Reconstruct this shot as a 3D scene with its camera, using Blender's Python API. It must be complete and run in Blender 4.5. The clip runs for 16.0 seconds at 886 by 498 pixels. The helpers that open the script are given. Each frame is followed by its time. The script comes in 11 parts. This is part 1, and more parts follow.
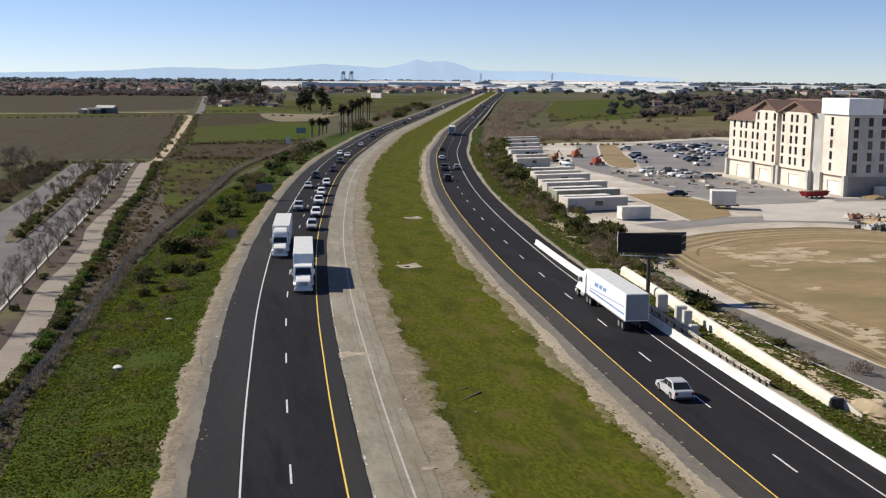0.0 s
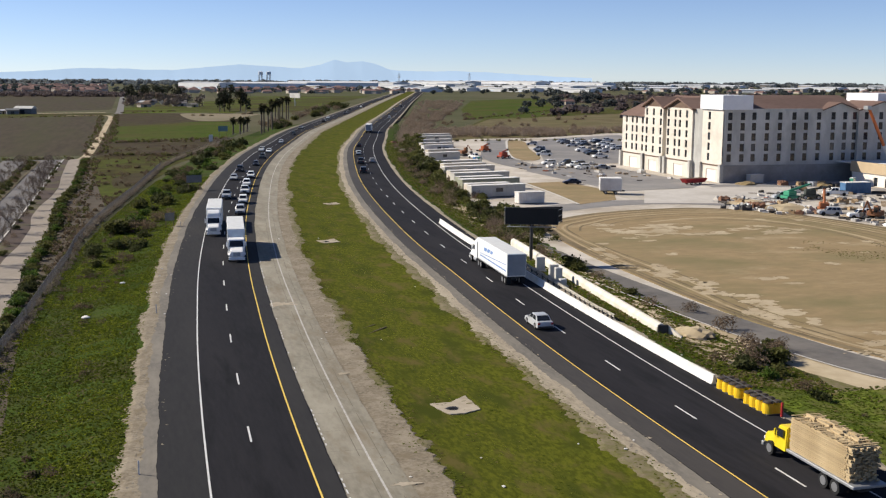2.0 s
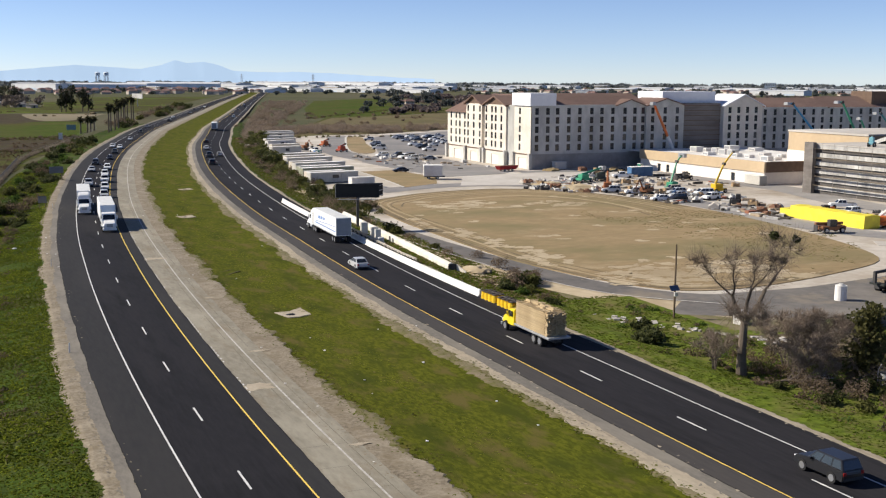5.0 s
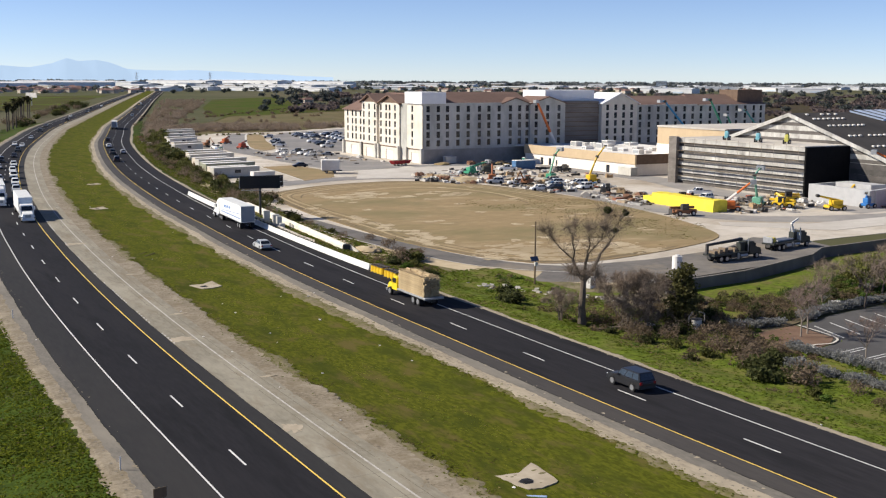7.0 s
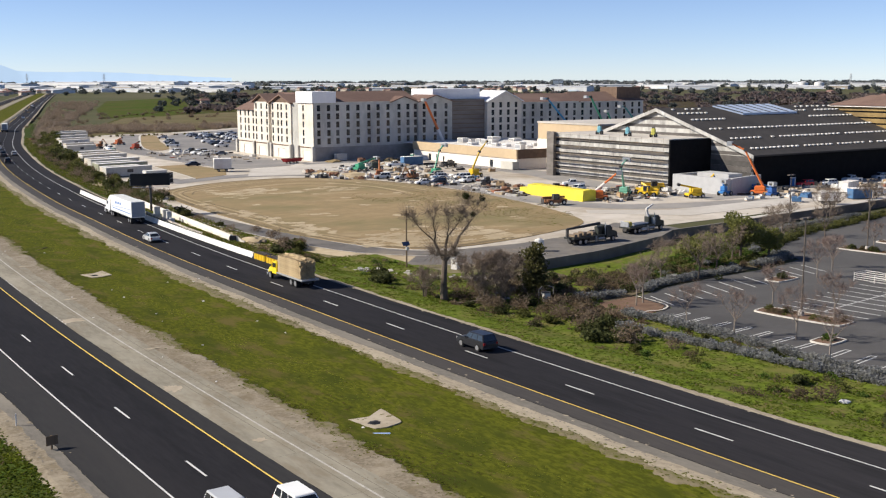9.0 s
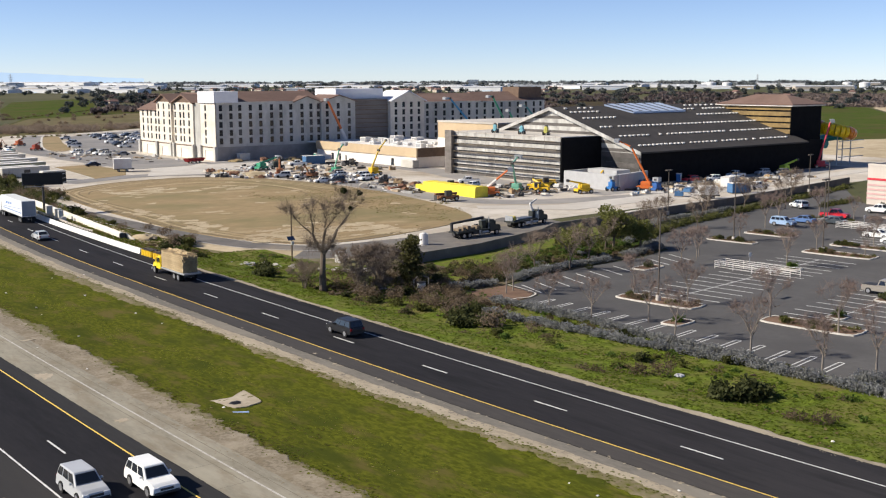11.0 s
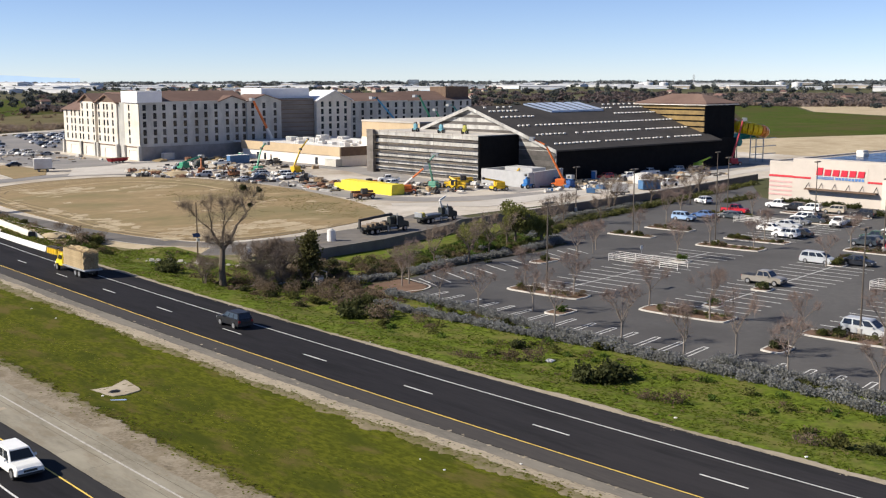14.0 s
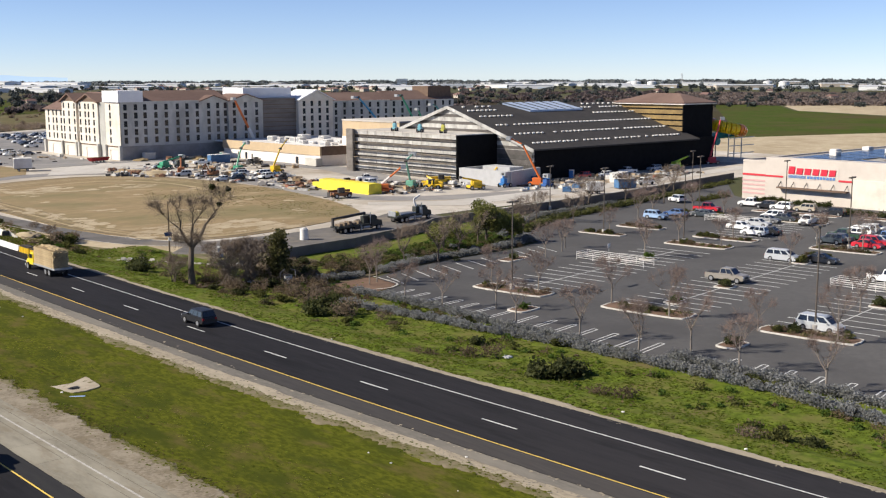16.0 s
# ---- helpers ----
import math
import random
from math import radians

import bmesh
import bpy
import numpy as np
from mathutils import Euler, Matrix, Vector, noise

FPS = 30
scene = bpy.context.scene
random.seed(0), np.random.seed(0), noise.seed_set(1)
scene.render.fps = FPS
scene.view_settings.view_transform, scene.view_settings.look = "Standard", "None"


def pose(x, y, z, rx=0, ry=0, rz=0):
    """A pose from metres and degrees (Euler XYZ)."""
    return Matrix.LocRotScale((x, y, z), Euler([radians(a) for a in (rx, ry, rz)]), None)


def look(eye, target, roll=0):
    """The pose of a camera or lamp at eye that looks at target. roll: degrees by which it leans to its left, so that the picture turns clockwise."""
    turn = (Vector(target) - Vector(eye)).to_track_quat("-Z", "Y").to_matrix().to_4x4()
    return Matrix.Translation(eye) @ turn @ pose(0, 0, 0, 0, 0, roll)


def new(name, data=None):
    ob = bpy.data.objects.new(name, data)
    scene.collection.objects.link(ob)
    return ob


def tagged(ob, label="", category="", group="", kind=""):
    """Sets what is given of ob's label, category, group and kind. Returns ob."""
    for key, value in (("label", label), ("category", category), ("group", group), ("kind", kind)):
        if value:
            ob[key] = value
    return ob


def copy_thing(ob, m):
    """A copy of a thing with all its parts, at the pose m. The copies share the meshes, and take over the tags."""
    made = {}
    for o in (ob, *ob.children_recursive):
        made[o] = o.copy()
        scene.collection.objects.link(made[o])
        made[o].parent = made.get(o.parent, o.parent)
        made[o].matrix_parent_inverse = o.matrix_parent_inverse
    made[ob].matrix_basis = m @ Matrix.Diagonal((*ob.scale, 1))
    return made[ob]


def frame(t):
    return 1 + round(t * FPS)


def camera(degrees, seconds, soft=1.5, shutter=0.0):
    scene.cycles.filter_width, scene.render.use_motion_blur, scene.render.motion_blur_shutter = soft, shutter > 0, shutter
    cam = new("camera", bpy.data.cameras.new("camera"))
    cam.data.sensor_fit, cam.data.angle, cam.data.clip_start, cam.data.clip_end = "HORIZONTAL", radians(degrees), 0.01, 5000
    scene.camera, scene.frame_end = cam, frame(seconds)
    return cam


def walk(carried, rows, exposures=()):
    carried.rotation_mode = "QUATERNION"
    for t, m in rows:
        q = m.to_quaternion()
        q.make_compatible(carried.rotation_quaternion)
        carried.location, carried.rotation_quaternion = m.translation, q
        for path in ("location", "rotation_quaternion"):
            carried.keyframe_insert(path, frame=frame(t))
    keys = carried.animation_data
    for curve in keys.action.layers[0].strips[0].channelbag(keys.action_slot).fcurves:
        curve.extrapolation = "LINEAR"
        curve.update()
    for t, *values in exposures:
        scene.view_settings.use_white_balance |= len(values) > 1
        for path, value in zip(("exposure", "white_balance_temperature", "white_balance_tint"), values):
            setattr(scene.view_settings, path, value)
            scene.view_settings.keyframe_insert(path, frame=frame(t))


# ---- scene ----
cam = camera(43.83, 16.0, soft=1.21)
PATH = [
    (0.0, 15.30, 16.93, 26.42, -12.068, -8.875, 0.443),
    (0.5, 14.33, 11.00, 26.34, -13.100, -8.853, 0.345),
    (1.0, 13.41, 5.06, 26.31, -14.121, -8.853, 0.282),
    (1.5, 12.37, -0.96, 26.30, -15.143, -8.860, 0.282),
    (2.0, 11.22, -6.99, 26.25, -16.230, -8.835, 0.305),
    (2.5, 10.06, -12.91, 26.20, -17.503, -8.802, 0.295),
    (3.0, 8.73, -18.86, 26.18, -18.809, -8.794, 0.286),
    (3.5, 7.18, -24.86, 26.15, -20.133, -8.799, 0.282),
    (4.0, 5.53, -30.72, 25.96, -21.467, -8.763, 0.259),
    (6.5, -3.95, -57.63, 26.40, -28.183, -8.808, 0.344),
    (7.0, -5.69, -61.67, 26.56, -29.387, -8.821, 0.262),
    (7.5, -6.88, -65.27, 26.64, -30.661, -8.849, 0.118),
    (8.0, -7.77, -68.70, 26.68, -31.922, -8.849, 0.024),
    (8.5, -8.35, -71.83, 26.70, -33.180, -8.847, -0.078),
    (9.0, -8.64, -74.59, 26.54, -34.417, -8.842, -0.146),
    (9.5, -8.61, -77.00, 26.50, -35.647, -8.831, -0.190),
    (10.0, -8.35, -79.04, 26.43, -36.810, -8.824, -0.210),
    (12.5, -6.58, -86.36, 26.25, -40.445, -8.827, -0.095),
    (13.0, -6.27, -87.52, 26.23, -40.877, -8.827, -0.117),
    (13.5, -5.88, -88.55, 26.20, -41.283, -8.833, -0.138),
    (14.0, -5.56, -89.61, 26.21, -41.627, -8.834, -0.154),
    (14.5, -5.22, -90.52, 26.24, -41.862, -8.836, -0.161),
    (15.0, -4.92, -91.41, 26.27, -42.012, -8.849, -0.183),
    (15.5, -4.66, -92.20, 26.31, -42.129, -8.873, -0.189),
    (16.0, -4.36, -92.82, 26.34, -42.165, -8.880, -0.180),
]
walk(cam, [(t, pose(x, y, z, 90 + pitch, 0, yaw) @ pose(0, 0, 0, 0, 0, roll)) for t, x, y, z, yaw, pitch, roll in PATH],
     exposures=[(0.0, 0.33), (4.0, 0.43), (8.0, 0.51), (12.5, 0.54), (16.0, 0.54)])

# ---- light ----
SUN_FROM = Vector((-0.84, 0.54, 0.70)).normalized()      # clear winter sun, low in the west
world = bpy.data.worlds.new("sky")
scene.world = world
world.use_nodes = True
wn = world.node_tree
sky = wn.nodes.new("ShaderNodeTexSky")
sky.sky_type, sky.sun_disc = "NISHITA", False
sky.sun_elevation, sky.sun_rotation = math.asin(SUN_FROM.z), math.atan2(SUN_FROM.x, SUN_FROM.y)
sky.air_density, sky.dust_density, sky.ozone_density, sky.altitude = 0.58, 0.0, 2.0, 0
cool = wn.nodes.new("ShaderNodeMix")
cool.data_type, cool.blend_type = "RGBA", "MULTIPLY"
cool.inputs[0].default_value, cool.inputs[7].default_value = 1.0, (0.925, 0.935, 1.095, 1)
wn.links.new(sky.outputs[0], cool.inputs[6])
wn.links.new(cool.outputs[2], wn.nodes["Background"].inputs[0])
wn.nodes["Background"].inputs[1].default_value = 0.083
sun = new("sun", bpy.data.lights.new("sun", "SUN"))
sun.data.energy, sun.data.angle, sun.data.color = 5.4, radians(0.53), (1.0, 0.92, 0.79)
sun.matrix_world = look(SUN_FROM * 100, (0, 0, 0))

# ---- materials ----
def mat(name, base, second=None, third=None, scale=1.0, big=0.08, rough=0.85, bump=0.0, metal=0.0, spec=0.3, island=0.0, split=(0.35, 0.65), bigsplit=(0.45, 0.7), stretch=None, local=False, fourth=None):
    """Base and second colour mixed by a fine grain, third by broad stains; real-world size."""
    m = bpy.data.materials.new(name)
    m.use_nodes = True
    nt = m.node_tree
    b = nt.nodes["Principled BSDF"]
    b.inputs["Roughness"].default_value = rough
    b.inputs["Metallic"].default_value = metal
    b.inputs["Diffuse Roughness"].default_value = 0.6 if "asphalt" in name else 0.0
    b.inputs["Specular IOR Level"].default_value = spec
    second = second or tuple(c * 0.8 for c in base)
    if local:
        co = nt.nodes.new("ShaderNodeTexCoord").outputs["Object"]
    else:
        co = nt.nodes.new("ShaderNodeNewGeometry").outputs["Position"]
    if stretch:
        mp = nt.nodes.new("ShaderNodeMapping")
        mp.inputs["Scale"].default_value = stretch
        nt.links.new(co, mp.inputs[0])
        co = mp.outputs[0]

    def noise_ramp(s, detail, lo, hi):
        n = nt.nodes.new("ShaderNodeTexNoise")
        n.inputs["Scale"].default_value, n.inputs["Detail"].default_value = s, detail
        n.inputs["Roughness"].default_value = 0.65
        nt.links.new(co, n.inputs["Vector"])
        r = nt.nodes.new("ShaderNodeMapRange")
        r.inputs[1].default_value, r.inputs[2].default_value = lo, hi
        nt.links.new(n.outputs[0], r.inputs[0])
        return r.outputs[0], n.outputs[0]

    fine, raw = noise_ramp(scale, 6, *split)
    mix = nt.nodes.new("ShaderNodeMix")
    mix.data_type = "RGBA"
    mix.inputs[6].default_value, mix.inputs[7].default_value = (*base, 1), (*second, 1)
    nt.links.new(fine, mix.inputs[0])
    out = mix.outputs[2]
    if third:
        broad, _ = noise_ramp(big, 5, *bigsplit)
        mx = nt.nodes.new("ShaderNodeMix")
        mx.data_type = "RGBA"
        mx.inputs[7].default_value = (*third, 1)
        nt.links.new(broad, mx.inputs[0])
        nt.links.new(out, mx.inputs[6])
        out = mx.outputs[2]
    if fourth:      # colour, scale and limits of one more layer of patches
        patchy, _ = noise_ramp(*fourth[1:2], 6, *fourth[2:4])
        mx = nt.nodes.new("ShaderNodeMix")
        mx.data_type = "RGBA"
        mx.inputs[7].default_value = (*fourth[0], 1)
        nt.links.new(patchy, mx.inputs[0])
        nt.links.new(out, mx.inputs[6])
        out = mx.outputs[2]
    if island:
        g = nt.nodes.new("ShaderNodeNewGeometry")
        oi = nt.nodes.new("ShaderNodeObjectInfo")
        ad = nt.nodes.new("ShaderNodeMath")
        ad.operation = "ADD"
        nt.links.new(g.outputs["Random Per Island"], ad.inputs[0])
        nt.links.new(oi.outputs["Random"], ad.inputs[1])
        mr = nt.nodes.new("ShaderNodeMapRange")
        mr.inputs[2].default_value = 2.0
        mr.inputs[3].default_value, mr.inputs[4].default_value = 1 - island, 1 + island
        nt.links.new(ad.outputs[0], mr.inputs[0])
        hs = nt.nodes.new("ShaderNodeHueSaturation")
        nt.links.new(mr.outputs[0], hs.inputs["Value"])
        nt.links.new(out, hs.inputs["Color"])
        out = hs.outputs[0]
    nt.links.new(out, b.inputs["Base Color"])
    if bump:
        bp = nt.nodes.new("ShaderNodeBump")
        bp.inputs["Strength"].default_value = bump
        bp.inputs["Distance"].default_value = 0.05
        nt.links.new(raw, bp.inputs["Height"])
        nt.links.new(bp.outputs[0], b.inputs["Normal"])
    return m


def leafy(name, base, second, island=0.35, through_light=0.4):
    """Leaf colour that lets part of the light through."""
    m = mat(name, base, second, scale=1.2, rough=0.7, spec=0.15, island=island)
    nt = m.node_tree
    b, out = nt.nodes["Principled BSDF"], nt.nodes["Material Output"]
    tr = nt.nodes.new("ShaderNodeBsdfTranslucent")
    nt.links.new(b.inputs["Base Color"].links[0].from_socket, tr.inputs[0])
    mx = nt.nodes.new("ShaderNodeMixShader")
    mx.inputs[0].default_value = through_light
    nt.links.new(b.outputs[0], mx.inputs[1])
    nt.links.new(tr.outputs[0], mx.inputs[2])
    nt.links.new(mx.outputs[0], out.inputs[0])
    return m


ASPHALT = mat("fresh_asphalt", (0.0200, 0.0193, 0.0220), (0.0262, 0.0252, 0.0280), (0.0318, 0.0300, 0.0322), scale=3.0, big=0.12, rough=0.9, bump=0.2, spec=0.08, stretch=(1.0, 0.12, 1.0), fourth=((0.0155, 0.0155, 0.017), 0.6, 0.5, 0.7))
SHOULDER_ASPHALT = mat("shoulder_asphalt", (0.042, 0.038, 0.036), (0.054, 0.048, 0.044), (0.066, 0.058, 0.051), scale=2.5, big=0.1, rough=0.9, bump=0.2, stretch=(1.0, 0.15, 1.0))
OUTER_ASPHALT = mat("outer_shoulder_asphalt", (0.034, 0.033, 0.034), (0.042, 0.041, 0.04), (0.05, 0.047, 0.045), scale=2.5, big=0.1, rough=0.9, bump=0.2, spec=0.1, stretch=(1.0, 0.15, 1.0))
LOT_ASPHALT = mat("lot_asphalt", (0.066, 0.064, 0.064), (0.082, 0.079, 0.078), (0.052, 0.05, 0.05), scale=1.5, big=0.06, rough=0.9, bump=0.2)
OLD_CONCRETE = mat("old_concrete_pavement", (0.24, 0.218, 0.168), (0.172, 0.155, 0.118), (0.30, 0.275, 0.215), scale=2.2, big=0.22, rough=0.9, bump=0.2, stretch=(1.0, 0.3, 1.0), fourth=((0.185, 0.152, 0.105), 0.5, 0.5, 0.7))
DIRT = mat("shoulder_dirt", (0.23, 0.192, 0.138), (0.138, 0.113, 0.078), (0.28, 0.24, 0.178), scale=3.2, big=0.3, rough=1.0, bump=0.4, split=(0.42, 0.60), fourth=((0.165, 0.132, 0.085), 0.5, 0.5, 0.66))
GRAVEL = mat("shoulder_gravel", (0.315, 0.268, 0.197), (0.215, 0.18, 0.13), (0.365, 0.315, 0.235), scale=2.8, big=0.15, rough=1.0, bump=0.3, split=(0.40, 0.62), stretch=(1.0, 0.35, 1.0))
GREY_GRAVEL = mat("grey_compacted_gravel", (0.165, 0.15, 0.128), (0.12, 0.109, 0.093), (0.205, 0.185, 0.152), scale=2.8, big=0.2, rough=1.0, bump=0.25, stretch=(1.0, 0.35, 1.0))
EDGE_DIRT = mat("brown_edge_dirt", (0.155, 0.125, 0.075), (0.10, 0.098, 0.02), (0.20, 0.165, 0.11), scale=1.6, big=0.35, rough=1.0, bump=0.15)
GRASS = mat("winter_grass", (0.094, 0.101, 0.012), (0.053, 0.06, 0.008), (0.098, 0.082, 0.026), scale=3.0, big=0.42, rough=0.95, bump=0.6, spec=0.02, stretch=(1.0, 0.4, 1.0), split=(0.4, 0.58), bigsplit=(0.52, 0.66), fourth=((0.047, 0.056, 0.009), 0.34, 0.5, 0.64))
VERGE = mat("verge_grass", (0.122, 0.16, 0.02), (0.062, 0.086, 0.012), (0.138, 0.124, 0.042), scale=1.1, big=0.3, rough=0.95, bump=0.6, spec=0.05, split=(0.38, 0.6), fourth=((0.13, 0.108, 0.046), 0.25, 0.57, 0.7))
VERGE_DEEP = mat("deep_verge_grass", (0.056, 0.086, 0.011), (0.026, 0.042, 0.007), (0.058, 0.052, 0.022), scale=3.5, big=0.12, rough=0.95, bump=0.8, spec=0.05, bigsplit=(0.48, 0.64), fourth=((0.03, 0.046, 0.008), 0.35, 0.52, 0.64))
SITE = mat("site_gravel", (0.47, 0.42, 0.355), (0.37, 0.33, 0.275), (0.55, 0.51, 0.46), scale=0.6, big=0.05, rough=1.0, bump=0.3, fourth=((0.28, 0.23, 0.17), 0.03, 0.5, 0.7))
OVAL = mat("bare_graded_dirt", (0.275, 0.20, 0.104), (0.222, 0.161, 0.083), (0.35, 0.275, 0.165), scale=0.6, big=0.13, rough=1.0, bump=0.3, bigsplit=(0.55, 0.75), stretch=(0.6, 1.0, 1.0), fourth=((0.165, 0.138, 0.062), 0.045, 0.48, 0.66))
PALE_DIRT = mat("pale_dry_silt", (0.46, 0.38, 0.26), (0.36, 0.29, 0.185), (0.29, 0.225, 0.135), scale=0.35, big=0.06, rough=1.0)
SITE_ASPHALT = mat("site_road_asphalt", (0.205, 0.193, 0.184), (0.25, 0.236, 0.222), (0.315, 0.292, 0.262), scale=0.5, big=0.05, rough=0.95)
PALE_CONCRETE = mat("pale_new_concrete", (0.50, 0.47, 0.43), (0.43, 0.40, 0.36), (0.38, 0.345, 0.30), scale=0.6, big=0.06, rough=0.9)
FIELD_BROWN = mat("ploughed_field", (0.070, 0.057, 0.039), (0.05, 0.041, 0.029), (0.058, 0.056, 0.028), scale=0.05, big=0.008, rough=1.0, spec=0.05, stretch=(6.0, 0.6, 1.0))
UMBER = mat("dead_weed_ground", (0.066, 0.052, 0.037), (0.043, 0.034, 0.026), (0.062, 0.06, 0.025), scale=0.3, big=0.05, rough=1.0, spec=0.02, split=(0.4, 0.6), fourth=((0.09, 0.074, 0.052), 0.12, 0.54, 0.68))
FIELD_DULL = mat("weedy_field", (0.08, 0.08, 0.026), (0.046, 0.04, 0.02), (0.07, 0.095, 0.016), scale=0.2, big=0.035, rough=1.0, spec=0.02, split=(0.4, 0.6), fourth=((0.042, 0.03, 0.018), 0.02, 0.52, 0.66))
FIELD_GREEN = mat("green_field", (0.062, 0.090, 0.015), (0.042, 0.06, 0.0125), (0.078, 0.075, 0.027), scale=0.2, big=0.03, rough=1.0, spec=0.02, fourth=((0.075, 0.062, 0.028), 0.012, 0.5, 0.68))
PASTURE = mat("rough_pasture", (0.066, 0.074, 0.022), (0.056, 0.046, 0.024), (0.082, 0.112, 0.018), scale=0.09, big=0.018, rough=1.0, spec=0.02, stretch=(0.5, 1.0, 1.0), split=(0.42, 0.58), bigsplit=(0.48, 0.6), fourth=((0.06, 0.046, 0.026), 0.03, 0.52, 0.64))
FIELD_TAN = mat("dry_grass_field", (0.20, 0.165, 0.10), (0.16, 0.125, 0.08), (0.13, 0.115, 0.06), scale=0.03, big=0.008, rough=1.0)
STUBBLE = mat("winter_stubble", (0.15, 0.125, 0.072), (0.112, 0.094, 0.055), (0.098, 0.102, 0.038), scale=0.06, big=0.015, rough=1.0, spec=0.03, fourth=((0.11, 0.082, 0.05), 0.03, 0.5, 0.66))
FAR_GROUND = mat("far_ground", (0.085, 0.083, 0.045), (0.06, 0.068, 0.032), (0.115, 0.10, 0.066), scale=0.012, big=0.002, rough=1.0, spec=0.05)
WHITE_PAINT = mat("road_paint_white", (0.64, 0.64, 0.62), (0.48, 0.48, 0.465), scale=2.0, rough=0.6)
YELLOW_PAINT = mat("road_paint_yellow", (0.74, 0.52, 0.10), (0.62, 0.44, 0.10), scale=2.0, rough=0.7)
WORN_PAINT = mat("worn_lot_paint", (0.64, 0.64, 0.62), (0.44, 0.44, 0.43), scale=3.0, rough=0.7)
OLD_LINE = mat("faded_line_paint", (0.48, 0.46, 0.42), (0.3, 0.28, 0.25), scale=1.5, rough=0.8)
BARRIER = mat("barrier_concrete", (0.72, 0.71, 0.68), (0.66, 0.65, 0.62), (0.56, 0.54, 0.5), scale=1.0, big=0.3, rough=0.85)
PIPE_CONC = mat("weathered_concrete", (0.70, 0.66, 0.58), (0.62, 0.58, 0.5), (0.54, 0.5, 0.42), scale=0.8, big=0.2, rough=0.9)
STUCCO = mat("cream_stucco", (0.66, 0.61, 0.53), (0.60, 0.55, 0.475), (0.52, 0.475, 0.405), scale=0.7, big=0.16, rough=0.95, bigsplit=(0.5, 0.68))
STUCCO_GREY = mat("grey_stucco", (0.535, 0.525, 0.49), (0.43, 0.42, 0.392), (0.35, 0.342, 0.318), scale=0.5, big=0.16, rough=0.95, bigsplit=(0.46, 0.64), stretch=(1.0, 1.0, 0.5))
TRIM_BROWN = mat("brown_trim", (0.155, 0.105, 0.075), (0.12, 0.08, 0.058), scale=0.8, rough=0.9)
ROOF_BROWN = mat("brown_shingle_roof", (0.165, 0.105, 0.083), (0.125, 0.08, 0.066), (0.19, 0.125, 0.1), scale=1.5, big=0.12, rough=0.95, stretch=(0.4, 1.0, 1.0))
WRAP_WHITE = mat("white_wrap", (0.76, 0.76, 0.77), (0.7, 0.7, 0.72), (0.62, 0.62, 0.65), scale=0.5, big=0.1, rough=0.6)
GLASS_DARK = mat("dark_window", (0.022, 0.026, 0.034), (0.035, 0.04, 0.05), scale=0.7, rough=0.12, spec=0.6)
BEIGE = mat("tan_panel", (0.50, 0.385, 0.25), (0.46, 0.35, 0.225), (0.43, 0.33, 0.215), scale=0.5, big=0.1, rough=0.9)
CREAM = mat("cream_panel", (0.80, 0.735, 0.665), (0.755, 0.69, 0.62), (0.7, 0.635, 0.565), scale=0.6, big=0.15, rough=0.9)
ROOF_WHITE = mat("white_membrane_roof", (0.72, 0.70, 0.67), (0.62, 0.60, 0.57), (0.50, 0.475, 0.44), scale=0.5, big=0.12, rough=0.9)
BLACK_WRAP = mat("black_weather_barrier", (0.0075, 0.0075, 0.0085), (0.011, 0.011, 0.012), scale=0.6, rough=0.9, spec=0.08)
ROOF_BLACK = mat("dark_underlay_roof", (0.042, 0.038, 0.036), (0.055, 0.05, 0.046), (0.034, 0.031, 0.03), scale=0.35, big=0.08, rough=0.85)
SHEATH = mat("grey_sheathing", (0.47, 0.46, 0.435), (0.35, 0.34, 0.322), (0.20, 0.193, 0.183), scale=0.6, big=0.2, rough=0.95, bigsplit=(0.5, 0.68), stretch=(1.0, 1.0, 0.4), fourth=((0.56, 0.55, 0.525), 0.35, 0.56, 0.7))
SHEATH_DARK = mat("dark_sheathing_band", (0.085, 0.077, 0.073), (0.125, 0.114, 0.107), (0.06, 0.056, 0.053), scale=0.4, big=0.15, rough=0.95)
SCAFFOLD_NET = mat("brown_scaffold_net", (0.165, 0.148, 0.134), (0.21, 0.19, 0.172), (0.11, 0.097, 0.087), scale=0.5, big=0.16, rough=0.95, stretch=(0.3, 1.0, 2.2))
YELLOW_BAND = mat("ochre_sheathing", (0.30, 0.21, 0.085), (0.22, 0.15, 0.065), (0.12, 0.085, 0.05), scale=0.5, big=0.12, rough=0.9)
SKYLIGHT = mat("translucent_skylight", (0.50, 0.58, 0.72), (0.44, 0.52, 0.66), scale=0.6, rough=0.25, spec=0.5)
SOLAR = mat("solar_panel", (0.035, 0.055, 0.10), (0.05, 0.075, 0.13), scale=0.5, rough=0.25, spec=0.5)
WIRE = mat("weathered_fence_wire", (0.26, 0.24, 0.215), (0.19, 0.17, 0.15), scale=2.0, rough=0.8)
SIGN_BACK = mat("weathered_sign_back", (0.15, 0.152, 0.152), (0.19, 0.19, 0.19), scale=1.0, rough=0.8)
STEEL = mat("galvanised_steel", (0.42, 0.43, 0.44), (0.34, 0.35, 0.36), scale=2.0, rough=0.5, metal=0.6)
DARK_STEEL = mat("dark_painted_steel", (0.045, 0.043, 0.042), (0.06, 0.057, 0.055), scale=2.0, rough=0.6)
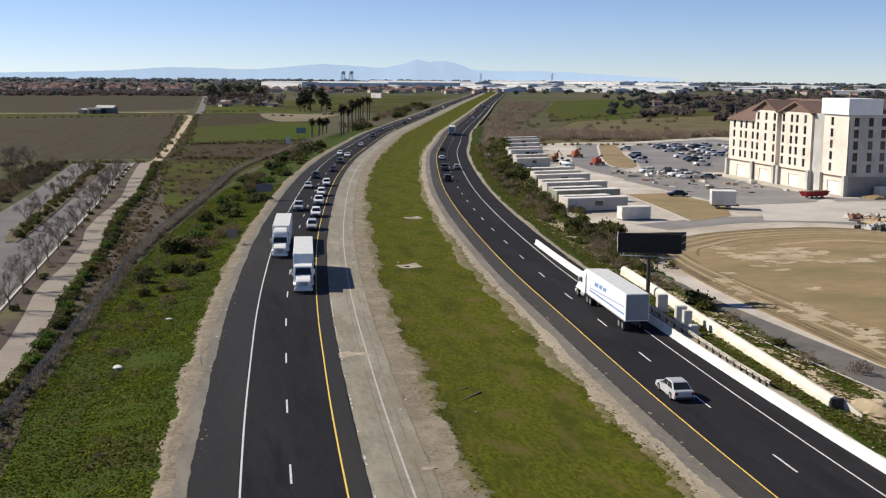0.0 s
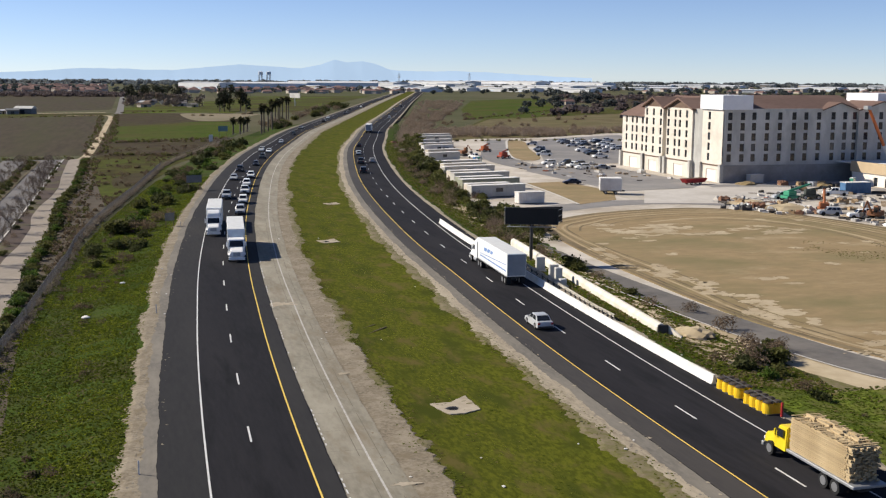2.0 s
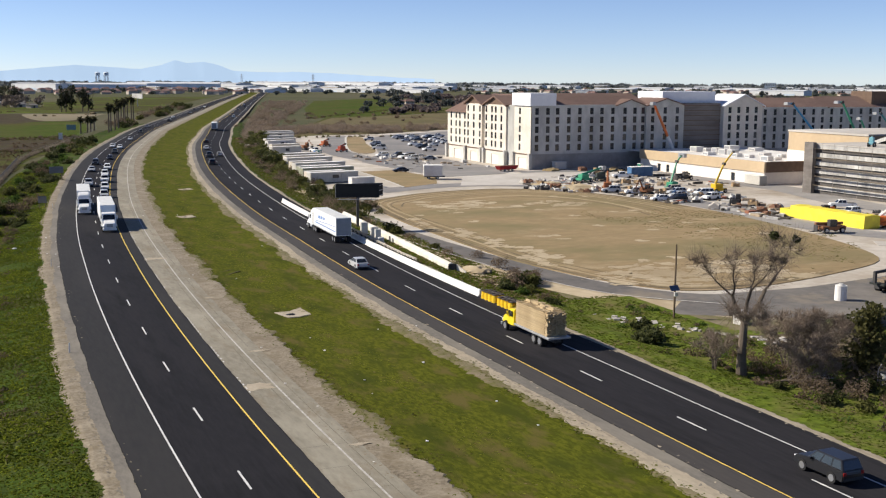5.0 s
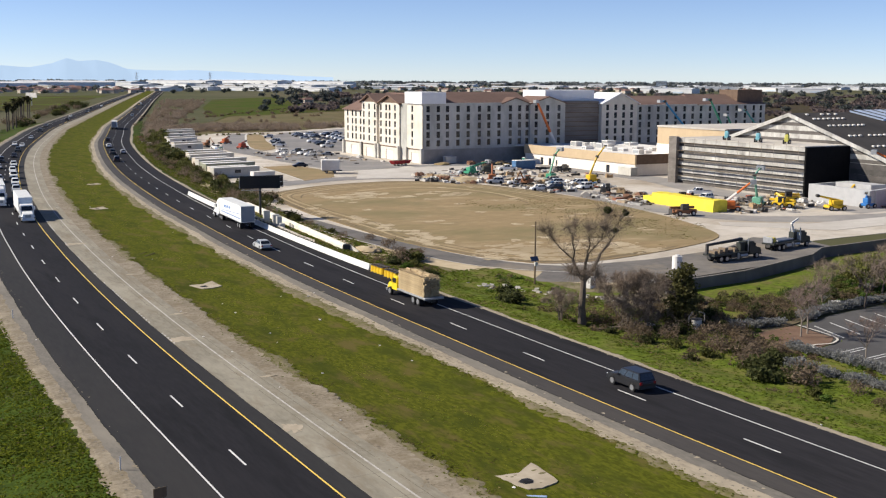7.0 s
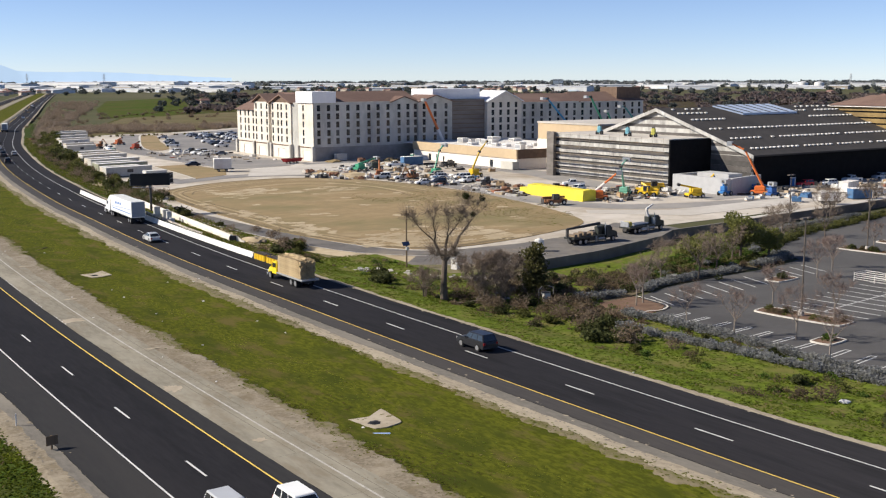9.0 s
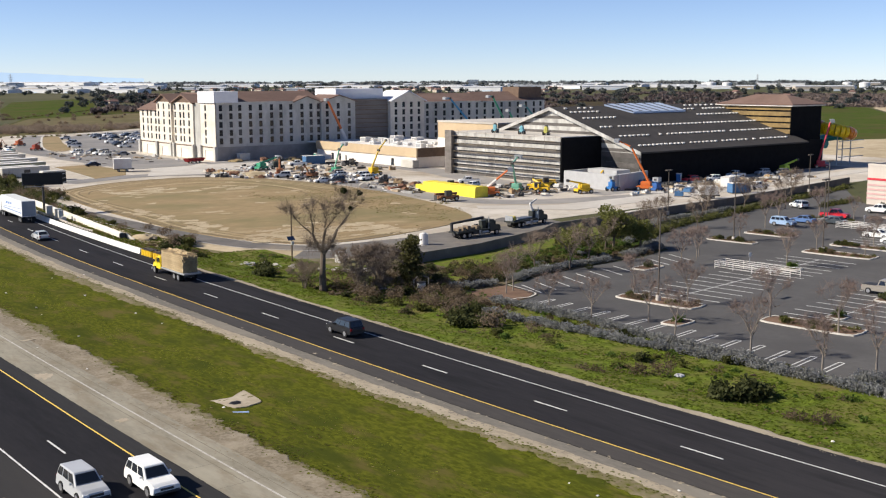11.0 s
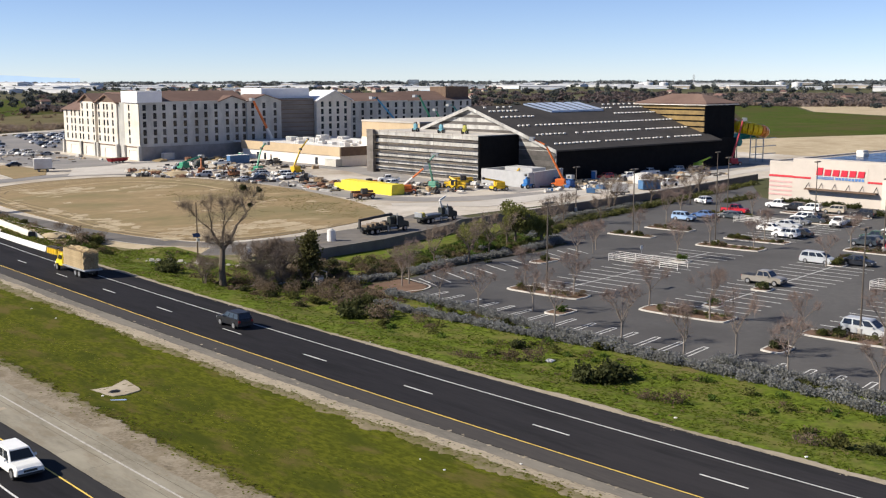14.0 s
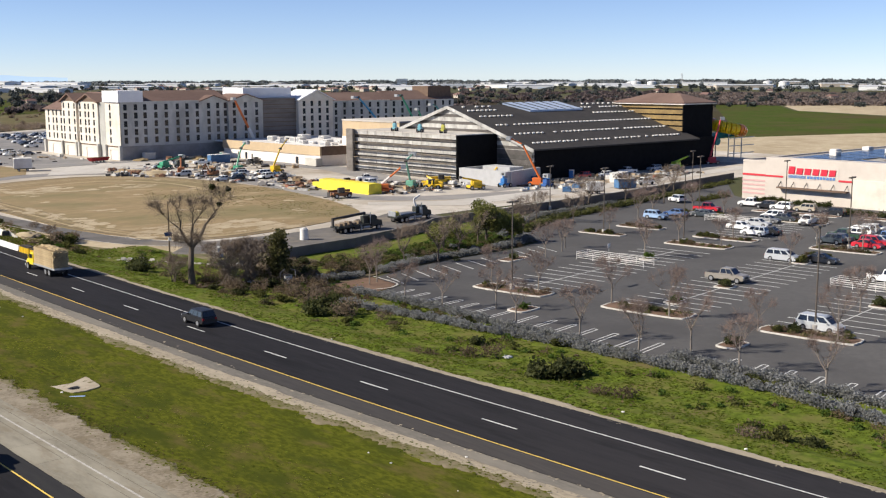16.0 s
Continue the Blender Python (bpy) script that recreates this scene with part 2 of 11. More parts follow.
BLACK_PANEL = mat("blank_black_panel", (0.012, 0.012, 0.013), (0.017, 0.016, 0.016), scale=0.5, rough=0.55)
WOOD_POLE = mat("weathered_pole_wood", (0.16, 0.115, 0.075), (0.12, 0.085, 0.055), scale=3.0, rough=0.95, stretch=(1, 1, 0.1))
BARK = mat("grey_brown_bark", (0.145, 0.115, 0.088), (0.10, 0.08, 0.062), scale=3.0, rough=0.95, local=True)
PALE_BARK = mat("pale_young_bark", (0.25, 0.215, 0.18), (0.18, 0.152, 0.128), scale=3.0, rough=0.95, local=True)
TWIG = mat("winter_twigs", (0.175, 0.135, 0.102), (0.22, 0.17, 0.132), scale=2.0, rough=0.95, local=True, island=0.2)
RED_TWIG = mat("reddish_winter_twigs", (0.175, 0.128, 0.108), (0.215, 0.158, 0.135), scale=2.0, rough=0.95, local=True, island=0.2)
LEAF_DARK = leafy("dark_evergreen_leaves", (0.048, 0.056, 0.019), (0.068, 0.074, 0.026))
LEAF_OLIVE = leafy("olive_leaves", (0.115, 0.115, 0.033), (0.082, 0.088, 0.026))
LEAF_GREEN = leafy("bright_weed_leaves", (0.085, 0.135, 0.022), (0.06, 0.10, 0.018))
LEAF_GREY = leafy("grey_blue_shrub_leaves", (0.255, 0.258, 0.26), (0.18, 0.182, 0.165), 0.25)
LEAF_DRY = leafy("dry_brown_stems", (0.15, 0.11, 0.07), (0.11, 0.082, 0.052))
LEAF_BARE = leafy("bare_thicket_stems", (0.20, 0.15, 0.105), (0.145, 0.108, 0.075))
PALM_LEAF = leafy("palm_fronds", (0.034, 0.038, 0.018), (0.055, 0.05, 0.028))
MULCH = mat("reddish_mulch", (0.145, 0.085, 0.055), (0.11, 0.068, 0.046), (0.17, 0.11, 0.075), scale=1.5, big=0.3, rough=1.0, bump=0.4)
CURB = mat("kerb_concrete", (0.56, 0.53, 0.48), (0.47, 0.445, 0.4), scale=1.5, rough=0.9)
PATH_CONC = mat("footpath_concrete", (0.285, 0.245, 0.20), (0.24, 0.205, 0.168), (0.21, 0.18, 0.146), scale=0.9, big=0.12, rough=0.95)
STREET = mat("pale_street_asphalt", (0.225, 0.205, 0.183), (0.185, 0.168, 0.15), (0.255, 0.232, 0.205), scale=0.7, big=0.06, rough=0.95)
RUBBER = mat("tyre_rubber", (0.018, 0.018, 0.019), scale=4.0, rough=0.9)
YELLOW_TARP = mat("yellow_tarp", (0.78, 0.66, 0.05), (0.70, 0.58, 0.05), (0.62, 0.50, 0.06), scale=0.6, big=0.3, rough=0.55, bump=0.4)
MOUNTAIN = mat("glowing_mountain_backdrop", (0.10, 0.14, 0.2), (0.12, 0.16, 0.22), scale=0.003, rough=1.0, spec=0.0)
# emission stands in for the haze light before the far ridges
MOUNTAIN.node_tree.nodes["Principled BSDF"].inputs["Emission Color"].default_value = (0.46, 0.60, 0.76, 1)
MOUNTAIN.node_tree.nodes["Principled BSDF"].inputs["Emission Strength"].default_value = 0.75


def plain(name, colour, rough=0.5, metal=0.0, spec=0.4):
    return mat(name, colour, tuple(c * 0.86 for c in colour), scale=1.2, rough=rough, metal=metal, spec=spec, local=True)


# ---- building helpers ----
def quad_box(bm, x0, x1, y0, y1, z0, z1):
    v = [bm.verts.new(p) for p in ((x0, y0, z0), (x1, y0, z0), (x1, y1, z0), (x0, y1, z0), (x0, y0, z1), (x1, y0, z1), (x1, y1, z1), (x0, y1, z1))]
    for f in ((0, 3, 2, 1), (4, 5, 6, 7), (0, 1, 5, 4), (1, 2, 6, 5), (2, 3, 7, 6), (3, 0, 4, 7)):
        bm.faces.new([v[i] for i in f])
    return v


def box(x0, x1, y0, y1, z0, z1, bevel=0.0):
    bm = bmesh.new()
    quad_box(bm, x0, x1, y0, y1, z0, z1)
    if bevel:
        bmesh.ops.bevel(bm, geom=list(bm.edges), offset=bevel, segments=1, affect="EDGES")
    return bm


def prism(outline, z0, z1):
    """An upright block over a plan outline, counter-clockwise."""
    bm = bmesh.new()
    low = [bm.verts.new((x, y, z0)) for x, y in outline]
    high = [bm.verts.new((x, y, z1)) for x, y in outline]
    n = len(outline)
    bm.faces.new(high)
    bm.faces.new(low[::-1])
    for i in range(n):
        bm.faces.new((low[i], low[(i + 1) % n], high[(i + 1) % n], high[i]))
    return bm


def profile(points, y0, y1):
    """A profile in x and z drawn out along y."""
    bm = bmesh.new()
    a = [bm.verts.new((x, y0, z)) for x, z in points]
    b = [bm.verts.new((x, y1, z)) for x, z in points]
    n = len(points)
    bm.faces.new(a)
    bm.faces.new(b[::-1])
    for i in range(n):
        bm.faces.new((a[(i + 1) % n], a[i], b[i], b[(i + 1) % n]))
    return bm


def tube(bm, a, b, r0, r1, sides=6, caps=True):
    a, b = Vector(a), Vector(b)
    d = b - a
    if d.length < 1e-6:
        return
    q = d.to_track_quat("Z", "Y")
    ring = []
    for c, r in ((a, r0), (b, r1)):
        ring.append([bm.verts.new(c + q @ Vector((r * math.cos(t), r * math.sin(t), 0))) for t in (2 * math.pi * i / sides for i in range(sides))])
    for i in range(sides):
        bm.faces.new((ring[0][i], ring[0][(i + 1) % sides], ring[1][(i + 1) % sides], ring[1][i]))
    if caps:
        bm.faces.new(ring[0][::-1])
        bm.faces.new(ring[1])


def rod(a, b, r0, r1=None, sides=8):
    bm = bmesh.new()
    tube(bm, a, b, r0, r0 if r1 is None else r1, sides)
    return bm


def mesh_of(name, bm, material):
    me = bpy.data.meshes.new(name)
    bmesh.ops.recalc_face_normals(bm, faces=bm.faces)
    bm.to_mesh(me)
    bm.free()
    me.materials.append(material)
    return me


def part(name, bm, material, parent=None, label=""):
    ob = new(name, mesh_of(name, bm, material))
    ob.parent = parent
    return tagged(ob, label)


def raw_mesh(name, verts, faces, material, smooth=False):
    me = bpy.data.meshes.new(name)
    me.from_pydata(verts, [], faces)
    me.materials.append(material)
    if smooth:
        me.shade_smooth()
    return me


def share(name, me, parent, m):
    ob = new(name, me)
    ob.parent = parent
    ob.matrix_basis = m
    return ob


def thing(name, label, category, group="", kind="", at=None):
    ob = new(name)
    ob.empty_display_size = 0.5
    if at is not None:
        ob.matrix_basis = at
    return tagged(ob, label, category, group, kind)


def setting(name, bm, material, label, category):
    return tagged(part(name, bm, material), label, category, kind="structure")

# ---- the highway's lines in plan ----
def curve(knots):
    ys, xs = np.array([k[0] for k in knots], float), np.array([k[1] for k in knots], float)
    slope = np.gradient(xs, ys)

    def at(y):
        i = int(np.clip(np.searchsorted(ys, y) - 1, 0, len(ys) - 2))
        h = ys[i + 1] - ys[i]
        s = (y - ys[i]) / h
        return float((2 * s**3 - 3 * s**2 + 1) * xs[i] + (s**3 - 2 * s**2 + s) * h * slope[i] + (3 * s**2 - 2 * s**3) * xs[i + 1] + (s**3 - s**2) * h * slope[i + 1])
    return at


FAR_KNOTS = ((620, 137.0), (800, 188.0), (1100, 272.0), (1600, 415.0), (2300, 616.0), (3600, 990.0), (4700, 1310.0))
left_line = curve([(-400, 34), (-200, 23.5), (-80, 19.2), (-20, 18.4), (13, 18.35), (41.6, 18.6), (57.3, 18.97), (72.7, 19.5), (88.2, 20.2), (103.8, 21.05), (119.5, 22.08), (135, 23.15), (151, 24.45), (167, 25.95), (189, 28.2), (248, 35.8), (300, 43.6), (365, 55.5), (450, 74.5), (534, 94.5)] + [(y, x - 18.5) for y, x in FAR_KNOTS])
right_line = curve([(-400, 70), (-200, 59.5), (-80, 55.3), (-50, 54.05), (-35, 53.5), (-20.5, 53.1), (-6, 52.9), (9.3, 52.8), (24, 52.85), (39, 53.05), (54, 53.25), (68.7, 53.55), (83.6, 54.1), (99.5, 54.95), (115, 56.0), (130.6, 57.2), (160, 59.4), (190, 62.5), (259, 71.6), (329, 83.9), (400, 98.4), (467, 115.0), (534, 131.5)] + [(y, x + 18.5) for y, x in FAR_KNOTS])


def sample(y0, y1, fine=False):
    """Steps along the road: short along the near stretch, long far away."""
    ys, y = [], y0
    while y < y1:
        ys.append(y)
        y += 0.3 if fine and -60 < y < 130 else 1.5 if fine and y < 260 else 3.0 if y < 260 else 6.0 if y < 700 else 25.0 if y < 2000 else 100.0
    return ys + [y1]


def side(line, y, off):
    """A point at that offset to the right of a line, square to it."""
    s = (line(y + 1) - line(y - 1)) / 2
    n = math.hypot(1, s)
    return line(y) + off / n, y - off * s / n


def ribbon(line, section, y0, y1, wobble=None):
    """A sheet along a line: section gives offset and height across; wobble[i] roughens that edge."""
    bm = bmesh.new()
    rows = []
    for y in sample(y0, y1, bool(wobble)):
        row = []
        for i, (off, z) in enumerate(section):
            w = wobble[i] * (noise.noise((y * 0.11, section[0][0], 0)) + 0.6 * noise.noise((y * 0.5, section[0][0], 5)) + 0.5 * noise.noise((y * 1.7, section[0][0], 2)) + 0.22 * noise.noise((y * 4.1, section[0][0], 8))) if wobble and y < 700 else 0
            x, yy = side(line, y, off + w)
            row.append(bm.verts.new((x, yy, z)))
        rows.append(row)
    for a, b in zip(rows, rows[1:]):
        for i in range(len(section) - 1):
            bm.faces.new((a[i], a[i + 1], b[i + 1], b[i]))
    return bm


def slab(outline, z, thick=0.3):
    return prism(outline, z - thick, z)


def smooth_outline(pts, n=4):
    out = []
    m = len(pts)
    for i in range(m):
        p0, p1, p2, p3 = (np.array(pts[(i + d) % m], float) for d in (-1, 0, 1, 2))
        for s in np.linspace(0, 1, n, endpoint=False):
            out.append(tuple(0.5 * (2 * p1 + (p2 - p0) * s + (2 * p0 - 5 * p1 + 4 * p2 - p3) * s * s + (3 * p1 - p0 - 3 * p2 + p3) * s**3)))
    return out


def band(points, width, z, n=6):
    """A path of even width through plan points."""
    pts = [np.array(p, float) for p in points]
    line = []
    for i in range(len(pts) - 1):
        p0, p1, p2, p3 = pts[max(i - 1, 0)], pts[i], pts[i + 1], pts[min(i + 2, len(pts) - 1)]
        for s in np.linspace(0, 1, n, endpoint=False):
            line.append(0.5 * (2 * p1 + (p2 - p0) * s + (2 * p0 - 5 * p1 + 4 * p2 - p3) * s * s + (3 * p1 - p0 - 3 * p2 + p3) * s**3))
    line.append(pts[-1])
    bm = bmesh.new()
    rows = []
    for i, p in enumerate(line):
        d = line[min(i + 1, len(line) - 1)] - line[max(i - 1, 0)]
        d = d / np.hypot(*d)
        q = np.array((-d[1], d[0])) * width / 2
        rows.append((bm.verts.new((*(p + q), z)), bm.verts.new((*(p - q), z))))
    for (a, b), (c, d) in zip(rows, rows[1:]):
        bm.faces.new((a, b, d, c))
    return bm


# ---- ground ----
G = -1.0     # level of the land beside the highway
setting("ground", prism([(-4200, -600), (4700, -600), (4700, 4780), (-4200, 4780)], G - 1.0, G - 0.10), FAR_GROUND, "flat brown and green valley land reaching the horizon", "ground")

# the highway embankment: median, verges and shoulders
setting("median_grass", ribbon(left_line, [(9.0, -0.16), (11.6, -0.12), (16.0, -0.30), (20.0, -0.30), (26.5, -0.12), (30.0, -0.16)], -300, 4600), GRASS, "green winter grass median between the carriageways", "grass")
setting("verge_left", ribbon(left_line, [(-22.0, G - 0.06), (-15.0, G), (-11.5, -0.45), (-8.2, -0.10)], -300, 620, (0, 1.0, 0.6, 0)), VERGE_DEEP, "weedy green slope beside the shoulder", "grass")
setting("verge_right", ribbon(right_line, [(7.0, -0.09), (11.0, -0.25), (15.0, G + 0.1), (34.0, G - 0.04)], -300, 74), VERGE, "lush green verge below the highway shoulder", "grass")
setting("verge_right", ribbon(right_line, [(7.6, -0.10), (10.5, -0.35), (13.0, G + 0.12), (19.0, G - 0.04)], 72, 620, (0, 0, 0.6, 1.0)), VERGE_DEEP, "weedy verge below the highway shoulder", "grass")
setting("shoulder_left", ribbon(left_line, [(-9.3, -0.22), (-8.6, -0.09), (-6.2, -0.035)], -300, 2500, (0.45, 0.3, 0)), DIRT, "pale dirt edge of the road shoulder", "shoulder")
setting("edge_dirt", ribbon(left_line, [(10.6, -0.10), (12.1, -0.095), (12.6, -0.18)], -300, 700, (0, 0.9, 0.9)), EDGE_DIRT, "thin brown grass dying out towards the dirt", "ground")
setting("edge_dirt", ribbon(right_line, [(-9.3, -0.18), (-8.8, -0.095), (-7.6, -0.085)], -300, 700, (0.8, 0.8, 0)), EDGE_DIRT, "thin brown grass dying out towards the gravel", "ground")
setting("median_dirt", ribbon(left_line, [(8.6, -0.03), (10.2, -0.06), (11.7, -0.085), (11.9, -0.17)], -300, 4600, (0, 0.1, 0.8, 0.8)), DIRT, "pale dirt strip beside the old pavement", "shoulder")
setting("grey_gravel", ribbon(left_line, [(-7.6, -0.055), (-6.3, -0.026)], -300, 900, (0.35, 0)), GREY_GRAVEL, "grey compacted gravel beside the shoulder", "shoulder")
setting("grey_gravel", ribbon(right_line, [(-7.0, -0.038), (-5.3, -0.024)], -300, 900, (0.3, 0)), GREY_GRAVEL, "grey compacted gravel beside the inner shoulder", "shoulder")
setting("old_pavement", ribbon(left_line, [(4.9, -0.02), (9.5, -0.02)], -300, 2500, (0, 0.1)), OLD_CONCRETE, "old cracked concrete lane beside the new asphalt", "pavement")
setting("median_dirt", ribbon(right_line, [(-8.45, -0.17), (-8.2, -0.08), (-7.3, -0.055), (-5.2, -0.03)], -300, 4600, (0.7, 0.7, 0.2, 0)), GRAVEL, "tan gravel strip beside the inner shoulder", "shoulder")
setting("shoulder_right", ribbon(right_line, [(6.4, -0.03), (7.6, -0.05), (8.1, -0.16)], -300, 4600, (0, 0.35, 0.35)), GRAVEL, "pale gravel edge of the road shoulder", "shoulder")
setting("road", ribbon(left_line, [(-6.65, -0.012), (-3.4, -0.002), (0, 0.0), (5.08, -0.004)], -300, 4600, (0.12, 0, 0, 0.07)), ASPHALT, "fresh black asphalt carriageway with two lanes", "road")
setting("road", ribbon(right_line, [(-5.75, -0.012), (-3.4, -0.002), (0, 0.0), (6.95, -0.012)], -300, 4600, (0.08, 0, 0, 0.1)), ASPHALT, "fresh black asphalt carriageway with two lanes", "road")
setting("shoulder_paving", ribbon(left_line, [(-6.6, 0.002), (-3.42, 0.006)], -300, 900, (0.12, 0.05)), OUTER_ASPHALT, "greyer asphalt of the outer shoulder", "pavement")
setting("shoulder_paving", ribbon(left_line, [(3.64, 0.004), (5.0, 0.001)], -300, 900, (0, 0.07)), OUTER_ASPHALT, "greyer asphalt of the inner shoulder", "pavement")
setting("shoulder_paving", ribbon(right_line, [(-5.7, 0.002), (-3.62, 0.006)], -300, 900, (0.08, 0.05)), SHOULDER_ASPHALT, "greyer asphalt of the inner shoulder", "pavement")
for line, off, w, m, text in ((left_line, -3.3, 0.14, WHITE_PAINT, "white edge line"), (left_line, 3.52, 0.13, YELLOW_PAINT, "yellow median line"),
                              (right_line, -3.5, 0.13, YELLOW_PAINT, "yellow median line"), (right_line, 3.55, 0.14, WHITE_PAINT, "white edge line")):
    setting("trim_line", ribbon(line, [(off - w / 2, 0.012), (off + w / 2, 0.012)], -200, 2300), m, text + " painted on the black asphalt", "road marking")
setting("trim_line", ribbon(left_line, [(7.66, -0.008), (7.82, -0.008)], -200, 700), OLD_LINE, "faded white line on the old concrete", "road marking")


def dashes(line, first, count, pitch):
    """Lane dashes, 3.66 m long, evenly spaced along the line."""
    marks = thing("lane_dashes", "short white lane dashes on the black asphalt", "road marking", kind="structure")
    me = None
    y = first
    for i in range(count):
        s = (line(y + 1) - line(y - 1)) / 2
        if me is None:
            me = mesh_of("dash", box(-0.075, 0.075, -1.83, 1.83, 0.0, 0.008), WHITE_PAINT)
        ob = share("dash", me, marks, pose(line(y), y, 0.006, 0, 0, -math.degrees(math.atan(s))))
        y += pitch / math.hypot(1, s)


dashes(left_line, 41.6 - 15.55 * 9, 60, 15.55)
dashes(right_line, 9.3 - 14.88 * 8, 60, 14.9)

# ---- the land right of the highway ----
SITE_EDGE = [(84, 68), (150, 72), (262, 76), (345, 90), (345, 262), (332, 470), (250, 508), (198, 474), (165, 470), (142, 452), (118, 395), (100, 318), (88, 262), (78, 205), (72, 150), (74, 108), (78, 82)]
setting("site_yard", slab(SITE_EDGE, G - 0.03, 0.5), SITE, "pale bare gravel of a building site", "ground")
OVAL_EDGE = smooth_outline([(86, 184), (95, 194), (108, 201), (128, 203), (142, 190), (148, 165), (148, 140), (144, 115), (138, 94), (131, 82), (117, 76), (100, 72), (89, 73), (84, 80), (80.5, 92), (79, 107), (79.5, 128), (81, 155)])
setting("dirt_field", slab(OVAL_EDGE, G + 0.06, 0.4), OVAL, "bare brown graded dirt field with wheel tracks", "ground")


def flecks(name, line, off, spread, count, size, material, section, seed, label, span=(-62, 300)):
    """Small ragged scraps of one ground strewn over the edge of another, lying on the section given."""
    r = random.Random(seed)
    verts, faces = [], []
    for k in range(count):
        y = span[0] + span[1] * r.random() ** 1.5
        bend = noise.noise((y * 0.11, off, 0)) + 0.5 * noise.noise((y * 0.5, off, 5))
        o = off + bend * 0.5 + r.gauss(0, spread)
        x, yy = side(line, y, o)
        s, turn = size * r.uniform(0.3, 1.3) ** 1.5, r.uniform(0.6, 1.6)
        n = len(verts)
        for i in range(7):
            t = 2 * math.pi * i / 7
            q = s * r.uniform(0.35, 1.25)
            px = q * math.cos(t)
            z = float(np.interp(o + px, [p[0] for p in section], [p[1] for p in section]))
            verts.append((x + px, yy + q * turn * math.sin(t), z + 0.002 + 0.0002 * (k % 23)))
        faces.append(tuple(range(n, n + 7)))
    tagged(new(name, raw_mesh(name, verts, faces, material)), label, "ground", kind="stuff")


flecks("dirt_scraps", right_line, -7.0, 0.4, 2000, 0.09, GREY_GRAVEL, ((-9.0, -0.075), (-7.6, -0.05), (-5.2, -0.025)), 11, "grey gravel strewn over the tan gravel")
flecks("dirt_scraps", left_line, -7.7, 0.4, 1800, 0.09, GREY_GRAVEL, ((-9.0, -0.085), (-7.7, -0.05), (-6.2, -0.025)), 12, "grey gravel strewn over the dirt")
LEFT_MEDIAN = ((8.6, -0.03), (10.2, -0.06), (11.7, -0.085), (12.6, -0.095), (13.1, -0.165), (16.0, -0.295), (20.0, -0.295))
RIGHT_MEDIAN = ((-16.0, -0.29), (-13.0, -0.215), (-10.2, -0.15), (-9.5, -0.095), (-8.9, -0.08), (-7.6, -0.055), (-5.6, -0.03))
flecks("grass_scraps", left_line, 11.9, 0.5, 3000, 0.1, GRASS, LEFT_MEDIAN, 1, "scraps of grass creeping over the dirt")
flecks("grass_scraps", right_line, -8.4, 0.45, 3000, 0.1, GRASS, RIGHT_MEDIAN, 2, "scraps of grass creeping over the gravel")
flecks("dirt_scraps", left_line, -6.4, 0.15, 350, 0.13, DIRT, ((-7.6, -0.05), (-6.45, -0.004), (-5.6, 0.003)), 5, "dirt strewn over the edge of the asphalt")
flecks("dirt_scraps", left_line, 9.4, 0.5, 1500, 0.11, DIRT, ((4.9, -0.018), (9.4, -0.018), (10.2, -0.05)), 6, "dirt strewn over the old concrete")
flecks("dirt_scraps", right_line, -5.75, 0.15, 350, 0.16, GRAVEL, ((-7.0, -0.034), (-5.8, -0.006), (-5.0, 0.005)), 7, "gravel strewn over the edge of the asphalt")
flecks("dirt_scraps", right_line, 6.95, 0.12, 350, 0.12, GRAVEL, ((6.0, -0.006), (6.95, -0.012), (8.0, -0.05)), 8, "gravel strewn over the edge of the asphalt")

# ---- buildings ----
def facade(bm, o, u, width, z0, z1, openings, depth=0.22):
    """A wall sheet from o along the unit vector u, with its openings cut and their reveals; the outside lies to the right of u."""
    o, u = Vector((o[0], o[1], 0)), Vector((u[0], u[1], 0))
    inward = Vector((-u.y, u.x, 0))
    us = sorted({0.0, width, *(v for q in openings for v in q[:2])})
    zs = sorted({z0, z1, *(v for q in openings for v in q[2:4])})
    cache = {}

    def vert(a, z, d=0.0):
        key = (round(a, 4), round(z, 4), d)
        if key not in cache:
            p = o + u * a + inward * d
            cache[key] = bm.verts.new((p.x, p.y, z))
        return cache[key]
    for a, b in zip(us, us[1:]):
        for c, d in zip(zs, zs[1:]):
            ma, mc = (a + b) / 2, (c + d) / 2
            if not any(q[0] < ma < q[1] and q[2] < mc < q[3] for q in openings):
                bm.faces.new((vert(a, c), vert(b, c), vert(b, d), vert(a, d)))
    for a, b, c, d in openings:
        ring, back = [(a, c), (b, c), (b, d), (a, d)], []
        for (p, q), (r, s) in zip(ring, ring[1:] + ring[:1]):
            bm.faces.new((vert(p, q), vert(p, q, depth), vert(r, s, depth), vert(r, s)))


